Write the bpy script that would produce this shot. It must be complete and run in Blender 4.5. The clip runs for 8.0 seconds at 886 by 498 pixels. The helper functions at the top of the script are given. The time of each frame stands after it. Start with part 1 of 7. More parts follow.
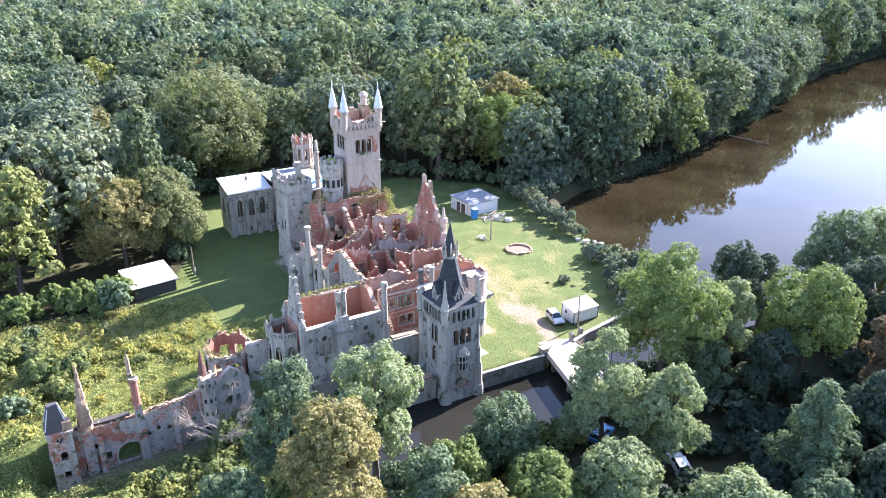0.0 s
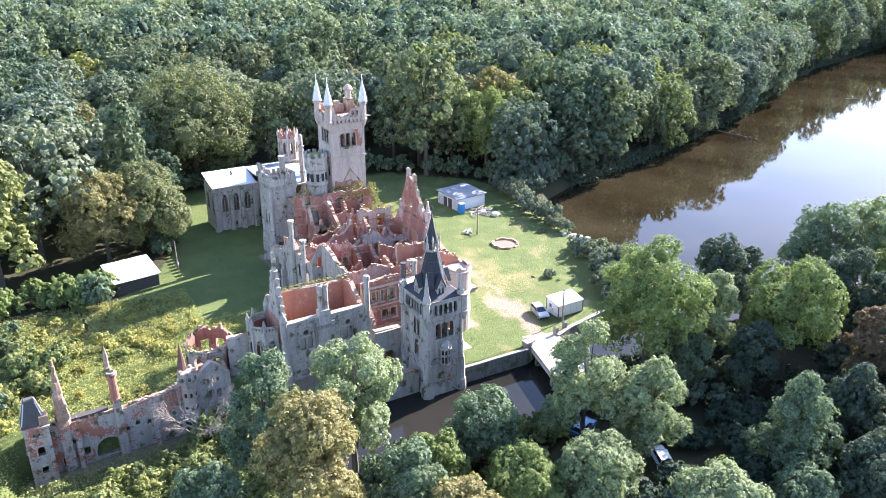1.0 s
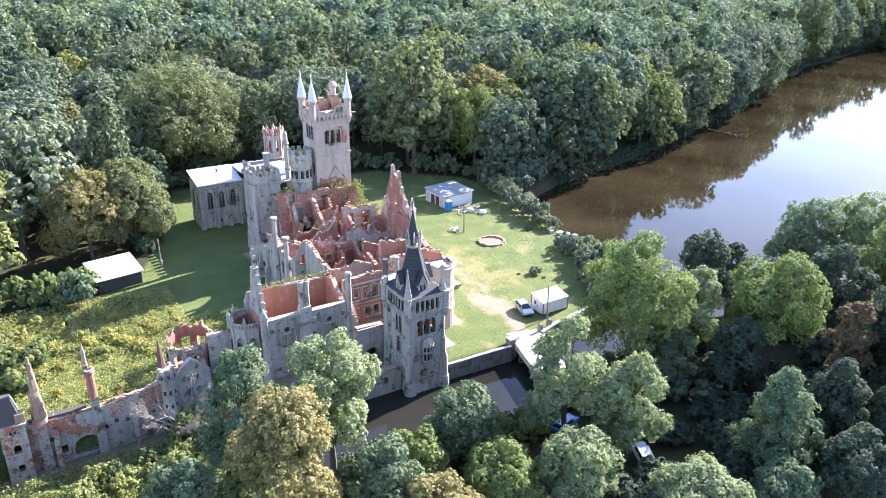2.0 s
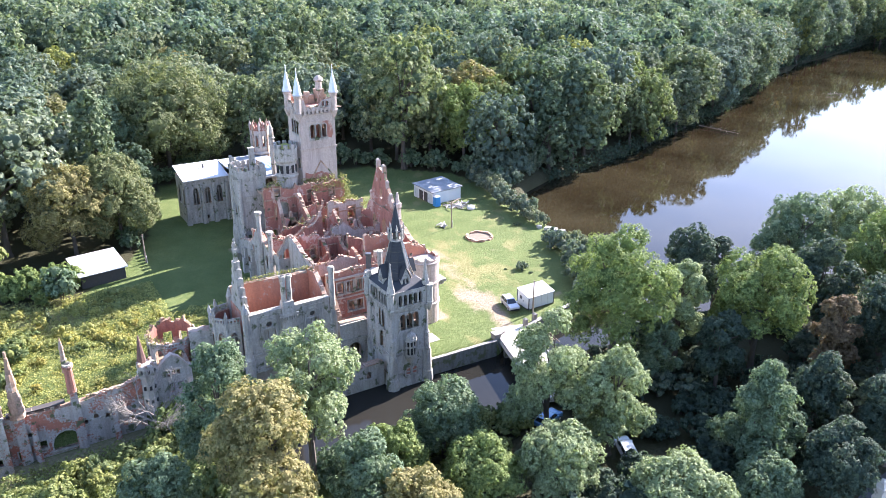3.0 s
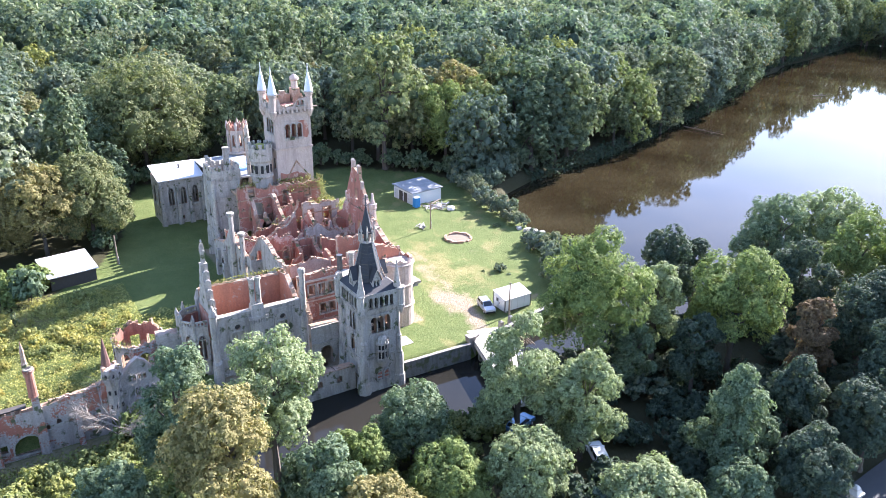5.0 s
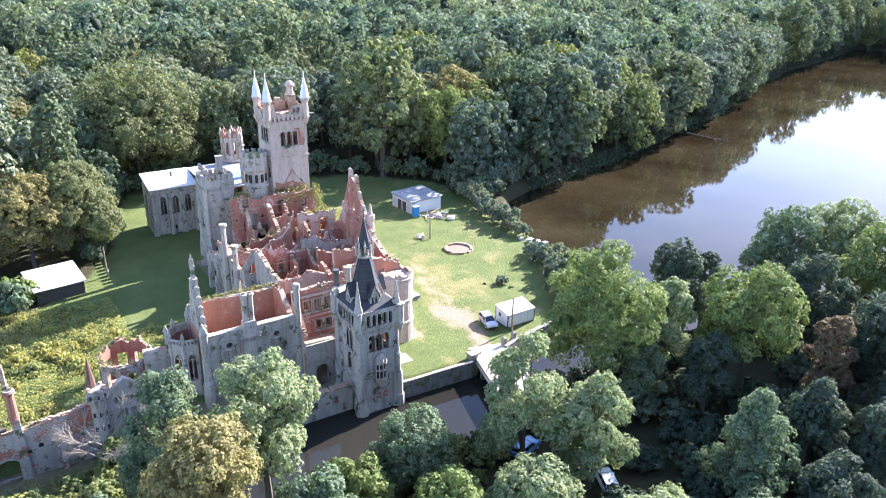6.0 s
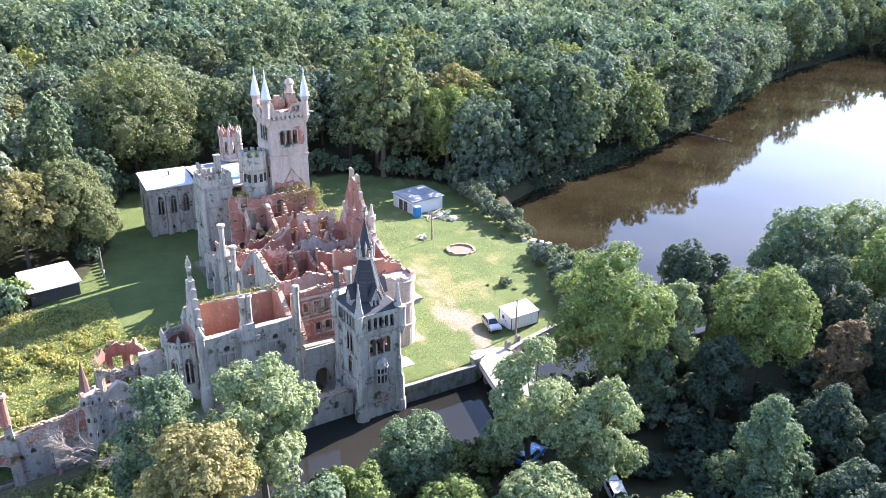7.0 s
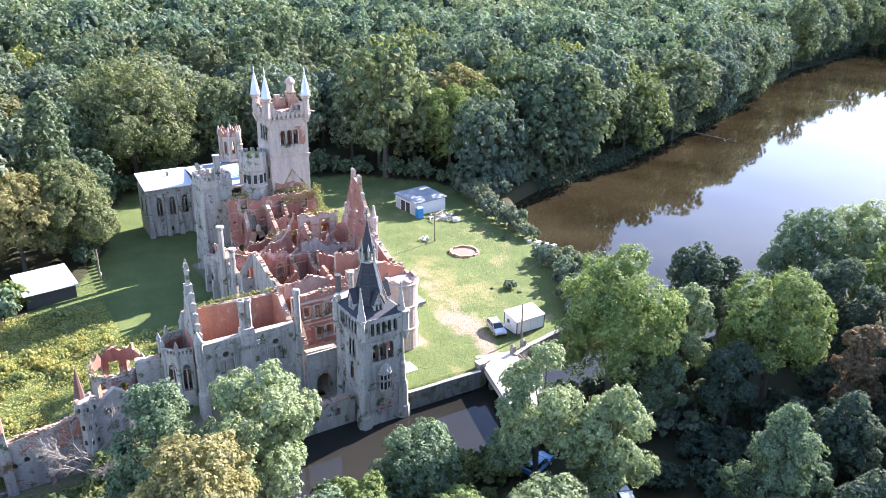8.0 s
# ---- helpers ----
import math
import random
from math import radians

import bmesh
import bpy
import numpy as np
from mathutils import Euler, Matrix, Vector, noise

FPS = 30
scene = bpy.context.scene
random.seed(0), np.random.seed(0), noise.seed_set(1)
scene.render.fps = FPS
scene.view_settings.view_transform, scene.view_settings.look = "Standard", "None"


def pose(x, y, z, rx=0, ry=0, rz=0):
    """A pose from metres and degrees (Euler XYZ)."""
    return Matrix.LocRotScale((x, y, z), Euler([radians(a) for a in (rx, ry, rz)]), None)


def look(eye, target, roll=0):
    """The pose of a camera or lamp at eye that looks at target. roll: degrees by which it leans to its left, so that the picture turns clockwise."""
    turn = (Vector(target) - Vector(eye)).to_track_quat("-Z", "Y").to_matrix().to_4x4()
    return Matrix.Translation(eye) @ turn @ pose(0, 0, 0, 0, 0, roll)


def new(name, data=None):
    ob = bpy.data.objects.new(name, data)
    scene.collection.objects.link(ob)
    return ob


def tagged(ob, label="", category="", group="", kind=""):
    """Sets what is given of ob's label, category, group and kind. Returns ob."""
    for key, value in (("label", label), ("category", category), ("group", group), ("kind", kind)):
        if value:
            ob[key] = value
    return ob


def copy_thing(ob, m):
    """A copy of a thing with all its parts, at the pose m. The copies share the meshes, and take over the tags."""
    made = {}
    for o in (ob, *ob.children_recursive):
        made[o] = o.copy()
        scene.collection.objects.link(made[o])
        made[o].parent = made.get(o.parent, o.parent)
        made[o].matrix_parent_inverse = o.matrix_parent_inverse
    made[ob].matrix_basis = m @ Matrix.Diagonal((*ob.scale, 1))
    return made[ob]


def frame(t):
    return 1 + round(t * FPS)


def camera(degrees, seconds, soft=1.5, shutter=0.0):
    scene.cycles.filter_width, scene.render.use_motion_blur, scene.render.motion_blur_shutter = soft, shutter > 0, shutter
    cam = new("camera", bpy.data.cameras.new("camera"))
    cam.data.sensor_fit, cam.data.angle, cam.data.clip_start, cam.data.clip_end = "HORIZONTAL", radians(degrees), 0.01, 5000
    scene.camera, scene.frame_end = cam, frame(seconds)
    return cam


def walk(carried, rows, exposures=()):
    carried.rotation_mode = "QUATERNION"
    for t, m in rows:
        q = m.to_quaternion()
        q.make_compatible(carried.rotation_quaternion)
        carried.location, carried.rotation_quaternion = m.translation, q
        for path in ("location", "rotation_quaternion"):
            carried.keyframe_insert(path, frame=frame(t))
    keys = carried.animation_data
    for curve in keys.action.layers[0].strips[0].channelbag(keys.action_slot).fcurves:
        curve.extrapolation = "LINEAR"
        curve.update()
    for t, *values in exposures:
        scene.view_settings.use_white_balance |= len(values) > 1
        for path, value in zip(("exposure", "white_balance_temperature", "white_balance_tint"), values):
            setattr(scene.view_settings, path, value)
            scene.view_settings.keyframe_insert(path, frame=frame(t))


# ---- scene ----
cam = camera(58.9, 8.0, soft=0.8)
PATH = [
    (0, (-48.008, -80.828, 58.699), (-47.063, -79.229, 57.956), -0.1),
    (0.5, (-47.232, -81.105, 58.255), (-46.281, -79.511, 57.51), -0.0),
    (1, (-46.363, -81.331, 57.842), (-45.407, -79.742, 57.094), 0.0),
    (1.5, (-45.42, -81.638, 57.467), (-44.459, -80.051, 56.72), 0.0),
    (3, (-42.787, -82.458, 56.04), (-41.813, -80.879, 55.291), 0.1),
    (3.5, (-41.923, -82.76, 55.712), (-40.946, -81.184, 54.963), 0.1),
    (4, (-41.134, -83.147, 55.672), (-40.153, -81.575, 54.92), 0.2),
    (4.5, (-40.581, -83.417, 55.588), (-39.595, -81.848, 54.837), 0.3),
    (6, (-37.555, -78.301, 55.251), (-36.557, -76.733, 54.512), 0.5),
    (6.5, (-36.995, -77.253, 54.913), (-35.998, -75.685, 54.174), 0.5),
    (7, (-36.631, -76.171, 54.52), (-35.633, -74.603, 53.781), 0.6),
    (7.5, (-36.171, -75.016, 54.19), (-35.174, -73.447, 53.452), 0.6),
    (8, (-35.739, -73.845, 53.868), (-34.742, -72.276, 53.13), 0.6),
]
walk(cam, [(t, look(eye, target, roll)) for t, eye, target, roll in PATH], exposures=[(0.0, 2.46, 6000, 23), (8.0, 2.46, 6000, 23)])

from mathutils import geometry

# ---- light ----
SUN_WAY = Vector((9.3, 2.0, 5.5)).normalized()
world = bpy.data.worlds.new("sky")
scene.world = world
world.use_nodes = True
sky = world.node_tree.nodes.new("ShaderNodeTexSky")
sky.sky_type, sky.sun_disc = "NISHITA", False
sky.sun_elevation = math.asin(SUN_WAY.z)
sky.sun_rotation = math.atan2(SUN_WAY.x, SUN_WAY.y)
sky.dust_density, sky.air_density, sky.ozone_density = 0.4, 0.95, 1.7
back = world.node_tree.nodes["Background"]
world.node_tree.links.new(sky.outputs[0], back.inputs[0])
back.inputs[1].default_value = 0.108
sun_data = bpy.data.lights.new("sun", "SUN")
sun_data.energy, sun_data.angle, sun_data.color = 4.6, radians(0.5), (1.0, 0.96, 0.90)
sun = new("sun", sun_data)
sun.matrix_world = look((0, 0, 80), Vector((0, 0, 80)) - SUN_WAY)


# ---- materials ----
def nodes_of(name):
    m = bpy.data.materials.new(name)
    m.use_nodes = True
    nt = m.node_tree
    return m, nt, nt.nodes["Principled BSDF"]


def ramp(nt, fac, stops):
    r = nt.nodes.new("ShaderNodeValToRGB")
    els = r.color_ramp.elements
    while len(els) < len(stops):
        els.new(0.5)
    for e, (p, c) in zip(els, stops):
        e.position = p
        e.color = (*c, 1) if len(c) == 3 else c
    nt.links.new(fac, r.inputs[0])
    return r.outputs[0]


def noise_at(nt, scale, detail=4.0, rough=0.6, stretch=None, distort=0.0):
    tc = nt.nodes.new("ShaderNodeTexCoord")
    src = tc.outputs["Object"]
    if stretch:
        mp = nt.nodes.new("ShaderNodeMapping")
        mp.inputs["Scale"].default_value = stretch
        nt.links.new(src, mp.inputs[0])
        src = mp.outputs[0]
    n = nt.nodes.new("ShaderNodeTexNoise")
    n.inputs["Scale"].default_value, n.inputs["Detail"].default_value = scale, detail
    n.inputs["Roughness"].default_value, n.inputs["Distortion"].default_value = rough, distort
    nt.links.new(src, n.inputs["Vector"])
    return n.outputs[0]


def mix(nt, fac, a, b, mode="MIX"):
    x = nt.nodes.new("ShaderNodeMix")
    x.data_type, x.blend_type = "RGBA", mode
    for sock, val in ((x.inputs[0], fac), (x.inputs[6], a), (x.inputs[7], b)):
        if isinstance(val, bpy.types.NodeSocket):
            nt.links.new(val, sock)
        else:
            sock.default_value = (*val, 1) if isinstance(val, tuple) else val
    return x.outputs[2]


def bump(nt, p, height, strength, dist):
    b = nt.nodes.new("ShaderNodeBump")
    b.inputs["Strength"].default_value, b.inputs["Distance"].default_value = strength, dist
    nt.links.new(height, b.inputs["Height"])
    nt.links.new(b.outputs[0], p.inputs["Normal"])


G1 = (0, 0, 0)
W1 = (1, 1, 1)


def plaster(name, c, dark, brick, brick_at, moss=0.0, rough=0.9):
    """Old render or stone with rain streaks, patches of bare brick where brick_at is low, grain."""
    m, nt, p = nodes_of(name)
    fine = noise_at(nt, 3.5, 5)
    big = noise_at(nt, 0.32, 5, 0.62)
    streak = noise_at(nt, 1.0, 5, 0.6, (1.6, 1.6, 0.22))
    col = mix(nt, ramp(nt, fine, [(0.3, G1), (0.7, W1)]), tuple(x * 0.82 for x in c), tuple(x * 1.12 for x in c))
    col = mix(nt, ramp(nt, streak, [(0.46, G1), (0.80, W1)]), col, dark)
    blot = noise_at(nt, 0.9, 6, 0.7)
    col = mix(nt, ramp(nt, blot, [(0.52, G1), (0.74, (0.55, 0.55, 0.55))]), col, tuple(x * 0.6 for x in c))
    pit = noise_at(nt, 1.7, 8, 0.78)
    col = mix(nt, ramp(nt, pit, [(0.57, G1), (0.76, (0.5, 0.5, 0.5))]), col, tuple(x * 0.55 for x in c))
    grit = noise_at(nt, 7.0, 4, 0.8)
    col = mix(nt, ramp(nt, grit, [(0.34, (0.3, 0.3, 0.3)), (0.48, G1)]), col, tuple(x * 0.6 for x in dark))
    if brick:
        jag = mix(nt, 0.3, big, fine)
        bcol = mix(nt, fine, tuple(x * 0.65 for x in brick), tuple(x * 1.35 for x in brick))
        col = mix(nt, ramp(nt, jag, [(brick_at, G1), (brick_at + 0.035, W1)]), bcol, col)
    if moss:
        mo = noise_at(nt, 0.8, 5)
        col = mix(nt, ramp(nt, mo, [(0.58 - moss * 0.2, G1), (0.66 - moss * 0.2, W1)]), col, (0.09, 0.10, 0.045))
    nt.links.new(col, p.inputs["Base Color"])
    p.inputs["Roughness"].default_value = rough
    bump(nt, p, mix(nt, 0.5, fine, big), 0.7, 0.12)
    return m


def plain(name, c, rough=0.6, metal=0.0, vary=0.18, scale=2.0, strength=0.15):
    m, nt, p = nodes_of(name)
    n = noise_at(nt, scale, 4)
    n2 = noise_at(nt, scale * 9, 3)
    col = mix(nt, n, tuple(x * (1 - vary) for x in c), tuple(min(1, x * (1 + vary)) for x in c))
    col = mix(nt, ramp(nt, n2, [(0.35, G1), (0.75, W1)]), col, tuple(x * (1 - vary * 0.8) for x in c))
    nt.links.new(col, p.inputs["Base Color"])
    p.inputs["Roughness"].default_value, p.inputs["Metallic"].default_value = rough, metal
    bump(nt, p, n2, strength, 0.03)
    return m


def leaf(name, lo, hi, tint=False, odd=(0.16, 0.13, 0.035), even=False):
    """Foliage: every leaf clump differs a little, every tree a little more."""
    m, nt, p = nodes_of(name)
    geo = nt.nodes.new("ShaderNodeNewGeometry")
    if tint:
        at = nt.nodes.new("ShaderNodeAttribute")
        at.attribute_name = "tint"
        tree_rand = at.outputs["Fac"]
    else:
        oi = nt.nodes.new("ShaderNodeObjectInfo")
        tree_rand = oi.outputs["Random"]
    col = mix(nt, geo.outputs["Random Per Island"], lo, hi)
    hue = ramp(nt, tree_rand, [(0.0, (0.64, 0.70, 0.70)), (0.22, (0.95, 0.98, 0.96)), (0.45, (1.16, 1.04, 0.90)), (0.62, (0.84, 0.90, 0.98)), (0.8, (1.22, 1.12, 0.98)), (1.0, (1.32, 1.16, 0.9))])
    if not even:
        col = mix(nt, 1.0, col, hue, "MULTIPLY")
    nz = noise_at(nt, 0.35, 3)
    col = mix(nt, ramp(nt, nz, [(0.55, G1), (0.8, (0.45, 0.45, 0.45))]), col, odd)
    nt.links.new(col, p.inputs["Base Color"])
    p.inputs["Roughness"].default_value = 0.75
    p.inputs["Specular IOR Level"].default_value = 0.15
    tr = nt.nodes.new("ShaderNodeBsdfTranslucent")
    ms = nt.nodes.new("ShaderNodeMixShader")
    ms.inputs[0].default_value = 0.34
    out = nt.nodes["Material Output"]
    nt.links.new(mix(nt, 1.0, col, (1.1, 1.25, 0.8), "MULTIPLY"), tr.inputs[0])
    nt.links.new(p.outputs[0], ms.inputs[1])
    nt.links.new(tr.outputs[0], ms.inputs[2])
    nt.links.new(ms.outputs[0], out.inputs[0])
    return m


BRICK = (0.36, 0.135, 0.085)
M_GREY = plaster("grey_render", (0.415, 0.370, 0.312), (0.185, 0.163, 0.136), BRICK, 0.25, 0.03)
M_STONE = plaster("trim_stone", (0.405, 0.362, 0.302), (0.15, 0.135, 0.115), None, 0, 0.05)
M_PALE = plaster("pale_pink_render", (0.48, 0.385, 0.318), (0.28, 0.22, 0.18), BRICK, 0.32)
M_RED = plaster("red_brick", (0.350, 0.150, 0.103), (0.17, 0.075, 0.052), (0.46, 0.33, 0.265), 0.43)
M_ORANGE = plaster("orange_brick", (0.45, 0.19, 0.115), (0.30, 0.14, 0.095), (0.45, 0.31, 0.245), 0.41)
M_CORE = plaster("broken_brick_edge", (0.37, 0.235, 0.155), (0.21, 0.13, 0.085), (0.42, 0.31, 0.235), 0.44, 0.14)
M_RUINP = plaster("faded_pink_plaster", (0.415, 0.272, 0.215), (0.23, 0.115, 0.082), (0.36, 0.135, 0.088), 0.50)
M_WALLMIX = plaster("half_bare_brick", (0.41, 0.355, 0.31), (0.24, 0.195, 0.165), BRICK, 0.46, 0.08)
M_SLATE = plain("slate", (0.027, 0.029, 0.033), 0.7, 0, 0.45, 1.5, 0.4)
M_ZINC = plain("pale_zinc", (0.58, 0.59, 0.60), 0.5, 0.3, 0.1, 1.0)
M_SHEET = plain("white_sheet_roof", (0.64, 0.62, 0.59), 0.45, 0, 0.06, 0.6)
M_BLUE = plain("blue_tarpaulin", (0.22, 0.40, 0.66), 0.5, 0, 0.2, 0.7)
M_FELT = plain("weathered_felt_roof", (0.32, 0.325, 0.32), 0.9, 0, 0.6, 0.5)
M_EARTH = plain("bare_earth", (0.20, 0.155, 0.105), 0.95, 0, 0.4, 1.2, 0.4)
M_CONC = plain("concrete", (0.46, 0.44, 0.40), 0.9, 0, 0.25, 0.8, 0.3)
M_WHITE = plain("white_paint", (0.66, 0.67, 0.66), 0.45, 0, 0.07, 0.8)
M_DARKW = plain("dark_boards", (0.07, 0.06, 0.05), 0.85, 0, 0.4, 2.0)
M_WOOD = plain("weathered_wood", (0.26, 0.20, 0.14), 0.85, 0, 0.3, 3.0)
M_PALEWOOD = plain("bleached_timber", (0.50, 0.46, 0.40), 0.85, 0, 0.25, 3.0)
M_BARK = plain("bark", (0.10, 0.08, 0.06), 0.95, 0, 0.35, 4.0, 0.5)
M_DEAD = plain("dead_wood", (0.25, 0.215, 0.18), 0.95, 0, 0.25, 4.0, 0.5)
M_METAL = plain("dark_iron", (0.10, 0.10, 0.10), 0.5, 0.6, 0.2)
M_GLASS = plain("dark_glass", (0.02, 0.025, 0.03), 0.08, 0, 0.1)
M_TYRE = plain("tyre", (0.02, 0.02, 0.02), 0.8)
M_CARW = plain("white_car_paint", (0.72, 0.74, 0.76), 0.25, 0, 0.04)
M_CARS = plain("silver_car_paint", (0.50, 0.51, 0.52), 0.3, 0.3, 0.05)
M_CARB = plain("blue_car_paint", (0.10, 0.22, 0.38), 0.25, 0, 0.04)
M_LIGHT = plain("lamp_glass", (0.7, 0.7, 0.7), 0.15)
M_PBLUE = plain("blue_plastic", (0.04, 0.24, 0.55), 0.4)
# near-black colour that stands in for shade inside openings and hollows
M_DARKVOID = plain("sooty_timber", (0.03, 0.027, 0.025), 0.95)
L_A = leaf("leaf_green", (0.076, 0.110, 0.068), (0.201, 0.244, 0.143), odd=(0.12, 0.13, 0.05))
L_B = leaf("leaf_grey_green", (0.093, 0.123, 0.089), (0.220, 0.259, 0.182), odd=(0.13, 0.15, 0.08))
L_C = leaf("leaf_yellow_green", (0.127, 0.156, 0.055), (0.281, 0.308, 0.127))
L_D = leaf("leaf_silver", (0.165, 0.193, 0.121), (0.352, 0.374, 0.259), odd=(0.23, 0.24, 0.17))
L_E = leaf("leaf_autumn", (0.110, 0.112, 0.052), (0.255, 0.235, 0.125))
L_F = leaf("leaf_rust", (0.093, 0.072, 0.048), (0.174, 0.133, 0.087))
# greens pushed towards blue-grey: distance haze is put into the leaf colour
L_FAR = leaf("leaf_far", (0.084, 0.121, 0.084), (0.216, 0.265, 0.178), tint=True, odd=(0.12, 0.14, 0.07))
E_B = leaf("leaf_dusk_green", (0.071, 0.108, 0.060), (0.220, 0.276, 0.157), even=True)
E_C = leaf("leaf_bright_green", (0.100, 0.138, 0.042), (0.265, 0.312, 0.106), even=True, odd=(0.22, 0.22, 0.075))
E_D = leaf("leaf_pale_silver", (0.135, 0.167, 0.078), (0.356, 0.400, 0.211), odd=(0.26, 0.27, 0.13), even=True)
E_E = leaf("leaf_ochre", (0.137, 0.130, 0.049), (0.364, 0.306, 0.133), even=True)
# deep green, darkened further so the colour itself carries the wood's shade
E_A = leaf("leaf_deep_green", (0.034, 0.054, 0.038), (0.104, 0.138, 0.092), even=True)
E_G = leaf("leaf_olive_green", (0.078, 0.096, 0.040), (0.235, 0.245, 0.112), odd=(0.20, 0.17, 0.06), even=True)
L_WEED = leaf("weeds", (0.215, 0.225, 0.075), (0.430, 0.425, 0.160), odd=(0.36, 0.29, 0.12))
L_GOLD = leaf("golden_weeds", (0.24, 0.22, 0.06), (0.38, 0.33, 0.11), odd=(0.36, 0.27, 0.13))
L_DULL = leaf("wall_weeds", (0.139, 0.145, 0.052), (0.302, 0.278, 0.104), odd=(0.278, 0.220, 0.104), even=True)


# ---- mesh helpers ----
class Build:
    """Collects corners and faces, each face with the number of its material."""

    def __init__(self):
        self.v, self.f, self.m = [], [], []

    def add(self, verts, faces, mi=0):
        n = len(self.v)
        self.v += [tuple(p) for p in verts]
        self.f += [tuple(i + n for i in f) for f in faces]
        self.m += [mi] * len(faces)
        return self

    def box(self, x0, x1, y0, y1, z0, z1, mi=0, batter=0.0, place=None):
        b = batter
        v = [(x0 - b, y0 - b, z0), (x1 + b, y0 - b, z0), (x1 + b, y1 + b, z0), (x0 - b, y1 + b, z0), (x0, y0, z1), (x1, y0, z1), (x1, y1, z1), (x0, y1, z1)]
        if place:
            v = [place @ Vector(p) for p in v]
        return self.add(v, [(3, 2, 1, 0), (4, 5, 6, 7), (0, 1, 5, 4), (1, 2, 6, 5), (2, 3, 7, 6), (3, 0, 4, 7)], mi)

    def turned(self, cx, cy, profile, n=8, rot=0.0, mi=0, squash=1.0):
        """A solid of n sides round an upright axis; profile: (radius, height) from the bottom up."""
        v, f = [], []
        for r, z in profile:
            for k in range(n):
                a = rot + 2 * math.pi * k / n
                v.append((cx + r * math.cos(a), cy + r * squash * math.sin(a), z))
        for i in range(len(profile) - 1):
            for k in range(n):
                a, b = i * n + k, i * n + (k + 1) % n
                f.append((a, b, b + n, a + n))
        f.append(tuple(range(n - 1, -1, -1)))
        f.append(tuple((len(profile) - 1) * n + k for k in range(n)))
        return self.add(v, f, mi)

    def beam(self, p, q, w=0.1, w2=None, mi=0, n=5):
        p, q = Vector(p), Vector(q)
        ax = (q - p).normalized()
        s = ax.cross(Vector((0, 0, 1)) if abs(ax.z) < 0.9 else Vector((1, 0, 0))).normalized()
        t = ax.cross(s)
        w2 = w if w2 is None else w2
        v = [c + (s * math.cos(2 * math.pi * k / n) + t * math.sin(2 * math.pi * k / n)) * r for c, r in ((p, w), (q, w2)) for k in range(n)]
        f = [(k, (k + 1) % n, (k + 1) % n + n, k + n) for k in range(n)] + [tuple(range(n - 1, -1, -1)), tuple(range(n, 2 * n))]
        return self.add(v, f, mi)

    def slab(self, outer, holes, put, d0, d1, mo=0, mi=1, me=2):
        """A plate with holes in a wall's own plane: put(u, z, depth) gives the place."""
        loops = [outer] + list(holes)
        tris = geometry.tessellate_polygon([[Vector((u, z, 0)) for u, z in lp] for lp in loops])
        flat = [p for lp in loops for p in lp]
        n = len(flat)
        self.add([put(u, z, d0) for u, z in flat] + [put(u, z, d1) for u, z in flat], [], 0)
        base = len(self.v) - 2 * n
        for a, b, c in tris:
            (ax, az), (bx, bz), (cx, cz) = flat[a], flat[b], flat[c]
            if (bx - ax) * (cz - az) - (bz - az) * (cx - ax) < 0:
                b, c = c, b
            self.f += [(base + a, base + b, base + c), (base + n + c, base + n + b, base + n + a)]
            self.m += [mo, mi]
        k = 0
        for j, lp in enumerate(loops):
            area = sum(lp[i - 1][0] * lp[i][1] - lp[i][0] * lp[i - 1][1] for i in range(len(lp)))
            out = (area > 0) == (j == 0)
            for i in range(len(lp)):
                a, b = base + k + i, base + k + (i + 1) % len(lp)
                self.f.append((a, a + n, b + n, b) if out else (a, b, b + n, a + n))
                self.m.append(me)
            k += len(lp)
        return self


def part(name, b, mats, parent, label="", smooth=False):
    """Links a Build as ONE mesh object under a thing or part (or top-level, with parent None)."""
    me = bpy.data.meshes.new(name)
    me.from_pydata(b.v, [], b.f)
    for m in mats if isinstance(mats, (list, tuple)) else [mats]:
        me.materials.append(m)
    me.polygons.foreach_set("material_index", b.m)
    if smooth:
        me.polygons.foreach_set("use_smooth", [True] * len(b.f))
    me.update()
    ob = new(name, me)
    ob.parent = parent
    if label:
        ob["label"] = label
    return ob


def thing(name, label, category, group="", kind="", at=(0, 0, 0)):
    ob = new(name)
    ob.empty_display_size = 0.5
    ob.location = at
    return tagged(ob, label, category, group, kind)


def along(p0, p1):
    """put() of a wall from p0 to p1 whose outer face lies to the right of that way; and its length."""
    (x0, y0), (x1, y1) = p0, p1
    n = math.hypot(x1 - x0, y1 - y0)
    dx, dy = (x1 - x0) / n, (y1 - y0) / n
    return (lambda u, z, d: (x0 + dx * u - dy * d, y0 + dy * u + dx * d, z)), n


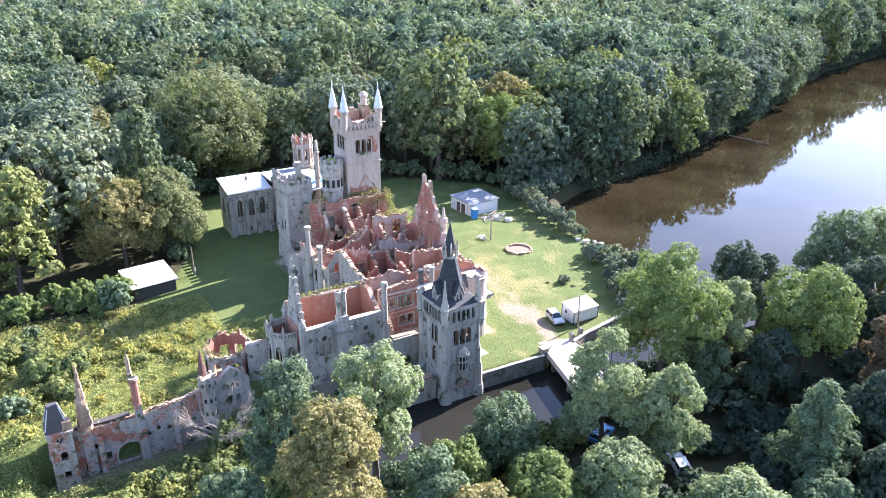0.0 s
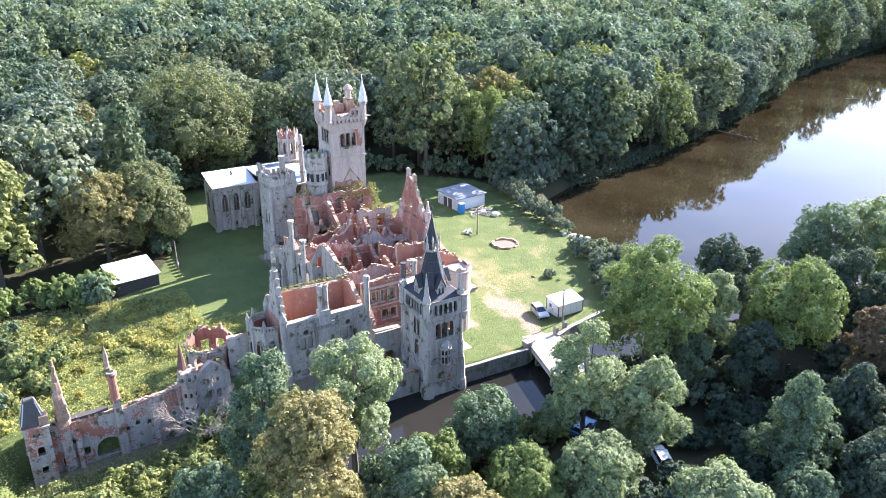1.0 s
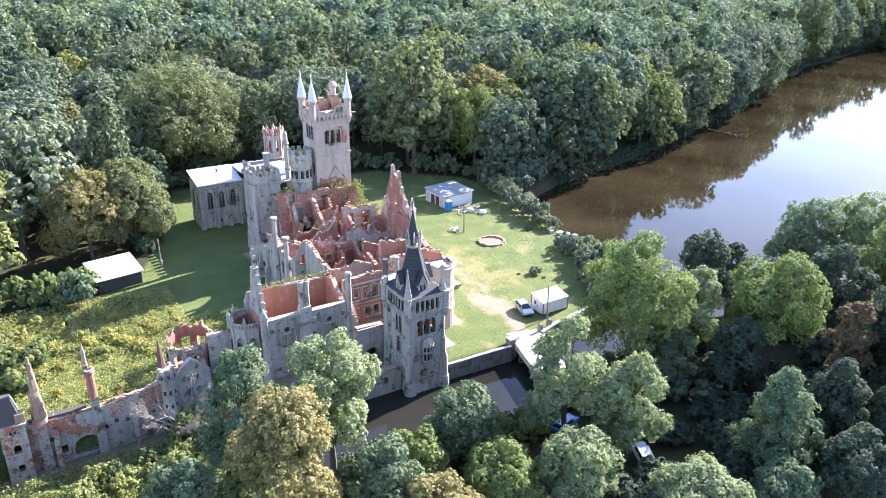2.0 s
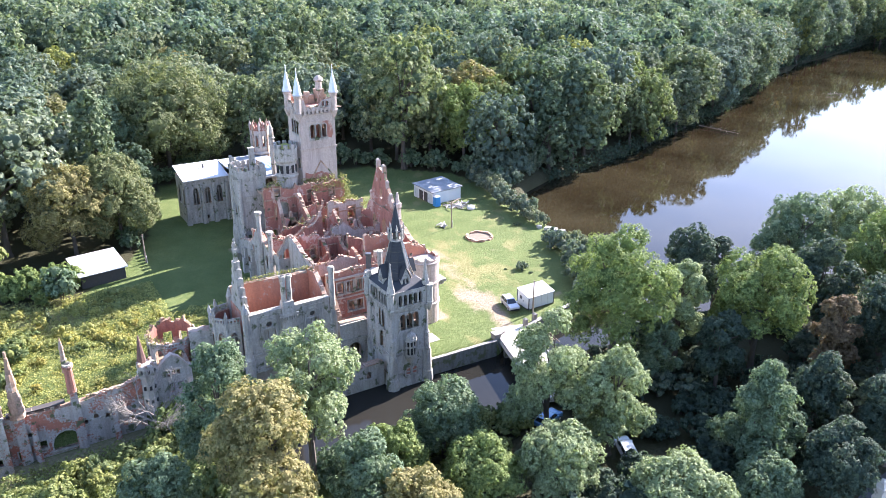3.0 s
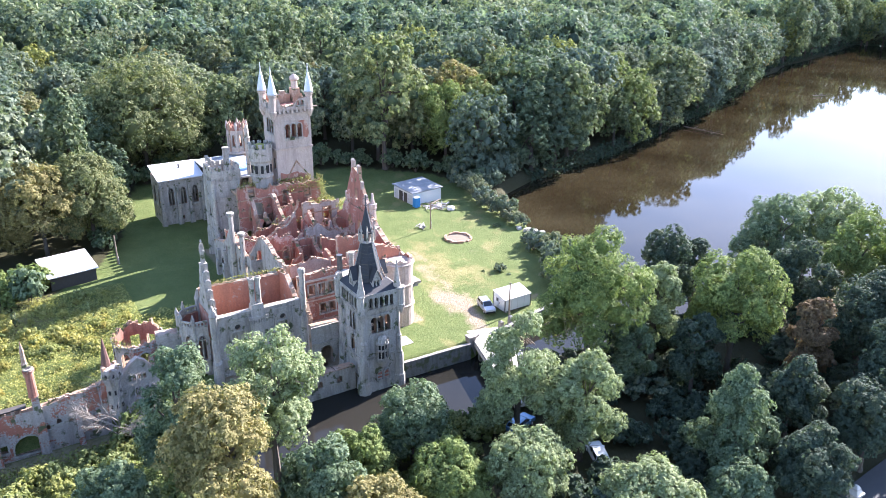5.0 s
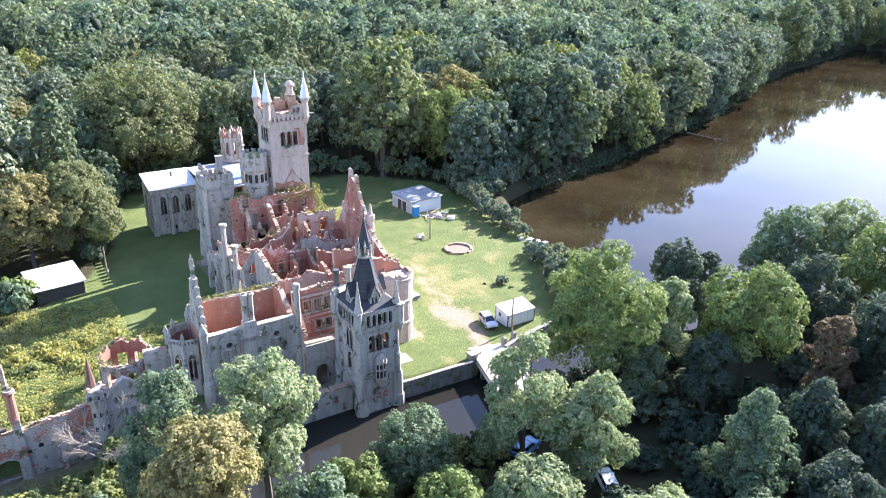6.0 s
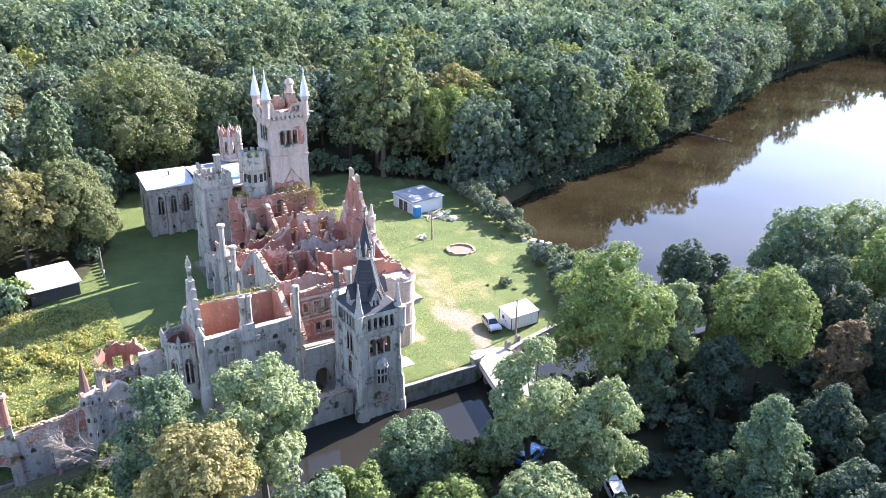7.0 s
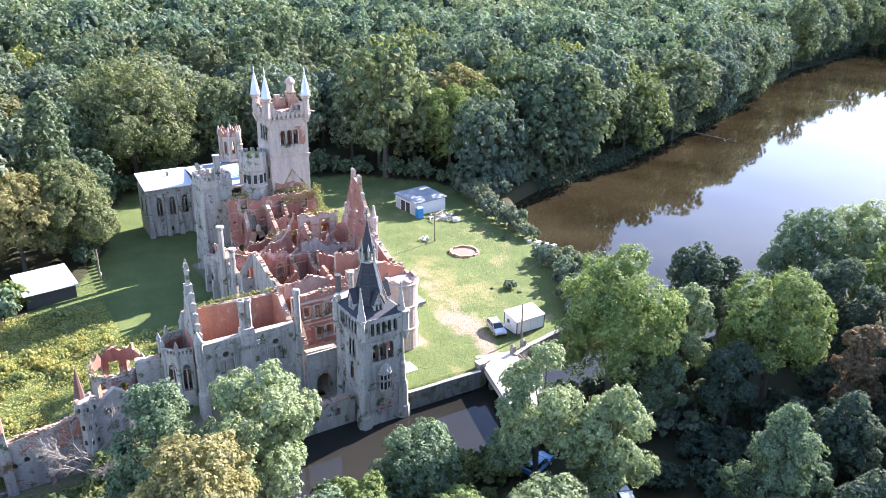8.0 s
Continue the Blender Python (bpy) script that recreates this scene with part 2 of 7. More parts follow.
def opening(u, w, z, h, kind="p"):
    """The outline of an opening with its middle at u and its sill at z; p pointed, r round, s square, o a full circle."""
    a, b = u - w / 2, u + w / 2
    if kind == "s":
        return [(a, z), (b, z), (b, z + h), (a, z + h)]
    if kind == "o":
        return [(u + w / 2 * math.cos(t * math.pi / 6), z + h / 2 + h / 2 * math.sin(t * math.pi / 6)) for t in range(12)]
    if kind == "r":
        s = z + h - w / 2
        return [(a, z), (b, z)] + [(u + w / 2 * math.cos(t * math.pi / 6), s + w / 2 * math.sin(t * math.pi / 6)) for t in range(7)]
    rise = w * 0.9
    s = z + h - rise
    right = [(b - w / 2 * k / 4 * (0.35 + 0.65 * k / 4), s + rise * math.sin(math.pi / 2 * k / 4)) for k in range(5)]
    return [(a, z), (b, z)] + right + [(2 * u - x, y) for x, y in right[-2::-1]]


def grown(lp, g):
    cu, cz = sum(p[0] for p in lp) / len(lp), sum(p[1] for p in lp) / len(lp)
    hw, hh = max(p[0] for p in lp) - cu, max(p[1] for p in lp) - cz
    return [(cu + (u - cu) * (hw + g) / hw, cz + (z - cz) * (hh + g) / hh) for u, z in lp]


rng = random.Random(11)
WALLS = [0]


def broken_top(tops, amp, step=0.5):
    """The ragged upper edge of a ruined wall, from its far end back, through the points (u, z)."""
    out = []
    tops = sorted(tops)
    level = 0.0
    for (u0, z0), (u1, z1) in zip(tops, tops[1:]):
        k = max(1, int((u1 - u0) / step))
        for i in range(k):
            f = i / k
            if rng.random() < 0.22:
                level = rng.choice((0.0, 0.0, 0.2, 0.45, 0.8))
            z = z0 + (z1 - z0) * f - level * amp
            out.append((u0 + (u1 - u0) * (f + rng.uniform(0, 0.5) / k), z - rng.uniform(0, 0.5) * min(1, amp)))
    out.append((tops[-1][0], tops[-1][1] - level * amp))
    out[0] = (tops[0][0], out[0][1])
    return out[::-1]


def wall(parent, p0, p1, z0, tops, th=0.7, holes=(), mats=None, amp=0.0, trims=True, name="wall", label="", frame_mat=None):
    """A wall with real openings, each (u, w, sill, h, kind, bars), and a straight or broken top; every opening gets a window of its own."""
    mats = mats or (M_GREY, M_RED, M_CORE)
    put, n = along(p0, p1)
    WALLS[0] += 1
    lift = 0.004 * (WALLS[0] % 6)
    if not isinstance(tops, (list, tuple)):
        tops = [(0, tops), (n, tops)]
    top = broken_top(tops, amp) if amp else sorted(tops)[::-1]
    loops = [opening(*h[:5]) for h in holes]
    top = [(min(max(u, 0.005), n - 0.005), z - lift) for u, z in top]
    ob = part(name, Build().slab([(0.005, z0), (n - 0.005, z0)] + top, loops, put, 0, th), mats, parent, label)
    if amp > 0.25:
        b = Build()
        for k in range(int(n * 2.4)):
            i = rng.randrange(len(top) - 1)
            (ua, za), (ub, zb) = top[i], top[i + 1]
            f = rng.random()
            u, z = ua + (ub - ua) * f, za + (zb - za) * f
            w, h, d0 = rng.uniform(0.07, 0.24), rng.uniform(0.05, 0.42), rng.uniform(0, max(0.05, th - 0.45))
            b.slab([(u - w, z - 0.35), (u + w, z - 0.35), (u + w * rng.uniform(0.4, 1), z + h * rng.uniform(0.5, 1)), (u - w * rng.uniform(0.4, 1), z + h)], [], put, d0 - 0.02, d0 + rng.uniform(0.25, 0.47), 0, 0, 0)
        ed = part("broken_edge", b, mats[2], ob)
        ed["kind"] = "stuff"
    if trims:
        for h, lp in zip(holes, loops):
            bars = h[5] if len(h) > 5 else 0
            w = min(0.2, h[1] * 0.2)
            b = Build().slab(grown(lp, w), [lp], put, -0.09, 0.16, 0, 0, 0)
            u0, u1, zb, zt = h[0] - h[1] / 2, h[0] + h[1] / 2, h[2], h[2] + h[3]
            b.slab([(u0 - 0.25, zb - 0.22), (u1 + 0.25, zb - 0.22), (u1 + 0.25, zb - 0.02), (u0 - 0.25, zb - 0.02)], [], put, -0.2, 0.02, 0, 0, 0)
            for k in range(bars):
                c = u0 + (u1 - u0) * (k + 1) / (bars + 1)
                zz = zt - (h[1] * 0.45 if h[4] == "p" else h[1] * 0.1)
                b.slab([(c - 0.07, zb), (c + 0.07, zb), (c + 0.07, zz), (c - 0.07, zz)], [], put, 0.14, 0.32, 0, 0, 0)
            if bars and h[4] == "p":
                zz = zt - h[1] * 0.85
                b.slab([(u0, zz), (u1, zz), (u1, zz + 0.14), (u0, zz + 0.14)], [], put, 0.15, 0.30, 0, 0, 0)
            part("window", b, frame_mat or M_STONE, ob)
    return ob


def more_windows(holes, n, tops, lows, step, w=1.0, h=1.9):
    """Adds rows of plain openings and putlog holes where a wall has room for them."""
    out = list(holes)

    def fits(u, ww, z, hh):
        if u - ww / 2 < 0.5 or u + ww / 2 > n - 0.5:
            return False
        t = sorted(tops)
        lowest = min(z_ for (ua, z_), (ub, zb) in zip(t, t[1:] + t[-1:]) if ua <= u + 2.5 and ub >= u - 2.5) if len(t) > 1 else t[0][1]
        if z + hh > lowest - 1.5:
            return False
        return all(abs(u - o[0]) > (ww + o[1]) / 2 + 0.55 or z > o[2] + o[3] + 0.75 or z + hh < o[2] - 0.75 for o in out)
    for z in lows:
        u = 1.1 + rng.uniform(0, 0.5)
        while u < n - 1.0:
            if fits(u, w, z, h):
                out.append((u, w, z + rng.uniform(-0.1, 0.1), h, rng.choice("ssr")))
            u += step * rng.uniform(0.9, 1.2)
    for z in [q + h + 0.55 for q in lows]:
        u = 0.8
        while u < n - 0.7:
            if fits(u, 0.3, z, 0.32):
                out.append((u, 0.3, z, 0.32, "s"))
            u += 1.15
    return out


def band(parent, x0, x1, y0, y1, z, h=0.25, out=0.18, mat=None, name="string_course"):
    return part(name, Build().box(x0 - out, x1 + out, y0 - out, y1 + out, z, z + h, batter=-0.06), mat or M_STONE, parent)


def merlons(parent, p0, p1, z, w=0.7, gap=0.6, h=0.8, th=0.5, mat=None):
    put, n = along(p0, p1)
    k = max(2, round((n + gap) / (w + gap)))
    w = (n - gap * (k - 1)) / k
    for i in range(k):
        u = i * (w + gap)
        part("merlon", Build().slab([(u, z), (u + w, z), (u + w, z + h), (u + w / 2, z + h + 0.12), (u, z + h)], [], put, 0, th, 0, 0, 0), mat or M_STONE, parent)


def pinnacle(parent, x, y, z0, z1, r=0.45, n=4, mat=None, name="pinnacle", neck=0.55, label=""):
    """A gothic pinnacle: shaft, collar, little gables, crocketed spirelet, finial."""
    zs = z0 + (z1 - z0) * neck
    b = Build().turned(x, y, [(r, z0), (r, zs - 0.25), (r * 1.25, zs - 0.2), (r * 1.25, zs), (r * 0.9, zs + 0.02), (0.07, z1 - 0.45), (0.16, z1 - 0.35), (0.16, z1 - 0.2), (0.03, z1)], n, math.pi / n)
    for k in range(1, 4):
        zz = zs + (z1 - zs - 0.5) * k / 4
        rr = r * 0.9 * (1 - k / 4) + 0.1
        for a in range(4):
            t = math.pi / 4 + a * math.pi / 2
            cx, cy = x + rr * math.cos(t), y + rr * math.sin(t)
            b.box(cx - 0.07, cx + 0.07, cy - 0.07, cy + 0.07, zz, zz + 0.16)
    return part(name, b, mat or M_STONE, parent, label)


# ---- ground and water ----
WATER = -2.3
LAKE = [(57, 36), (63, 50), (69, 61), (80, 66), (97, 70), (116, 75), (150, 88), (190, 102), (235, 124), (283, 148), (330, 162), (370, 172), (405, 182),
        (430, 130), (400, 60), (300, 20), (200, -2), (140, -8), (105, -6), (80, -9), (64, -3), (58, 10), (56, 24)]
MOAT = [(-20, -13), (-20, 2.7), (-0.2, 2.7), (0.0, 1.2), (8.2, 1.2), (8.2, 0.95), (18.4, 0.6), (19.4, 1.6), (23.6, 1.4), (27, 2.4), (36, 4.0), (46, 6), (62, 8), (62, -8), (40, -9), (24, -8), (14, -12.6), (6, -13.6), (0, -13), (-10, -13)]
CLEAR = [(-110, 15), (-110, 46), (-62, 48), (-34, 47), (-22, 60), (-16, 72), (-13, 92), (-6, 104), (20, 102), (44, 93), (58, 78), (61, 62), (58, 36), (52, 22), (50, 8), (34, 3), (20, -2), (0, -14), (-30, -30), (-110, -20)]


def inside(poly, x, y):
    hit = False
    for (x0, y0), (x1, y1) in zip(poly, poly[1:] + poly[:1]):
        if (y0 > y) != (y1 > y) and x < x0 + (y - y0) / (y1 - y0) * (x1 - x0):
            hit = not hit
    return hit


def inside_many(poly, X, Y):
    hit = np.zeros(X.shape, bool)
    for (x0, y0), (x1, y1) in zip(poly, poly[1:] + poly[:1]):
        if y0 != y1:
            hit ^= ((y0 > Y) != (y1 > Y)) & (X < x0 + (Y - y0) / (y1 - y0) * (x1 - x0))
    return hit


def far_from(poly, X, Y, closed=True):
    best = np.full(X.shape, 1e9)
    pts = poly + poly[:1] if closed else poly
    for (x0, y0), (x1, y1) in zip(pts, pts[1:]):
        dx, dy = x1 - x0, y1 - y0
        t = np.clip(((X - x0) * dx + (Y - y0) * dy) / (dx * dx + dy * dy), 0, 1)
        best = np.minimum(best, np.hypot(X - x0 - t * dx, Y - y0 - t * dy))
    return best


def soft(a, lo, hi):
    t = np.clip((a - lo) / (hi - lo), 0, 1)
    return t * t * (3 - 2 * t)


def wave(X, Y, s, seed):
    """Cheap smooth noise between -1 and 1."""
    r = np.random.RandomState(seed)
    out = np.zeros(X.shape)
    for k in range(7):
        a, f, p = r.uniform(0, 6.283), s * r.uniform(0.5, 2.0), r.uniform(0, 6.283)
        out += np.sin((X * math.cos(a) + Y * math.sin(a)) * f + p + 1.3 * np.sin((X * math.sin(a) - Y * math.cos(a)) * f * 0.7 + p * 2))
    return out / 4.5


def height(X, Y):
    X, Y = np.asarray(X, float), np.asarray(Y, float)
    z = 0.10 * wave(X, Y, 0.25, 3)
    front = soft(15.3 - Y + 3.0 * soft(-49.2 - X, 0, 4.0), 0, 0.9 + 15.0 * soft(-49.2 - X, 0, 4.0)) * soft(-19.0 - X, 0, 2.0)
    z = z * (1 - front) + front * (-2.7 - 3.1 * soft(-27.5 - X, 0, 2.5) + (0.9 + 2.4 * soft(-27.5 - X, 0, 2.5)) * soft(10 - Y, 0, 11))
    near = soft(-11 - Y, 0, 5) * (1 - front)
    z = z * (1 - near) + near * (-1.2 + 0.3 * wave(X, Y, 0.15, 5))
    yard = soft(10.8 - Y, 0, 0.5) * soft(-0.1 - X, 0, 0.4) * soft(X + 20, 0, 2) * soft(Y - 2.6, 0, 0.5)
    z = np.where(yard > 0, z * (1 - yard) - 1.6 * yard, z)
    d = far_from(LAKE, X, Y) * np.where(inside_many(LAKE, X, Y), -1, 1)
    z = z - soft(2.2 - d, 0, 4.5) * 4.5
    d = far_from(MOAT, X, Y) * np.where(inside_many(MOAT, X, Y), -1, 1)
    z = z - soft(0.25 - d, 0, 0.8) * 4.5
    rise = soft(np.hypot(X - 60, Y) - 700, 0, 800)
    return z + rise * 18 + soft(Y - 105 - 0.38 * np.maximum(X - 60, 0), 0, 220) * 7


def base_z(x, y):
    return float(height(np.array([x]), np.array([y]))[0])


def axis(lo, hi, step, far):
    out = list(np.arange(lo, hi, step))
    s, a, b = step, lo, hi - step
    while a > -far or b < far:
        s *= 1.13
        a, b = a - s, b + s
        out = [a] + out + [b]
    return np.array(out)


TRACK = [(19.5, -13), (20.5, -2), (22.5, 6), (24, 11), (25, 20), (27.5, 31), (27, 44), (24, 56)]
xs, ys = axis(-58, 64, 0.8, 2600), axis(-40, 80, 0.8, 2600)
GX, GY = np.meshgrid(xs, ys)
GZ = height(GX, GY)
nx, ny = len(xs), len(ys)
me = bpy.data.meshes.new("ground")
idx = np.arange(nx * ny).reshape(ny, nx)
quads = np.stack([idx[:-1, :-1], idx[:-1, 1:], idx[1:, 1:], idx[1:, :-1]], -1).reshape(-1, 4)
me.from_pydata(np.stack([GX, GY, GZ], -1).reshape(-1, 3).tolist(), [], quads.tolist())
me.polygons.foreach_set("use_smooth", [True] * len(quads))
blot = wave(GX, GY, 0.5, 8)
fine = wave(GX, GY, 1.6, 9)
dirt = soft(2.1 + 0.9 * fine - far_from(TRACK[:4], GX, GY, False), 0, 2.2)
dirt = np.maximum(dirt, soft(4.6 + 1.6 * fine + 1.0 * blot - np.hypot((GX - 23.5) / 1.05, (GY - 14.0) / 1.5), 0, 4.2) * 0.85)
dirt = np.maximum(dirt, 0.5 * soft(2.6 + 1.6 * fine + blot - np.hypot((GX - 26.0) / 0.9, (GY - 27.0) / 3.4), 0, 3.0))
dirt = np.maximum(dirt, 0.62 * soft(0.55 + 0.4 * fine - np.abs(far_from(TRACK[3:], GX, GY, False) - 0.9), 0, 0.8))
dirt = np.maximum(dirt, 0.8 * soft(1.2 + 0.8 * fine - np.hypot(GX - 35.6, GY - 8.4), 0, 1.2))
dirt = np.maximum(dirt, 0.55 * soft(1.2 + fine - np.hypot((GX - 38) / 2.5, GY - 30), 0, 2))
dirt = np.maximum(dirt, 0.5 * soft(GX + 50.5 + fine, 0, 2) * soft(-28.0 - GX + fine, 0, 2) * soft(14.5 - GY, 0, 1) * soft(GY - 8.5 + fine, 0, 2))
ruin = (GX > -16.2) & (GX < 15.8) & (GY > 11) & (GY < 57) & ~((GX < -5) & (GY > 17)) & ~((GX > 0) & (GY < 9))
yard = (GX > -20) & (GX < 0.4) & (GY > 2) & (GY < 11)
dirt = np.where(ruin | yard, 0.75 + 0.2 * fine, dirt)
straw = 0.75 * soft(7.5 + 3 * fine + 3 * blot - np.hypot((GX + 37) / 1.3, GY - 42), 0, 8)
straw = np.maximum(straw, 0.5 * soft(7 + 3 * fine + 2 * blot - np.hypot(GX - 29, (GY - 26) / 2.8), 0, 6))
straw = np.maximum(straw, 0.45 * soft(blot + 0.4 * fine, 0.0, 1.1) * (GX > 14))
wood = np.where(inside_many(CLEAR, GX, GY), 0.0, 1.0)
cover = np.stack([dirt, straw, wood, np.ones_like(dirt)], -1).reshape(-1)
at = me.color_attributes.new("cover", "FLOAT_COLOR", "POINT")
at.data.foreach_set("color", cover.astype(np.float32))
m, nt, p = nodes_of("turf")
va = nt.nodes.new("ShaderNodeAttribute")
va.attribute_name = "cover"
sep = nt.nodes.new("ShaderNodeSeparateColor")
nt.links.new(va.outputs["Color"], sep.inputs[0])
n1, n2, n3 = noise_at(nt, 0.22, 5), noise_at(nt, 2.2, 5, 0.7), noise_at(nt, 11, 3, 0.7)
grass = mix(nt, ramp(nt, n1, [(0.35, G1), (0.65, W1)]), (0.102, 0.142, 0.040), (0.172, 0.202, 0.066))
grass = mix(nt, ramp(nt, n2, [(0.42, G1), (0.70, W1)]), grass, (0.178, 0.192, 0.074))
grass = mix(nt, ramp(nt, n3, [(0.46, G1), (0.62, W1)]), grass, (0.060, 0.090, 0.022))


def edged(fac):
    a = nt.nodes.new("ShaderNodeMath")
    a.operation = "MULTIPLY_ADD"
    nt.links.new(n2, a.inputs[0])
    a.inputs[1].default_value = 0.7
    b = nt.nodes.new("ShaderNodeMath")
    b.operation = "ADD"
    nt.links.new(fac, b.inputs[0])
    b.inputs[1].default_value = -0.35
    nt.links.new(b.outputs[0], a.inputs[2])
    return ramp(nt, a.outputs[0], [(0.08, G1), (0.85, W1)])


col = mix(nt, edged(sep.outputs[1]), grass, mix(nt, n3, (0.23, 0.185, 0.075), (0.33, 0.275, 0.13)))
col = mix(nt, edged(sep.outputs[0]), col, mix(nt, n2, (0.22, 0.165, 0.11), (0.36, 0.285, 0.20)))
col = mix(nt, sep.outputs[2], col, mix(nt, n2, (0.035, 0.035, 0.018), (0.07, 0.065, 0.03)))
nt.links.new(col, p.inputs["Base Color"])
p.inputs["Roughness"].default_value = 0.95
p.inputs["Specular IOR Level"].default_value = 0.15
bump(nt, p, mix(nt, 0.5, n2, n3), 1.0, 0.3)
me.materials.append(m)
me.update()
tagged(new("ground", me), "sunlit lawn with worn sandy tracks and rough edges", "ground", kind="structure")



def water_surface(name, lo, hi, ripple, boxes, label):
    m, nt, p = nodes_of(name)
    w1, w2 = noise_at(nt, 0.035, 3), noise_at(nt, 1.4, 4)
    nt.links.new(mix(nt, ramp(nt, w1, [(0.35, G1), (0.7, W1)]), lo, hi), p.inputs["Base Color"])
    p.inputs["Roughness"].default_value = 0.02
    p.inputs["IOR"].default_value = 1.33
    p.inputs["Specular IOR Level"].default_value = 0.36
    bump(nt, p, w2, ripple, 0.05)
    b = Build()
    for q in boxes:
        b.box(*q, WATER - 0.4, WATER)
    return tagged(part(name, b, m, None), label, "water", kind="structure")


water_surface("moat_water", (0.012, 0.012, 0.010), (0.026, 0.024, 0.019), 0.10, [(-20.4, 38, -60, 12)], "still dark moat water reflecting the sky")
water_surface("lake_water", (0.014, 0.010, 0.005), (0.034, 0.027, 0.014), 0.05, [(38, 62, -60, 12), (62, 1500, -300, 900), (30, 62, 12, 120)], "still brown lake water")


# ---- the front tower over the moat ----
PALE = (M_PALE, M_RED, M_CORE)
GREY = (M_GREY, M_GREY, M_CORE)
REDS = (M_RED, M_RED, M_CORE)
T = thing("front_tower", "grey gothic corner tower with a slate spire rising from the moat", "tower")
X0, X1, Y0, Y1 = 0.3, 5.6, 0.3, 6.5
part("plinth", Build().box(X0 - 0.1, X1 + 0.1, Y0 - 0.1, Y1 + 0.1, -3.2, -0.9, batter=0.5).box(X0 - 0.1, X1 + 0.1, Y0 - 0.1, Y1 + 0.1, -0.9, -0.7), M_STONE, T, "dark damp stone plinth")
wall(T, (X0, Y0), (X1, Y0), -0.7, 9.5, 0.8, [(1.62, 0.82, 6.35, 2.3, "r", 0), (2.62, 0.82, 6.35, 2.3, "r", 0), (3.62, 0.82, 6.35, 2.3, "r", 0), (2.75, 1.3, 2.3, 2.5, "s", 0)], GREY)
wall(T, (X0, Y1), (X0, Y0), -0.7, 9.5, 0.8, [(3.75, 0.6, 6.2, 2.5, "p", 0), (2.85, 0.6, 6.2, 2.5, "p", 0), (3.3, 1.2, 2.6, 2.9, "p", 1)] + [(0.75, 0.42, z, 0.55, "s") for z in (8.1, 6.0, 3.9, 1.8)], GREY)
wall(T, (X1, Y0), (X1, Y1), -0.7, 9.5, 0.8, [(1.9, 0.8, 6.2, 2.4, "p", 1), (4.0, 0.8, 6.2, 2.4, "p", 1), (3.0, 1.1, 2.4, 2.6, "p", 1)], GREY)
wall(T, (X1, Y1), (X0, Y1), -0.7, 9.5, 0.8, [(1.7, 0.8, 6.4, 2.2, "r", 0), (3.4, 0.8, 6.4, 2.2, "r", 0)], GREY)
for z in (9.1, 5.3):
    # floors coloured near black so the rooms look unlit
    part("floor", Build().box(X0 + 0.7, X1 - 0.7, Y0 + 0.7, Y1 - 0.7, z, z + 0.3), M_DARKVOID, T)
for z, h, o in ((-0.4, 0.2, 0.1), (2.45, 0.14, 0.08), (2.62, 0.22, 0.16), (9.05, 0.16, 0.1)):
    band(T, X0, X1, Y0, Y1, z, h, o)
for u in (1.12, 2.12, 3.12, 4.12):
    put, n = along((X0, Y0), (X1, Y0))
    part("colonnette", Build().beam(put(u, 6.3, -0.1), put(u, 7.95, -0.1), 0.1, n=6), M_STONE, T)
put, n = along((X0, Y0), (X1, Y0))
part("window_sill", Build().slab([(0.95, 6.0), (4.3, 6.0), (4.3, 6.3), (0.95, 6.3)], [], put, -0.22, 0.02, 0, 0, 0), M_STONE, T)
part("window_hood", Build().slab([(0.95, 8.75), (4.3, 8.75), (4.3, 8.92), (0.95, 8.92)], [], put, -0.16, 0.02, 0, 0, 0), M_STONE, T)
# stepped corner buttresses with little gabled offsets
for x, y in ((X0, Y0), (X1, Y0), (X0, Y1)):
    b = Build().turned(x, y, [(1.05, -3.1), (0.85, -0.8), (0.72, -0.6), (0.66, 2.3), (0.42, 2.9), (0.38, 5.0), (0.46, 5.1), (0.26, 5.5), (0.22, 8.6), (0.5, 9.4), (0.55, 9.6)], 8, math.pi / 8)
    bu = part("corner_buttress", b, M_STONE, T)
    for dx, dy in ((-0.5, 0), (0, -0.5)):
        part("offset_gablet", Build().turned(x + dx, y + dy, [(0.26, 1.9), (0.26, 2.5), (0.03, 3.3)], 4, math.pi / 4), M_STONE, bu)
# paired niches at the foot
for u in (2.3, 3.35):
    lp = opening(u, 0.72, -0.95, 1.35, "r")
    part("niche", Build().slab(grown(lp, 0.2), [lp], put, -0.24, 0.02, 0, 0, 0), M_STONE, T)
    part("niche_back", Build().slab(opening(u, 0.72, -0.95, 1.35, "r"), [], put, -0.02, 0.01, 0, 0, 0), M_RUINP, T, "faded red back of a niche")
# corbels, gallery and its arcade
OX0, OX1, OY0, OY1 = X0 - 0.3, X1 + 0.3, Y0 - 0.3, Y1 + 0.2
part("corbel_table", Build().box(OX0, OX1, OY0, OY1, 9.5, 9.8).box(OX0 + 0.2, OX1 - 0.2, OY0 + 0.2, OY1 - 0.2, 9.25, 9.5), M_STONE, T)
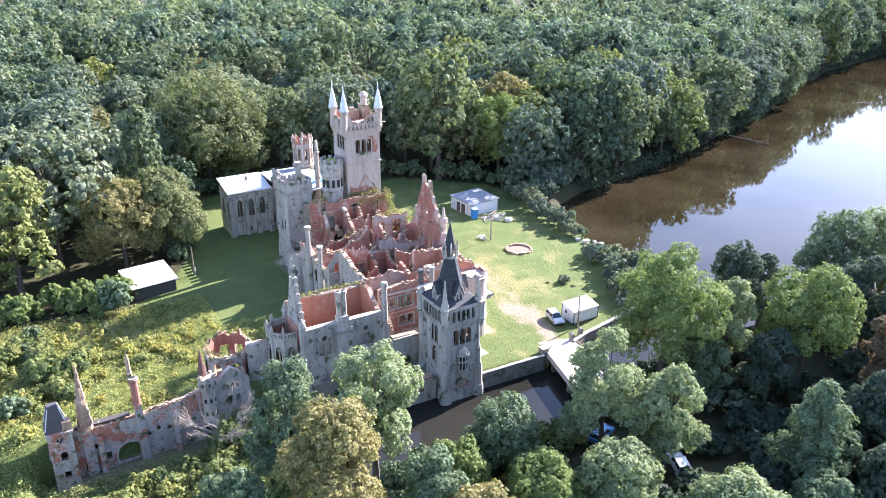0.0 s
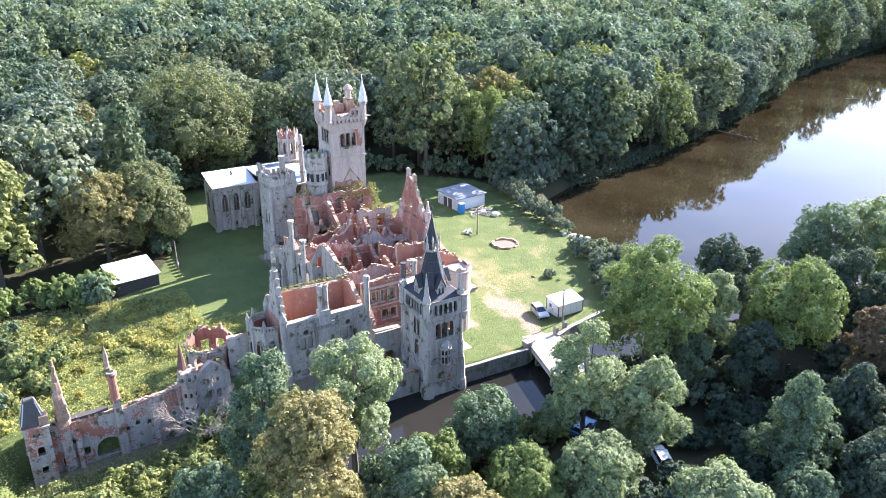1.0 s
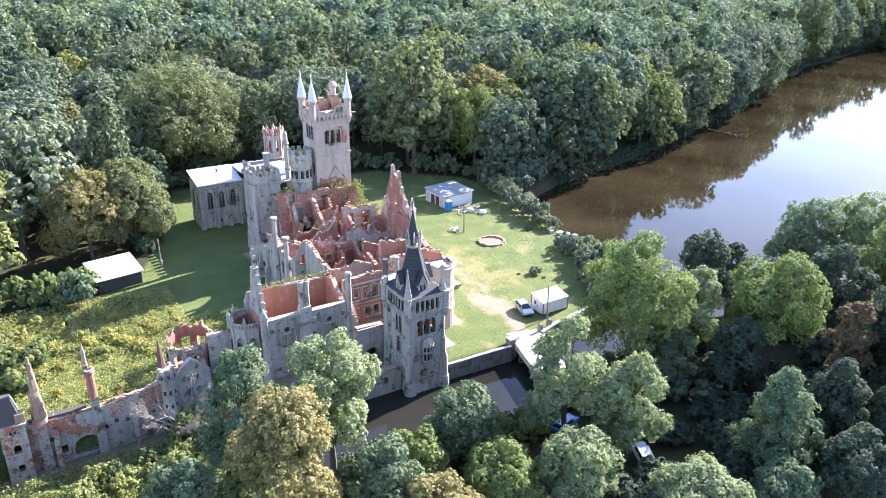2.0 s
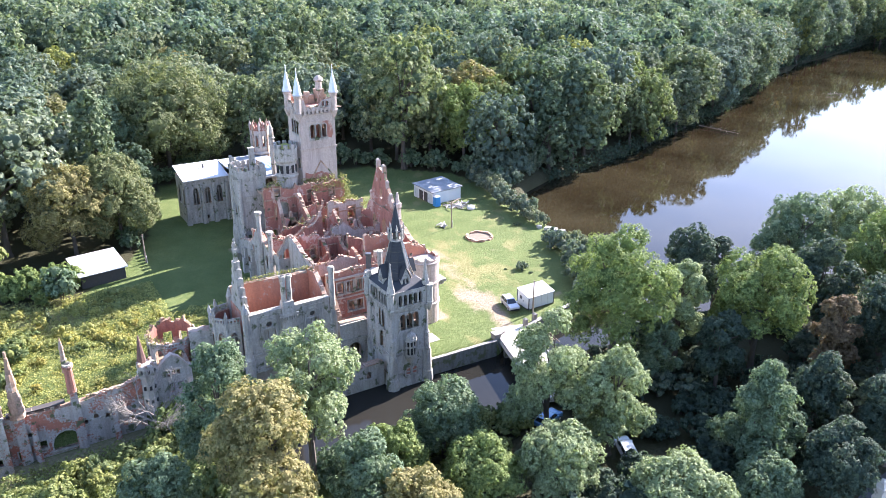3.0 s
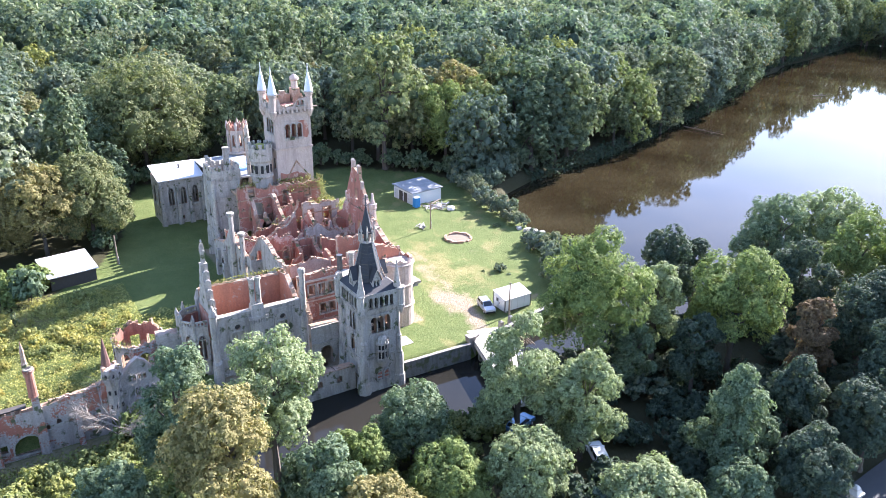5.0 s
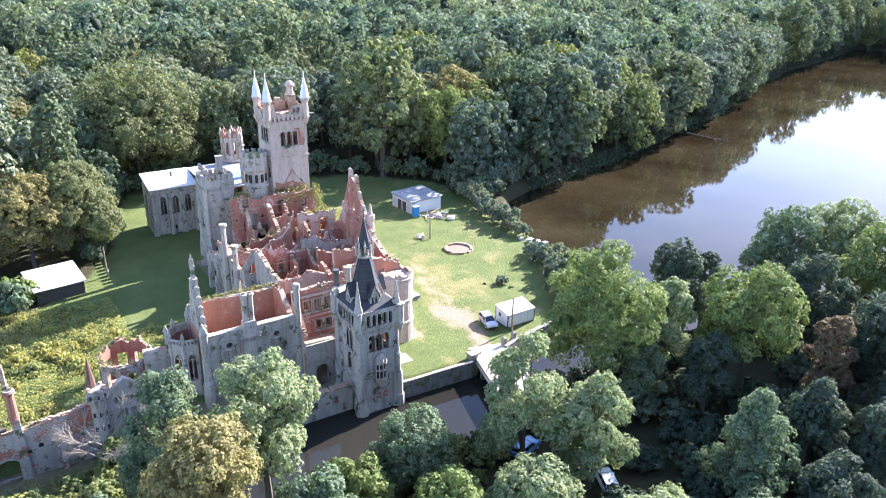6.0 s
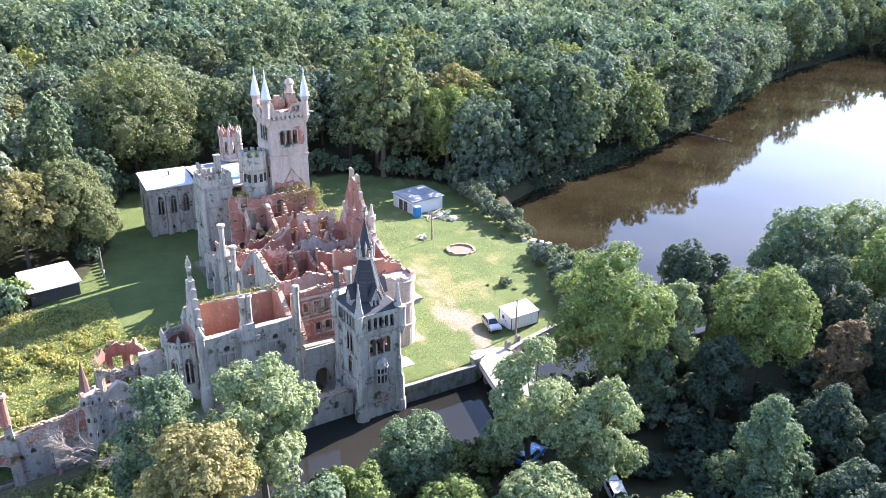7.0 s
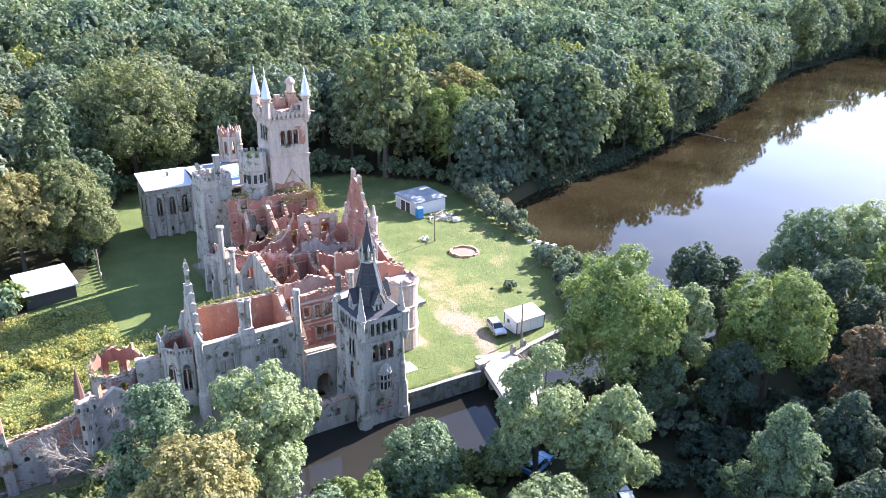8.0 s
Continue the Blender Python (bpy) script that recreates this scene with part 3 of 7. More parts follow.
for p0, p1, k in (((OX0, OY0), (OX1, OY0), 5), ((OX0, OY1), (OX0, OY0), 6), ((OX1, OY0), (OX1, OY1), 6), ((OX1, OY1), (OX0, OY1), 5)):
    put, n = along(p0, p1)
    ops = [(1.05 + (n - 2.1) * (i + 0.5) / k, (n - 2.1) / k * 0.62, 10.05, 1.6, "r", 0) for i in range(k)]
    wall(T, p0, p1, 9.8, 12.05, 0.45, ops, (M_STONE, M_GREY, M_STONE), name="gallery_arcade")
    for i in range(k + 1):
        u = 1.05 + (n - 2.1) * i / k
        part("arcade_shaft", Build().beam(put(u, 9.9, -0.1), put(u, 11.2, -0.1), 0.07, n=5), M_STONE, T)
    # near-black sheet behind the arcade, painted shade of the gallery
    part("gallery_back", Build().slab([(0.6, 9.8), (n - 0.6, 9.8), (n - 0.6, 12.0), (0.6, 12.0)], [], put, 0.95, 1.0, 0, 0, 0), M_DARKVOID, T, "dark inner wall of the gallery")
for x, y in ((OX0, OY0), (OX1, OY0), (OX0, OY1), (OX1, OY1)):
    part("gallery_turret", Build().turned(x, y, [(0.14, 8.5), (0.30, 8.9), (0.34, 9.1), (0.52, 9.6), (0.56, 9.85), (0.48, 9.95), (0.48, 12.0), (0.6, 12.15), (0.6, 12.4)], 8, math.pi / 8), M_STONE, T)
for x, y, h, q in ((OX0 + 0.1, OY0 + 0.1, 16.5, 0.62), (OX1 - 0.35, OY0 + 0.4, 16.0, 0.58), (OX1 - 0.2, OY1 - 0.2, 15.4, 0.55), (OX0 + 0.2, OY1 - 0.2, 13.2, 0.5)):
    part("pinnacle", Build().turned(x, y, [(q, 12.35), (q * 0.95, 12.7), (q * 0.7, 13.2), (0.09, h - 0.25), (0.14, h - 0.15), (0.02, h + 0.1)], 6), M_STONE, T)
part("cornice", Build().box(OX0 - 0.1, OX1 + 0.1, OY0 - 0.1, OY1 + 0.1, 12.03, 12.2), M_STONE, T)
cx, cy = (X0 + X1) / 2 - 0.2, (Y0 + Y1) / 2 - 0.2
b = Build().add([(OX0 - 0.05, OY0 - 0.05, 12.19), (OX1 + 0.05, OY0 - 0.05, 12.19), (OX1 + 0.05, OY1 + 0.05, 12.19), (OX0 - 0.05, OY1 + 0.05, 12.19), (cx - 2.0, cy - 2.0, 13.2), (cx + 2.0, cy - 2.0, 13.2), (cx + 2.0, cy + 2.0, 13.2), (cx - 2.0, cy + 2.0, 13.2)], [(0, 1, 5, 4), (1, 2, 6, 5), (2, 3, 7, 6), (3, 0, 4, 7), (4, 5, 6, 7), (3, 2, 1, 0)])
part("roof_skirt", b, M_SLATE, T, "low slate skirt roof, patched")
R0, Z0, R1, Z1 = 2.25, 12.6, 0.78, 18.3
part("spire", Build().turned(cx, cy, [(R0, Z0), (R0 * 0.86, 13.6), (R1, Z1)], 8, math.pi / 8), M_SLATE, T, "dark octagonal slate spire with gaps")
part("upper_spire", Build().turned(cx, cy, [(1.0, 19.55), (1.0, 19.7), (0.82, 19.75), (0.7, 20.2), (0.06, 23.2)], 8, math.pi / 8), M_SLATE, T, "slender slate upper spire")
part("lantern_core", Build().turned(cx, cy, [(0.45, 18.2), (0.4, 19.6)], 8), M_DARKW, T)
part("lantern_floor", Build().turned(cx, cy, [(R1, 18.2), (1.02, 18.3), (1.02, 18.42), (0.8, 18.45)], 8, math.pi / 8), M_STONE, T)
for k in range(10):
    z = 13.7 + 0.45 * k
    q = R0 * 0.86 + (R1 - R0 * 0.86) * (z - 13.6) / (Z1 - 13.6)
    part("slate_course", Build().turned(cx, cy, [(q - 0.02, z - 0.03), (q + 0.05, z), (q + 0.0, z + 0.08)], 8, math.pi / 8), M_DARKW if k % 3 == 1 else M_SLATE, T)
for k in range(8):
    a = math.pi / 8 + k * math.pi / 4
    at = lambda q, z: (cx + q * math.cos(a), cy + q * math.sin(a), z)
    part("rib", Build().beam(at(R0 * 0.88, 13.6), at(R1 + 0.03, Z1), 0.07), M_ZINC if k in (0, 7, 1) else M_SLATE if k % 3 else M_STONE, T)
    part("lantern_post", Build().beam(at(0.85, 18.4), at(0.85, 19.6), 0.07), M_STONE, T)
    part("lantern_pinnacle", Build().turned(*at(1.0, 0)[:2], [(0.13, 18.4), (0.11, 19.8), (0.17, 19.9), (0.02, 20.7 if k % 3 else 20.1)], 5), M_STONE, T)
# bare rafters where the slates are gone
for k in range(9):
    a = -1.25 + 0.24 * k
    part("bare_rafter", Build().beam((cx + 2.5 * math.cos(a), cy + 2.5 * math.sin(a), 12.5), (cx + 1.75 * math.cos(a), cy + 1.75 * math.sin(a), 14.6 - 0.35 * (k % 3)), 0.07, n=4), M_WOOD if k % 2 else M_PALEWOOD, T)
for k in range(4):
    p = Matrix.Translation((cx, cy, 0)) @ Matrix.Rotation(k * math.pi / 2, 4, "Z")
    put = lambda u, z, d, p=p: tuple(p @ Vector((u - 0.65, -2.45 + d, z)))
    gab = [(0, 12.4), (1.3, 12.4), (1.3, 13.6), (0.65, 15.1), (0, 13.6)]
    g = part("dormer", Build().slab(gab, [opening(0.4, 0.32, 12.75, 0.9, "p"), opening(0.9, 0.32, 12.75, 0.9, "p")], put, 0, 0.9, 0, 0, 0), M_STONE, T, "small stone gabled dormer")
    b = Build()
    for q in (-1, 1):
        b.add([p @ Vector(c) for c in ((0, -2.55, 15.25), (0, -1.2, 15.25), (q * 0.8, -1.2, 13.55), (q * 0.8, -2.55, 13.55), (0, -2.55, 15.12), (0, -1.2, 15.12), (q * 0.76, -1.2, 13.47), (q * 0.76, -2.55, 13.47))], [(0, 1, 2, 3), (7, 6, 5, 4), (0, 3, 7, 4), (1, 5, 6, 2), (3, 2, 6, 7)])
    part("dormer_roof", b, M_SLATE, g)
b = Build().beam((cx, cy, 23.0), (cx, cy, 24.6), 0.06).beam((cx - 0.35, cy, 24.2), (cx + 0.35, cy, 24.2), 0.05).turned(cx, cy, [(0.05, 23.0), (0.2, 23.2), (0.05, 23.4)], 6)
part("finial", b, M_METAL, T, "iron cross finial")
# oriel
ox, oy = 3.05, Y0 - 0.05
o = part("oriel", Build().turned(ox, oy, [(0.08, 0.5), (0.22, 0.9), (0.5, 1.4), (0.62, 1.5), (0.85, 2.0), (0.98, 2.15), (0.98, 2.45)], 8, math.pi / 8, squash=0.85), M_STONE, T, "carved stone oriel base")
part("oriel_cap", Build().turned(ox, oy, [(1.0, 4.55), (1.08, 4.65), (1.08, 4.85), (0.86, 4.95), (0.8, 5.3), (0.55, 5.65), (0.2, 5.85), (0.05, 6.0)], 8, math.pi / 8, squash=0.85), M_STONE, o, "domed mossy cap")
for k in range(7):
    a = math.pi + k * math.pi / 6
    q = (ox + 0.93 * math.cos(a), oy + 0.79 * math.sin(a))
    part("oriel_post", Build().beam((*q, 2.4), (*q, 4.6), 0.085), M_STONE, o)
    part("crown_tip", Build().turned(*q, [(0.14, 4.8), (0.12, 5.1), (0.02, 5.4)], 4), M_STONE, o)
part("oriel_transom", Build().turned(ox, oy, [(0.95, 3.55), (0.98, 3.6), (0.98, 3.7), (0.95, 3.75)], 8, math.pi / 8, squash=0.85), M_STONE, o)
# near-black core in place of the oriel's shaded interior
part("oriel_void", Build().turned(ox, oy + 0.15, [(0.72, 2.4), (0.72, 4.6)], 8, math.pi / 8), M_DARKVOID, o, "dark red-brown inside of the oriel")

# ---- round stair tower on the lawn side ----
T = thing("round_tower", "roofless round stair tower of pale plaster and brick", "tower")
b = Build()
rc = (12.4, 12.6)
n = 24
v, f, mi = [], [], []
for k in range(n):
    a = 2 * math.pi * k / n
    zt = 10.6 + 0.25 * math.sin(k * 2.3)
    for r_, z in ((2.3, -0.4), (2.3, zt), (1.75, zt), (1.75, 2.0)):
        v.append((rc[0] + r_ * math.cos(a), rc[1] + r_ * math.sin(a), z))
for k in range(n):
    a, c = 4 * k, 4 * ((k + 1) % n)
    for j, q in enumerate((0, 2, 1)):
        b_ = j
        f.append((a + b_, c + b_, c + b_ + 1, a + b_ + 1))
        mi.append(q)
b.v, b.f, b.m = v, f, mi
part("wall", b, (M_PALE, M_RED, M_CORE), T)
for z in (3.2, 6.6, 9.9):
    part("string_course", Build().turned(*rc, [(2.3, z - 0.1), (2.5, z), (2.5, z + 0.2), (2.3, z + 0.3)], 24), M_PALE, T)
# floor in the void colour, painted shade at the shaft's bottom
part("floor", Build().turned(*rc, [(1.8, 1.8), (1.8, 2.1)], 16), M_DARKVOID, T)
part("balcony", Build().box(13.6, 15.6, 11.2, 13.2, 6.2, 6.6).box(13.8, 15.3, 11.5, 12.9, 5.7, 6.2), M_STONE, T, "broken stone balcony slab")

# ---- the hall wing ----
T = thing("hall_wing", "roofless hall wing, grey render outside and orange-red brick within", "ruin")
HM = (M_GREY, M_ORANGE, M_CORE)
blind = []
for u in (3.05, 9.4):
    blind += [(u - 0.52, 0.78, 4.0, 2.0, "p"), (u + 0.52, 0.78, 4.0, 2.0, "p"), (u, 0.85, 6.1, 0.85, "o"), (u - 0.55, 1.0, -0.95, 1.7, "s"), (u + 0.75, 1.0, -0.95, 1.7, "s")]
fr = wall(T, (-16.0, 11.0), (-4.0, 11.0), -3.0, 8.3, 0.7, blind, HM)
put, n = along((-16.0, 11.0), (-4.0, 11.0))
for h in blind:
    part("infill", Build().slab(opening(*h), [], put, 0.3, 0.5, 0, 0, 0), M_WALLMIX if h[4] == "s" else M_DARKW if h[4] == "o" else M_GREY, fr, "walled-up opening")
for u in (3.05, 9.4):
    lp = opening(u, 2.2, 3.85, 3.5, "r")
    box_ = [(u - 1.35, 3.6), (u + 1.35, 3.6), (u + 1.35, 7.75), (u - 1.35, 7.75)]
    wd = part("window_hood", Build().slab(grown(lp, 0.16), [lp], put, -0.16, 0.05, 0, 0, 0), M_STONE, fr, "moulded gothic window hood")
    part("label_mould", Build().slab([(u - 1.5, 3.5), (u + 1.5, 3.5), (u + 1.5, 7.9), (u - 1.5, 7.9)], [box_], put, -0.14, 0.04, 0, 0, 0), M_STONE, wd)
for k in range(9):
    u = 0.5 + 1.36 * k
    part("corbel", Build().slab([(u, 2.5), (u + 0.22, 2.5), (u + 0.22, 2.95), (u, 2.95)], [], put, -0.22, 0.02, 0, 0, 0), M_STONE, fr)
part("coping", Build().box(-16.1, -4.0, 10.85, 11.8, 8.3, 8.5), M_STONE, T, "weathered stone coping")
part("string_course", Build().box(-16.1, -4.0, 10.8, 11.0, 2.1, 2.4).box(-16.1, -4.0, 10.85, 11.0, -0.4, -0.1), M_STONE, T)
wall(T, (-4.0, 17.4), (-16.0, 17.4), -0.5, [(0, 10.4), (6, 10.7), (12, 10.6)], 0.8, [], (M_GREY, M_ORANGE, M_CORE), 0.25)
wall(T, (-4.0, 11.7), (-4.0, 17.4), -0.5, [(0, 8.8), (1.4, 10.4), (2.8, 11.3), (4.2, 10.9), (5.7, 10.8)], 0.7, [], (M_PALE, M_ORANGE, M_CORE), 0.5)
part("floor", Build().box(-15.4, -4.6, 11.6, 16.7, 1.7, 2.0), M_CORE, T, "rubble-strewn floor")
# stepped west gable with pinnacles
put, n = along((-16.0, 17.4), (-16.0, 11.0))
half = [(2.5, 8.62), (2.5, 9.5), (2.0, 9.5), (2.0, 10.6), (1.55, 10.6), (1.55, 11.8), (1.15, 11.8), (1.15, 13.0), (0.8, 13.0), (0.8, 14.2), (0.45, 14.2), (0.45, 15.3)]
steps = [(0.3, -3.0), (6.1, -3.0), (6.1, 8.6)] + [(3.2 + u, z) for u, z in half] + [(3.2 - u, z) for u, z in half[::-1]] + [(0.3, 8.6)]
g = part("gable", Build().slab(steps, [opening(3.2, 1.5, 4.0, 4.2, "p")], put, -0.15, 0.75, 0, 0, 0), M_STONE, T, "stepped grey gable")
for u, z in [(3.2 + s * u, z) for s in (-1, 1) for u, z in ((2.85, 8.6), (2.25, 9.5), (1.78, 10.6), (1.35, 11.8), (0.98, 13.0), (0.62, 14.2))]:
    x, y, _ = put(u, 0, 0.3)
    part("step_cap", Build().turned(x, y, [(0.34, z), (0.34, z + 0.15), (0.16, z + 0.3), (0.03, z + 0.8)], 4, math.pi / 4), M_STONE, g)
pinnacle(T, -15.7, 14.2, 15.2, 18.6, 0.34)
for y in (10.9, 17.5):
    part("corner_buttress", Build().turned(-16.1, y, [(0.8, -3.2), (0.7, 2.0), (0.55, 2.4), (0.5, 8.8), (0.6, 9.0), (0.1, 10.4)], 8), M_STONE, T)
# double chimney on the front wall with a small crow-stepped head, and single chimney
b = Build().box(-11.2, -9.0, 10.55, 11.5, -2.6, 7.2, batter=0.15).box(-11.5, -8.7, 10.45, 11.6, 7.2, 7.6).box(-10.9, -9.3, 10.7, 11.7, 7.6, 9.3, batter=0.2)
ch = part("chimney_breast", b, M_GREY, T, "grey buttressed chimney breast with a bracketed ledge")
for k in range(7):
    part("bracket", Build().box(-11.15 + k * 0.34, -11.0 + k * 0.34, 10.3, 10.55, 6.7, 7.2), M_STONE, ch)
for x in (-10.5, -9.65):
    part("flue", Build().turned(x, 11.3, [(0.42, 9.0), (0.36, 9.3), (0.36, 12.6), (0.5, 12.7), (0.5, 13.0), (0.4, 13.05)], 8, math.pi / 8), M_STONE, ch)
    # dark disc on the flue top, drawn as the shade in its mouth
    part("flue_mouth", Build().turned(x, 11.3, [(0.3, 13.0), (0.3, 13.07)], 8), M_DARKVOID, ch)
b = Build().turned(-3.5, 11.0, [(0.75, -2.5), (0.6, 6.0), (0.42, 6.4), (0.40, 12.2), (0.52, 12.4), (0.5, 12.9), (0.38, 13.0)], 8, math.pi / 8)
part("chimney", b, M_STONE, T, "tall slender octagonal chimney")

# ---- bay at the hall's end ----
T = thing("bay_turret", "half-octagonal grey bay with pointed openings and red brick inside", "ruin")
ring = [(-16.6, 11.9), (-18.4, 12.2), (-19.6, 13.6), (-19.6, 15.6), (-18.4, 17.0), (-16.6, 17.3)]
for a, c in zip(ring[1:] + ring[:1], ring):
    n = math.hypot(a[0] - c[0], a[1] - c[1])
    if c is ring[5]:
        continue
    wall(T, a, c, -2.6, 7.3, 0.45, [(n / 2, 0.95, 2.4, 3.6, "p", 1), (n / 2, 0.5, -0.9, 1.2, "s")], (M_GREY, M_RED, M_CORE), 0.0)
    put, n = along(a, c)
    part("balustrade", Build().slab([(0, 7.3), (n, 7.3), (n, 8.1), (0, 8.1)], [opening(n * (k + 0.5) / 4, n / 4 * 0.55, 7.45, 0.45, "r") for k in range(4)], put, -0.12, 0.12, 0, 0, 0), M_STONE, T)
for x, y in ring[1:5]:
    part("shaft", Build().turned(x, y, [(0.3, -2.6), (0.24, 0), (0.22, 8.2), (0.3, 8.4), (0.05, 9.2)], 6), M_STONE, T)
part("floor", Build().turned(-17.9, 14.6, [(1.9, 5.4), (1.9, 5.6)], 8), M_CORE, T)
wall(T, (-16.2, 17.0), (-16.2, 12.0), 5.0, 8.6, 0.15, [], (M_ORANGE, M_ORANGE, M_CORE), trims=False)

# ---- wall that links the bay with the octagon ----
T = thing("link_wall", "grey blind-arched linking wall with a rubble top", "ruin")
lw = wall(T, (-22.6, 16.0), (-19.2, 15.4), -3.0, 5.6, 1.6, [(1.5, 1.7, -2.3, 2.4, "r")], (M_GREY, M_RED, M_CORE), 0.15)
put, n = along((-22.6, 16.0), (-19.2, 15.4))
for k in range(3):
    lp = opening(0.65 + k * 1.05, 0.8, 2.2, 2.3, "r")
    part("blind_arch", Build().slab(grown(lp, 0.12), [lp], put, -0.1, 0.05, 0, 0, 0), M_STONE, lw)
part("string_course", Build().slab([(0, 1.3), (n, 1.3), (n, 1.6), (0, 1.6)], [], put, -0.15, 0.05, 0, 0, 0), M_STONE, lw)

# ---- between hall and front tower ----
T = thing("linking_range", "roofless range with bare red brick inner walls and square windows", "ruin")
wall(T, (-3.6, 8.6), (1.2, 8.6), -2.8, [(0, 5.2), (4.1, 5.0)], 0.8, [(2.2, 1.9, -1.6, 3.2, "r")], (M_GREY, M_GREY, M_CORE), 0.1)
part("string_course", Build().box(-3.6, 1.2, 8.4, 8.6, 2.0, 2.3).box(-3.6, 1.2, 8.35, 8.6, 4.6, 4.9), M_STONE, T)
wall(T, (-3.3, 13.0), (5.0, 13.0), 2.0, [(0, 10.8), (3, 11.0), (8.3, 10.9)], 0.7, [(2.0, 1.0, 7.4, 1.7, "s", 0), (3.5, 1.0, 7.4, 1.7, "s", 1), (4.9, 1.0, 7.4, 1.7, "s", 1), (3.6, 0.95, 4.4, 1.5, "s", 0), (5.0, 0.95, 4.4, 1.5, "s", 0), (7.3, 1.0, 7.4, 1.7, "s", 0)], REDS, 0.3)
put, n = along((-3.3, 13.0), (5.0, 13.0))
part("cornice", Build().slab([(0, 9.7), (n, 9.7), (n, 9.95), (0, 9.95)], [], put, -0.25, 0.0, 0, 0, 0).slab([(0, 6.6), (n, 6.6), (n, 6.8), (0, 6.8)], [], put, -0.15, 0.0, 0, 0, 0), M_PALE, T)
part("floor", Build().box(-3.2, 6.0, 8.9, 13.0, 3.2, 3.5), M_CORE, T)
wall(T, (-3.4, 13.2), (-3.4, 9.8), -1.0, [(0, 10.6), (1.5, 8.0), (3.4, 5.6)], 0.7, [], (M_PALE, M_RED, M_CORE), 0.5)
for x in (1.2, 3.0):
    part("chimney_stump", Build().turned(x, 8.6, [(0.4, 10.5), (0.38, 14.4), (0.45, 14.5), (0.45, 14.8)], 8), M_METAL if x < 2 else M_STONE, T)
part("stub_tower", Build().turned(1.4, 7.2, [(1.3, 0), (1.3, 11.9), (1.45, 12.1), (1.45, 12.6)], 10), M_GREY, T)

# ---- terrace wall on the moat ----
T = thing("terrace_wall", "mossy grey terrace wall with small round-arched windows over the water", "wall")
wall(T, (-20.0, 2.0), (-0.2, 2.0), -3.6, 1.3, 0.9, [(17.4, 0.7, -0.6, 1.0, "r"), (14.6, 0.7, -0.6, 1.0, "r"), (11.6, 0.7, -0.6, 1.0, "r"), (8.6, 0.7, -0.6, 1.0, "r")], (M_GREY, M_GREY, M_CORE), 0.12)
for k in range(7):
    part("coping_slab", Build().box(-19.9 + 2.8 * k, -17.4 + 2.8 * k, 1.85, 3.0, 1.3, 1.46), M_CORE, T)

# ---- main body of the ruin ----
T = thing("palace_ruin", "large roofless palace ruin with broken red brick walls", "ruin")
MX1 = 15.4
MXW = -5.0
wall(T, (MXW, 38.2), (MXW, 28.0), -0.5, [(0, 9.6), (2.0, 9.9), (4.0, 9.2), (7, 8.4), (10.2, 9.0)], 0.8, [(1.7, 1.2, 0.8, 2.6, "p", 1), (1.8, 1.3, 4.8, 2.2, "r"), (4.7, 1.2, 0.8, 2.6, "p", 1), (4.9, 1.3, 4.8, 2.2, "r"), (7.7, 1.2, 0.8, 2.6, "p", 1), (8.0, 1.3, 4.8, 2.2, "r")], (M_GREY, M_RED, M_CORE), 0.9)
wall(T, (MXW, 48.0), (MXW, 38.2), -0.5, [(0, 5.2), (3, 6.4), (6, 7.2), (8, 9.0), (9.8, 11.0)], 0.8, [(1.8, 1.3, 0.6, 2.6, "p", 0), (4.6, 1.3, 0.6, 2.8, "r", 0), (7.4, 1.3, 0.8, 2.8, "p", 1), (7.6, 0.8, 5.2, 1.4, "s")], (M_GREY, M_GREY, M_CORE), 0.7)
for y, z in ((35.6, 14.4), (30.6, 12.6)):
    part("turret_cap", Build().turned(MXW - 0.3, y, [(0.7, -0.5), (0.58, 6.0), (0.45, z - 4.2), (0.40, z - 3.8), (0.40, z - 1.0), (0.62, z - 0.8), (0.62, z - 0.45), (0.4, z - 0.4)], 8), M_STONE, T, "slim stone turret with a flat moulded cap")
for y, z in ((44.6, 4.6), (40.8, 5.6), (31.6, 7.6)):
    part("buttress", Build().box(MXW - 0.8, MXW, y - 0.4, y + 0.4, -0.5, z * 0.6, batter=0.1).box(MXW - 0.5, MXW, y - 0.34, y + 0.34, z * 0.6, z), M_GREY, T)
wall(T, (-5.0, 28.0), (-2.4, 28.0), -0.5, [(0, 9.4), (1.2, 11.6), (2.6, 11.9)], 0.6, [(1.4, 1.0, 8.0, 1.8, "p"), (1.3, 1.4, 3.4, 2.6, "r")], (M_GREY, M_RED, M_CORE), 0.3)
wall(T, (-3.2, 28.0), (-3.2, 17.9), -0.5, [(0, 12.1), (2, 11.9), (5, 11.0), (8.4, 10.3), (10.1, 10.4)], 0.7, [(1.9, 1.1, 4.6, 2.6, "p", 1), (4.3, 1.1, 4.6, 2.6, "p", 1), (6.7, 1.1, 4.6, 2.6, "p", 1), (8.6, 0.8, 4.8, 2.0, "p"), (3.1, 1.0, 0.6, 2.2, "r"), (5.9, 1.0, 0.6, 2.2, "r")], (M_GREY, M_RED, M_CORE), 0.5)
wall(T, (-5.6, 27.4), (-5.6, 18.0), -0.5, [(0, 3.0), (4, 2.2), (9.4, 3.4)], 0.6, [(2.4, 1.2, 0.4, 1.6, "r"), (6.6, 1.2, 0.4, 1.6, "r")], (M_GREY, M_GREY, M_CORE), 0.5)
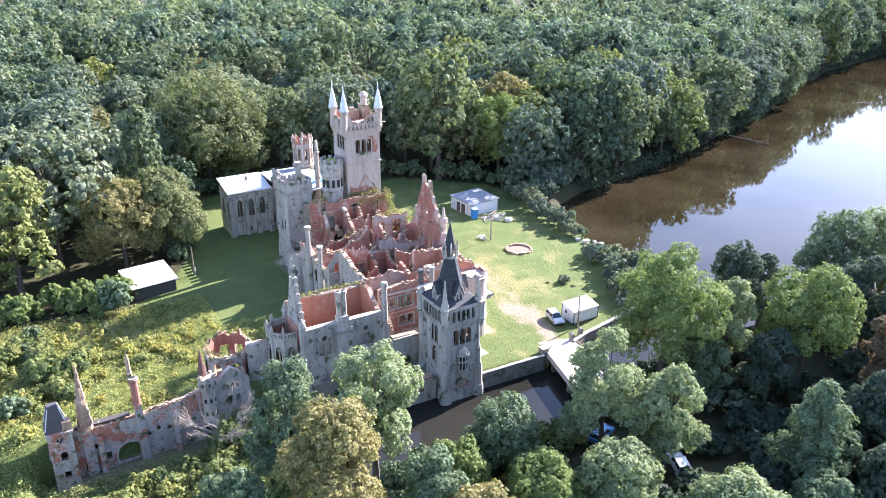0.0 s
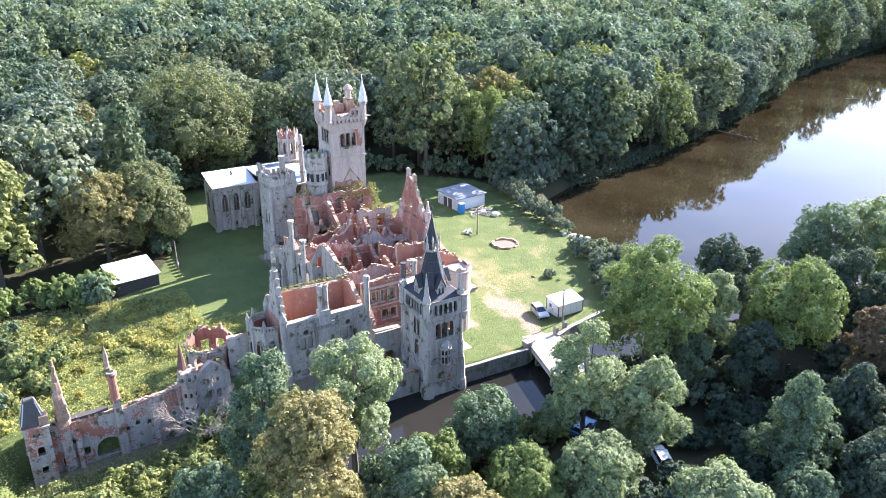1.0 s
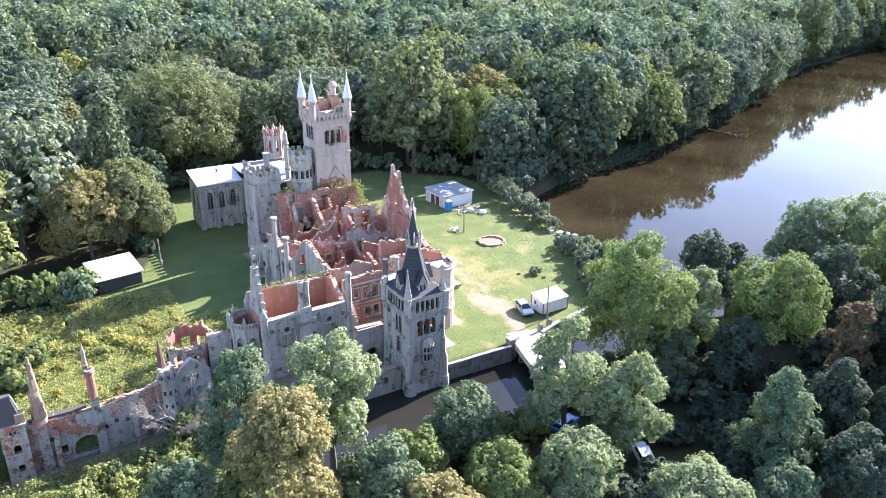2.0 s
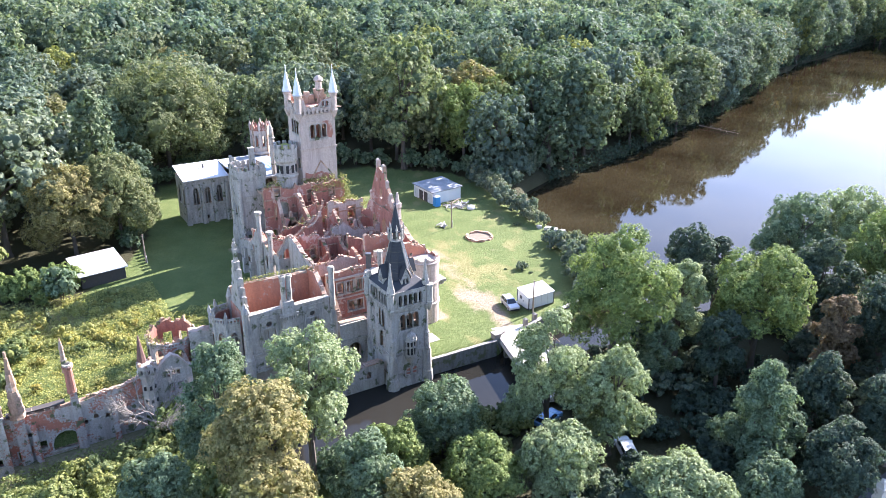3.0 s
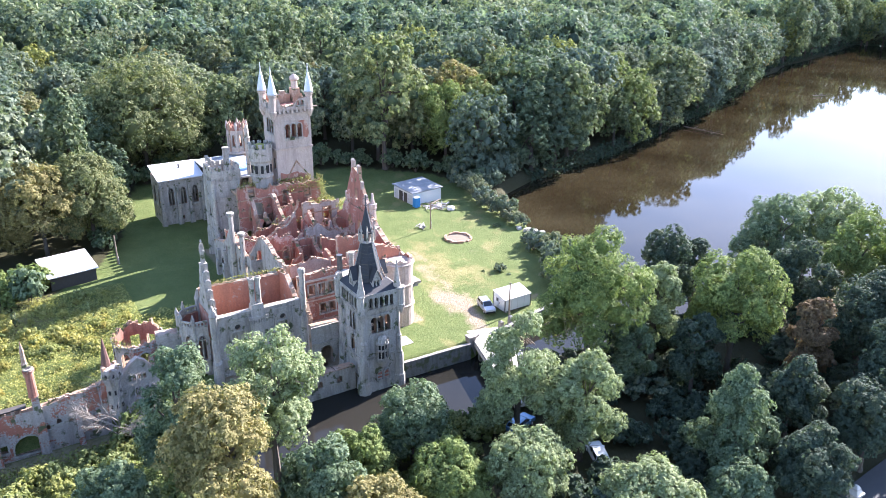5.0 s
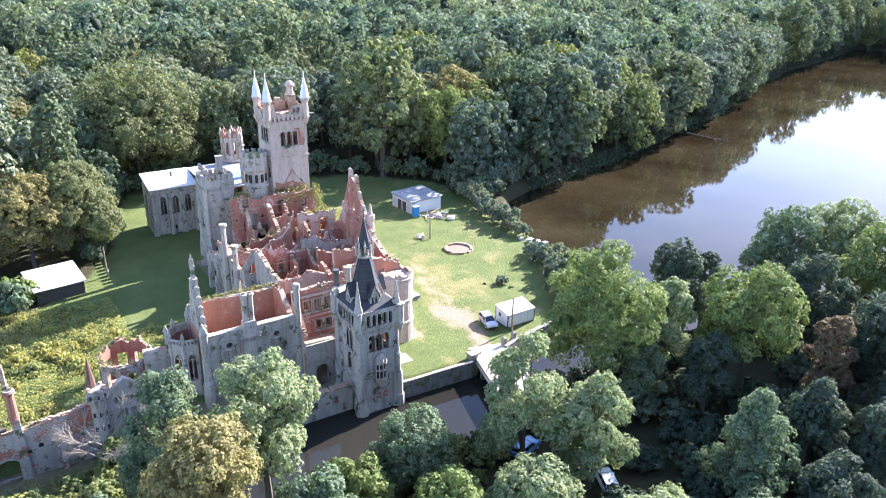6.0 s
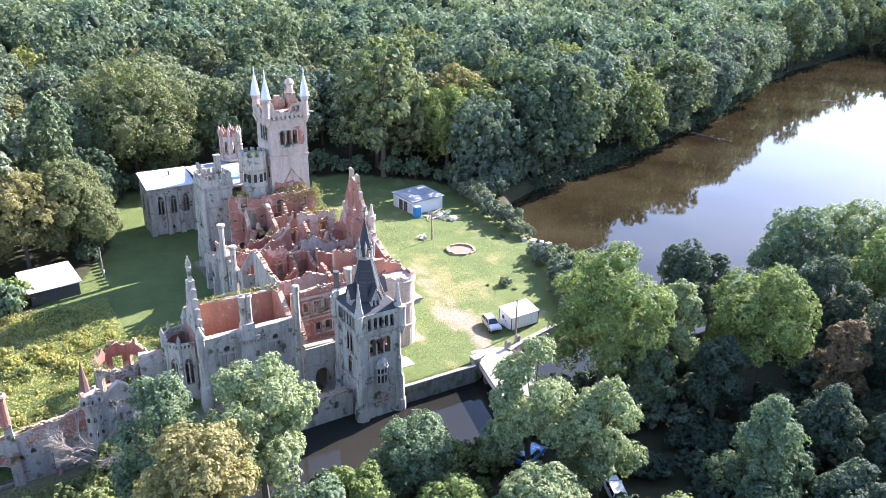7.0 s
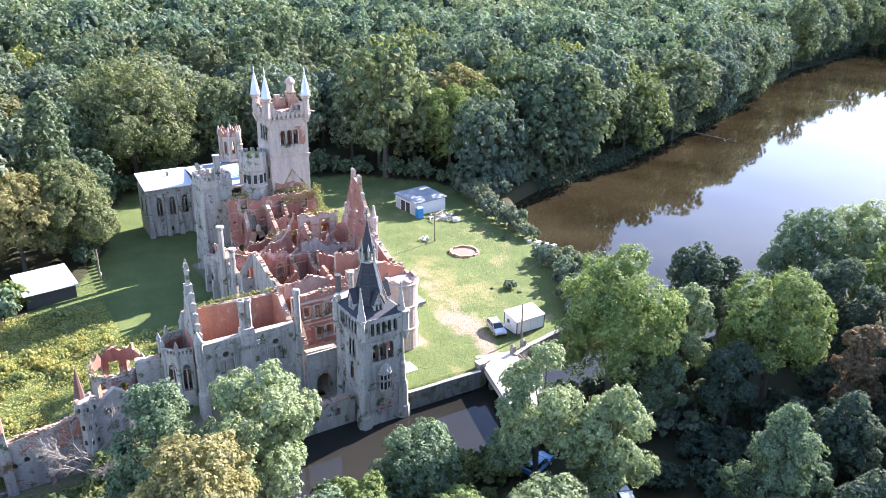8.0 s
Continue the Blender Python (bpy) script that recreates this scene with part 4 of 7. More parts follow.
wall(T, (-5.0, 40.0), (0.2, 40.0), -0.5, [(0, 9.6), (2.5, 8.0), (5.2, 8.2)], 0.6, [(2.4, 1.2, 3.4, 2.4, "r")], (M_RED, M_RED, M_CORE), 0.6)
# east side
wall(T, (MX1, 14.0), (MX1, 47.0), -0.5, [(0, 9.6), (7, 10.4), (11.5, 12.4), (13, 13.2), (20.6, 13.2), (22, 11.0), (25, 10.2), (29, 9.6), (33, 9.6)], 0.9, [(u, 1.3, z, 2.6, "r", 1) for u in (3.5, 8.5, 24.5, 29.5) for z in (1.4, 6.0)] + [(15.5, 1.5, 7.4, 3.6, "p", 1), (19.0, 1.5, 7.4, 3.6, "p", 1)], (M_PALE, M_RED, M_CORE), 0.7)
put, n = along((MX1 - 0.14, 26.8), (MX1 - 0.14, 34.6))
steep = [(0, 12.6), (7.8, 12.6), (8.1, 13.4), (6.9, 16.2), (5.6, 18.9), (5.4, 20.6), (4.85, 20.6), (4.7, 19.5), (3.4, 19.0), (3.3, 20.0), (2.8, 20.0), (2.7, 18.2), (1.3, 16.0), (0.4, 14.9), (0, 14.5)]
g = part("gable", Build().slab(steep, [opening(4.0, 0.9, 14.2, 2.0, "p"), opening(4.0, 0.4, 17.2, 0.9, "p")], put, 0, 0.55, 0, 1, 2), (M_PALE, M_RED, M_CORE), T, "tall steep broken gable of red brick")
for u, z in ((5.1, 20.3), (3.05, 19.7), (7.9, 14.0), (1.9, 17.2), (0.7, 15.3)):
    x, y, _ = put(u, 0, 0.4)
    part("step_cap", Build().turned(x, y, [(0.3, z - 0.8), (0.3, z + 0.2), (0.38, z + 0.25), (0.38, z + 0.4), (0.22, z + 0.6)], 4, math.pi / 4), M_PALE, g)
part("corner_turret", Build().turned(MX1 + 0.2, 26.6, [(0.8, -0.5), (0.7, 6), (0.6, 13.5), (0.7, 13.7), (0.7, 14.4), (0.4, 14.5), (0.15, 16.2)], 8), M_PALE, T)
part("corner_turret", Build().turned(MX1 + 0.2, 35.0, [(0.8, -0.5), (0.7, 6), (0.5, 13.4), (0.6, 13.6), (0.6, 14.2), (0.4, 14.4)], 8), M_PALE, T)
# cross walls
CROSS = [
    (20.2, -2.5, 5.0, [(0, 9.2), (3, 9.6), (5, 10.0), (7.5, 9.4)], [(1.6, 1.0, 5.2, 2.0, "s"), (5.6, 1.0, 5.2, 2.0, "s")], M_PALE, True),
    (18.0, 5.2, 9.6, [(0, 13.8), (2, 13.9), (4.4, 13.6)], [], M_ORANGE, False),
    (24.0, 5.2, 15.0, [(0, 11.6), (3, 10.4), (6, 11.0), (9.8, 9.6)], [(3.0, 1.2, 6.0, 2.4, "r"), (7.0, 1.2, 6.0, 2.4, "s")], M_RED, True),
    (27.9, -2.6, 5.6, [(0, 11.4), (3, 11.7), (5, 11.3), (8.2, 10.8)], [(4.9, 0.95, 7.0, 3.2, "s"), (1.6, 0.9, 5.0, 1.2, "s")], M_RED, True),
    (31.2, 5.6, 15.0, [(0, 10.4), (2, 11.6), (4, 9.8), (7, 9.4), (9.4, 10.6)], [(2.6, 1.1, 6.4, 2.2, "s"), (6.4, 1.2, 6.0, 2.4, "r")], M_PALE, True),
    (34.6, -4.2, 5.4, [(0, 9.6), (3, 8.6), (6, 9.8), (9.6, 12.4)], [(3.0, 1.2, 5.0, 2.2, "s"), (6.4, 1.1, 5.2, 2.2, "s")], M_RED, False),
    (38.4, 8.2, 15.0, [(0, 12.6), (3, 12.2), (6.8, 12.2)], [(1.4, 0.9, 9.4, 1.6, "s"), (4.4, 1.4, 8.6, 2.4, "s"), (5.6, 1.2, 5.2, 2.2, "s"), (2.6, 1.4, 5.2, 2.4, "s")], M_PALE, True),
    (40.2, 0.2, 8.2, [(0, 8.4), (3, 8.8), (6, 9.4), (8, 12.6)], [(4.4, 1.1, 5.4, 2.2, "s")], M_RED, False),
    (46.2, -0.6, 15.0, [(0, 14.4), (4, 14.5), (7, 14.0), (12, 13.7), (15.6, 13.9)], [(2.5, 1.1, 12.3, 1.5, "s"), (13.0, 1.0, 11.0, 1.5, "s"), (3.2, 2.6, 8.3, 2.9, "r"), (5.6, 1.5, 7.0, 1.7, "s"), (8.8, 1.2, 10.6, 2.0, "s"), (10.6, 1.2, 6.6, 2.2, "r")], M_RED, True),
]
CROSS += [
    (22.2, -2.5, 2.0, [(0, 8.2), (2, 7.0), (4.5, 8.8)], [], M_RUINP, False),
    (24.6, -2.5, 2.0, [(0, 9.4), (2.4, 7.8), (4.5, 9.0)], [], M_RED, True),
    (21.4, 9.8, 15.0, [(0, 9.0), (2.4, 7.6), (5.2, 9.2)], [], M_RUINP, True),
    (27.8, 8.4, 15.0, [(0, 8.4), (3, 9.8), (6.6, 8.6)], [], M_RED, True),
    (31.4, -2.6, 5.2, [(0, 8.6), (3, 7.4), (5.4, 8.8), (7.8, 9.8)], [], M_RUINP, True),
    (34.9, 8.6, 15.0, [(0, 9.8), (2.2, 8.6), (4.4, 10.4), (6.4, 9.4)], [], M_RED, True),
    (37.4, -4.2, 5.2, [(0, 8.8), (3, 7.8), (6, 8.4), (9.4, 10.6)], [], M_RUINP, True),
    (43.2, 2.0, 8.0, [(0, 9.6), (2.4, 8.4), (4.2, 10.6), (6.0, 11.0)], [], M_RUINP, True),
    (42.2, 8.6, 15.0, [(0, 10.6), (3.0, 9.0), (6.4, 10.0)], [], M_RED, True),
]
for y, xa, xb, tops, ops, mt, ledge in CROSS:
    ops = more_windows(ops, xb - xa, tops, (4.5, 7.7), 2.0)
    wall(T, (xa, y), (xb, y), -0.3, tops, 0.65, ops, (mt, M_RUINP if y > 30 else M_RED, M_CORE), 0.9, frame_mat=M_CORE)
    zl = min(z for _, z in tops)
    if ledge:
        for z in (zl - 1.9, zl - 5.0):
            part("cornice", Build().box(xa + 0.1, xb - 0.1, y - 0.15, y, z, z + 0.18), M_CORE, T)
LONG = [
    (5.4, 28.0, 46.0, [(0, 10.4), (2.2, 9.4), (4.6, 8.6), (7, 9.8), (10, 10.6), (12.5, 9.2), (15, 10.8), (18, 13.0)], [(4.4, 1.1, 4.6, 2.2, "s"), (9.4, 1.2, 5.4, 2.4, "r"), (14.0, 1.3, 5.0, 2.4, "s")]),
    (5.0, 13.7, 27.8, [(0, 11.8), (4, 10.4), (6, 9.2), (8.6, 10.4), (11, 9.0), (14.1, 10.4)], [(2.8, 1.1, 6.6, 2.2, "s"), (10.0, 1.1, 6.8, 2.2, "r")]),
    (8.2, 31.4, 46.0, [(0, 10.6), (3, 10.4), (5, 11.8), (8, 10.2), (11, 9.6), (14.6, 12.6)], [(3.6, 1.2, 7.2, 2.2, "s"), (9.5, 1.2, 6.8, 2.4, "r")]),
    (9.6, 14.6, 24.0, [(0, 12.4), (3.4, 13.2), (6, 11.0), (9.4, 10.8)], [(2.4, 1.2, 7.2, 2.4, "r"), (6.4, 1.2, 6.6, 2.4, "r")]),
    (2.2, 20.6, 27.9, [(0, 8.6), (3, 7.2), (7.3, 10.4)], [(3.4, 1.1, 4.6, 2.0, "s")]),
    (1.6, 40.4, 46.2, [(0, 8.4), (3, 7.6), (5.8, 12.4)], [(2.8, 1.2, 5.0, 2.0, "s")]),
]
LONG += [
    (12.0, 31.6, 46.0, [(0, 9.2), (3, 10.0), (6, 8.6), (10, 10.4), (14.4, 10.8)], []),
    (12.2, 18.0, 31.0, [(0, 9.4), (4, 8.2), (8, 9.6), (13, 9.0)], []),
    (-0.6, 28.2, 40.0, [(0, 8.8), (3, 7.2), (7, 8.4), (11.8, 7.6)], []),
]
for x, ya, yb, tops, ops in LONG:
    n = yb - ya
    tops, ops = [(n - u, z) for u, z in tops], [(n - o[0],) + o[1:] for o in ops]
    ops = more_windows(ops, n, tops, (4.5, 7.9, 10.8), 2.2)
    wall(T, (x, yb), (x, ya), -0.3, tops, 0.6, ops, (M_RUINP if x > 6 else M_RED, M_RED, M_CORE), 1.0, frame_mat=M_CORE)
wall(T, (5.0, 14.0), (MX1, 14.0), -0.3, [(0, 12.4), (5, 12.8), (8, 11.4), (10.4, 9.6)], 0.8, [(2.4, 1.3, 6.6, 3.0, "p", 1), (6.0, 1.3, 6.6, 3.0, "p", 1)], (M_ORANGE, M_RED, M_CORE), 0.6)
part("upper_floor", Build().box(-2.5, 15.0, 18.2, 46.3, 3.6, 4.0).box(-4.5, -2.5, 28.5, 45.5, 3.5, 3.9), M_CORE, T, "brick vault floor strewn with rubble")
# added slabs that block light so the back wall's openings look dark
part("vault", Build().box(-0.4, 7.5, 46.95, 50.2, 12.6, 13.1).box(7.5, 14.6, 46.95, 47.9, 12.2, 12.6), M_CORE, T, "surviving brick vault behind the back wall")
for k in range(150):
    x, y = rng.uniform(-2, 14.6), rng.uniform(19, 46)
    s = rng.uniform(0.25, 0.75)
    part("rubble", Build().turned(x, y, [(s * 1.4, 3.8), (s * 0.9, 4.0 + s * 0.5), (s * 0.3, 4.0 + s * 0.9)], 6, rng.uniform(0, 3)), M_CORE, T)
for x, y, z1 in ((3.2, 43.2, 10.2), (7.0, 35.2, 10.6), (11.6, 34.6, 9.8), (12.0, 27.6, 9.2), (8.4, 20.6, 10.4), (-0.4, 31.2, 8.0), (12.6, 18.4, 10.2)):
    put, n = along((x - 1.0, y), (x + 1.0, y))
    part("broken_pier", Build().slab([(0, 3.8), (2.0, 3.8), (1.9, z1 - 1.8), (1.55, z1 - 1.1), (1.3, z1 - 1.2), (1.1, z1), (0.75, z1 - 0.3), (0.6, z1 - 1.6), (0.25, z1 - 2.3)], [], put, 0, 0.6, 0, 0, 0), rng.choice((M_RED, M_PALE, M_CORE)), T)

# ---- the great tower ----
T = thing("great_tower", "tall square tower of pale pink render with white corner spires", "tower")
BX0, BX1, BY0, BY1 = 7.7, 14.5, 48.0, 53.6
wall(T, (BX0, BY0), (BX1, BY0), -0.5, 26.2, 0.9, [(2.35, 0.85, 21.5, 2.5, "r"), (3.5, 0.85, 21.5, 2.5, "r"), (4.6, 0.8, 21.5, 2.5, "r"), (3.6, 1.4, 9.0, 2.6, "p")], PALE)
wall(T, (BX0, BY1), (BX0, BY0), -0.5, 26.2, 0.9, [(2.4, 0.8, 22.4, 2.4, "r"), (3.5, 0.8, 22.4, 2.4, "r"), (4.6, 0.8, 22.4, 2.4, "r"), (4.6, 0.8, 16.0, 1.8, "r")], PALE)
wall(T, (BX1, BY0), (BX1, BY1), -0.5, 26.2, 0.9, [(3.3, 0.9, 22.4, 2.4, "r")], PALE)
wall(T, (BX1, BY1), (BX0, BY1), -0.5, 26.2, 0.9, [(3.6, 0.9, 22.4, 2.4, "r")], PALE)
put, n = along((BX0, BY0), (BX1, BY0))
part("brick_scar", Build().slab([(5.05, 21.5), (6.0, 21.2), (6.3, 21.9), (6.25, 23.4), (5.9, 24.3), (5.1, 24.5), (4.4, 24.4), (4.3, 24.1), (5.05, 24.0)], [], put, -0.03, 0.05, 0, 0, 0), M_RED, T, "patch of bare red brick")
lat = Build().slab([(1.9, 20.0), (5.2, 20.0), (5.2, 21.1), (1.9, 21.1)], [opening(2.25 + 0.52 * k, 0.36, 20.15 + 0.5 * j, 0.36, "o") for k in range(6) for j in range(2)], put, -0.08, 0.02, 0, 0, 0)
part("lattice_panel", lat, M_PALE, T)
part("window_hood", Build().slab([(1.3, 24.5), (6.3, 24.5), (6.3, 24.7), (1.3, 24.7)], [], put, -0.14, 0, 0, 0, 0), M_PALE, T)
put2, _ = along((BX0, BY0 - 0.06), (BX1, BY0 - 0.06))
part("roof_scar", Build().slab([(1.0, 13.2), (1.3, 13.2), (3.6, 17.0), (5.9, 14.0), (6.2, 14.0), (3.6, 17.4)], [], put2, -0.05, 0.06, 0, 0, 0), M_CORE, T, "line of a lost roof")
part("brick_scar", Build().slab([(0.3, 12.0), (6.3, 12.0), (6.2, 13.6), (5.2, 14.6), (3.6, 15.2), (1.6, 14.9), (0.5, 15.4)], [], put2, 0.01, 0.08, 0, 0, 0), M_RED, T, "band of bare red brick where a lost roof met the tower")
for z, h, o in ((19.4, 0.35, 0.2), (12.8, 0.3, 0.15), (25.6, 0.3, 0.25)):
    band(T, BX0, BX1, BY0, BY1, z, h, o, M_PALE)
UX0, UX1, UY0, UY1 = BX0 - 0.4, BX1 + 0.25, BY0 - 0.3, BY1 + 0.22
for p0, p1 in (((UX0, UY0), (UX1, UY0)), ((UX0, UY1), (UX0, UY0)), ((UX1, UY0), (UX1, UY1)), ((UX1, UY1), (UX0, UY1))):
    put, n = along(p0, p1)
    for k in range(9):
        u = 0.6 + (n - 1.2) * k / 8
        part("corbel", Build().slab([(u - 0.2, 26.0), (u + 0.2, 26.0), (u + 0.2, 26.9), (u - 0.2, 26.9)], [], put, -0.12, 0.35, 0, 0, 0), M_PALE, T)
    front = p0 == (UX0, UY0)
    tops = [(0, 28.9), (1.2, 28.6), (1.7, 27.4), (3.6, 27.4), (4.4, 28.3), (5.0, 28.6), (n, 28.9)] if front else [(0, 28.9), (2.2, 27.9), (4.4, 28.3), (n, 28.9)]
    ops = [(4.9, 0.45, 27.2, 0.9, "r"), (5.7, 0.45, 27.2, 0.9, "r")] if front else [(n - 2.0, 0.45, 27.1, 0.7, "r")]
    wall(T, p0, p1, 26.4, tops, 0.5, ops, (M_PALE, M_ORANGE, M_CORE), 0.35, name="parapet")
part("roof_deck", Build().box(BX0 + 0.2, BX1 - 0.2, BY0 + 0.2, BY1 - 0.2, 26.4, 26.9), M_RED, T, "open brick roof deck")
part("stair_head", Build().box(10.2, 12.6, 52.4, 53.5, 26.8, 28.4).box(10.9, 11.8, 52.5, 53.4, 28.4, 29.0).box(12.9, 14.3, 51.6, 53.4, 26.8, 29.4), M_CORE, T, "broken brick stair head")
b = Build().turned(13.6, 52.5, [(0.62, 29.2), (0.6, 30.7), (0.88, 30.9), (0.9, 31.15), (0.66, 31.5), (0.3, 31.8), (0.1, 31.9)], 10)
part("domed_turret", b, M_PALE, T, "small domed stone turret")
for x, y in ((UX0 + 0.3, UY0 + 0.25), (UX1 - 0.35, UY0 + 0.25), (UX0 + 0.3, UY1 - 0.9)):
    t = part("corner_turret", Build().turned(x, y, [(0.25, 25.0), (0.7, 26.1), (0.74, 26.4), (0.64, 26.5), (0.64, 28.9), (0.8, 29.1), (0.8, 29.5)], 8), M_PALE, T)
    b = Build().turned(x, y, [(0.92, 29.45), (0.8, 29.7), (0.56, 31.0), (0.17, 32.7), (0.08, 32.9), (0.15, 33.1), (0.06, 33.3), (0.11, 33.5), (0.02, 34.3)], 10)
    part("spire", b, M_ZINC, t, "shining pale metal spire", smooth=True)
part("water_spout", Build().beam((BX1 + 0.2, BY0 + 0.6, 26.8), (BX1 + 1.6, BY0 + 0.4, 26.6), 0.16, 0.1), M_PALE, T)

# ---- turrets beside the great tower ----
T = thing("stair_turret", "round crenellated grey stair turret", "tower")
b = Build().turned(5.2, 49.4, [(1.9, -0.5), (1.85, 17.6), (2.1, 18.0), (2.1, 20.2)], 12)
part("wall", b, M_GREY, T)
part("string_course", Build().turned(5.2, 49.4, [(1.85, 14.8), (2.1, 15.0), (2.1, 15.3), (1.85, 15.4)], 12), M_STONE, T)
for k in range(10):
    a = 2 * math.pi * k / 10
    part("merlon", Build().box(-0.35, 0.35, -0.2, 0.2, 20.2, 21.0, place=Matrix.Translation((5.2 + 1.9 * math.cos(a), 49.4 + 1.9 * math.sin(a), 0)) @ Matrix.Rotation(a + math.pi / 2, 4, "Z")), M_STONE, T)
for k in range(5):
    a = math.pi + 0.2 + k * 0.55
    # blank dark plates on the wall, painted shade instead of real openings
    part("window", Build().box(-0.25, 0.25, -0.06, 0.1, 15.8, 17.2, place=Matrix.Translation((5.2 + 1.86 * math.cos(a), 49.4 + 1.86 * math.sin(a), 0)) @ Matrix.Rotation(a + math.pi / 2, 4, "Z")), M_DARKVOID, T)
part("roof_plants", Build().turned(5.2, 49.4, [(1.6, 20.1), (1.2, 20.6), (0.4, 20.9)], 9), L_WEED, T)
T = thing("slim_turret", "slender octagonal brick turret with a broken crown", "tower")
part("wall", Build().turned(6.0, 58.6, [(0.55, 0), (0.5, 19.6), (0.65, 19.9), (0.45, 20.1), (0.4, 21.6), (0.2, 22.2)], 8), M_GREY, T)
T = thing("chapel_turret", "octagonal pale turret with a jagged red brick crown", "tower")
c = (9.2, 74.6)
R_ = 1.95
v8 = [(c[0] + R_ * math.cos(math.pi / 8 + k * math.pi / 4), c[1] + R_ * math.sin(math.pi / 8 + k * math.pi / 4)) for k in range(8)]
for k in range(8):
    n = math.hypot(v8[k][0] - v8[(k + 1) % 8][0], v8[k][1] - v8[(k + 1) % 8][1])
    wall(T, v8[k], v8[(k + 1) % 8], 0, [(0, 19.1), (n * 0.3, 18.2), (n * 0.7, 18.3), (n, 19.1)], 0.5, [(n / 2, 0.5, 14.6, 2.4, "p", 0), (n / 2, 0.4, 12.2, 0.9, "p", 0)], PALE, 0.25)
    part("shaft", Build().turned(*v8[k], [(0.22, 0), (0.20, 18.0), (0.34, 18.3), (0.30, 19.0), (0.05, 19.8)], 5), M_PALE if k % 2 else M_CORE, T)
    put, _ = along(v8[k], v8[(k + 1) % 8])
    part("brick_crown", Build().slab([(0, 17.9), (n, 17.9), (n, 18.9), (n * 0.8, 18.5), (n * 0.6, 19.2), (n * 0.4, 18.4), (n * 0.2, 19.0), (0, 18.6)], [], put, -0.12, 0.1, 0, 0, 0), M_RED, T)
part("string_course", Build().turned(*c, [(2.1, 12.9), (2.35, 13.1), (2.35, 13.4), (2.1, 13.5)], 8, math.pi / 8), M_PALE, T)
# floor coloured as the shade inside the turret
part("floor", Build().turned(*c, [(1.8, 12.8), (1.8, 13.0)], 8), M_DARKVOID, T)

# ---- crenellated block ----
T = thing("battlemented_block", "grey battlemented block with arched corbel frieze", "tower")
KS = 0
KX0, KX1, KY0, KY1 = -3.5, 1.4, 50.4, 54.8
for p0, p1, ops in (((KX0, KY0), (KX1, KY0), []), ((KX0, KY1), (KX0, KY0), [(1.4, 0.6, 8.0, 2.0, "p"), (3.0, 0.6, 8.0, 2.0, "p")]), ((KX1, KY0), (KX1, KY1), []), ((KX1, KY1), (KX0, KY1), [])):
    wall(T, p0, p1, -0.5, 16.2, 0.8, ops, GREY)
    put, n = along(p0, p1)
    k = int(n / 0.62)
    part("arched_frieze", Build().slab([(-0.18, 14.6), (n + 0.18, 14.6), (n + 0.18, 15.9), (-0.18, 15.9)], [opening(n * (i + 0.5) / k, n / k * 0.6, 14.7, 0.75, "r") for i in range(k)], put, -0.2, 0.02, 0, 0, 0), M_STONE, T)
    side = 0.005 * KS
    KS += 1
    q0, q1 = put(0.25, 0, -0.19)[:2], put(n - 0.25, 0, -0.19)[:2]
    part("parapet", Build().slab([(-0.18, 15.9), (n + 0.18, 15.9), (n + 0.18, 16.6 + side), (-0.18, 16.6 + side)], [], put, -0.2, 0.3, 0, 0, 0), M_STONE, T)
    merlons(T, q0, q1, 16.6, 0.5, 0.42, 0.75, 0.4)
part("roof_deck", Build().box(KX0 + 0.5, KX1 - 0.5, KY0 + 0.5, KY1 - 0.5, 15.6, 15.9), M_CORE, T, "flat roof with grass")
for z in (5.2, 11.6):
    band(T, KX0, KX1, KY0, KY1, z, 0.22, 0.1)
part("chimney", Build().box(-0.2, 0.7, 53.2, 54.0, 15.6, 19.6).box(-0.3, 0.8, 53.1, 54.1, 19.6, 19.9), M_GREY, T)
for x, y in ((KX0, KY0), (KX0, KY1)):
    part("corner_buttress", Build().turned(x, y, [(0.8, -0.5), (0.65, 5.0), (0.5, 5.4), (0.4, 14.6), (0.5, 15.2)], 8), M_STONE, T)

# ---- the low range behind it and its roofs ----
T = thing("rear_range", "grey rear range with a patched pale blue roof", "building")
wall(T, (1.9, 74.0), (1.9, 57.6), -0.5, 12.6, 0.7, [(3.5, 1.2, 6.6, 2.8, "p", 1), (7.5, 1.2, 6.6, 2.8, "p", 1), (11.5, 1.2, 6.6, 2.8, "p", 1), (4.0, 1.2, 1.4, 2.6, "p", 1), (9.0, 1.2, 1.4, 2.6, "p", 1)], GREY)
wall(T, (9.6, 57.6), (9.6, 74.0), -0.5, 12.6, 0.7, [(5, 1.2, 6.6, 2.8, "p", 1), (10, 1.2, 6.6, 2.8, "p", 1)], GREY)
wall(T, (9.6, 74.0), (1.9, 74.0), 9.0, 12.4, 0.6, [], GREY)
part("roof", Build().slab([(0, 12.5), (16.4, 12.5), (16.4, 12.8), (0, 12.8)], [], lambda u, z, d: (2.1 + d, 57.6 + u, z), 0, 7.4, 0, 0, 0), M_FELT, T)
part("blue_roof", Build().add([(4.2, 61.4, 13.3), (9.4, 61.4, 13.1), (9.4, 68.4, 13.3), (4.2, 68.4, 13.6), (4.2, 61.4, 12.7), (9.4, 61.4, 12.7), (9.4, 68.4, 12.7), (4.2, 68.4, 12.7)], [(0, 1, 2, 3), (7, 6, 5, 4), (0, 4, 5, 1), (1, 5, 6, 2), (2, 6, 7, 3), (3, 7, 4, 0)]), M_BLUE, T, "bright blue sheeting on part of the roof")
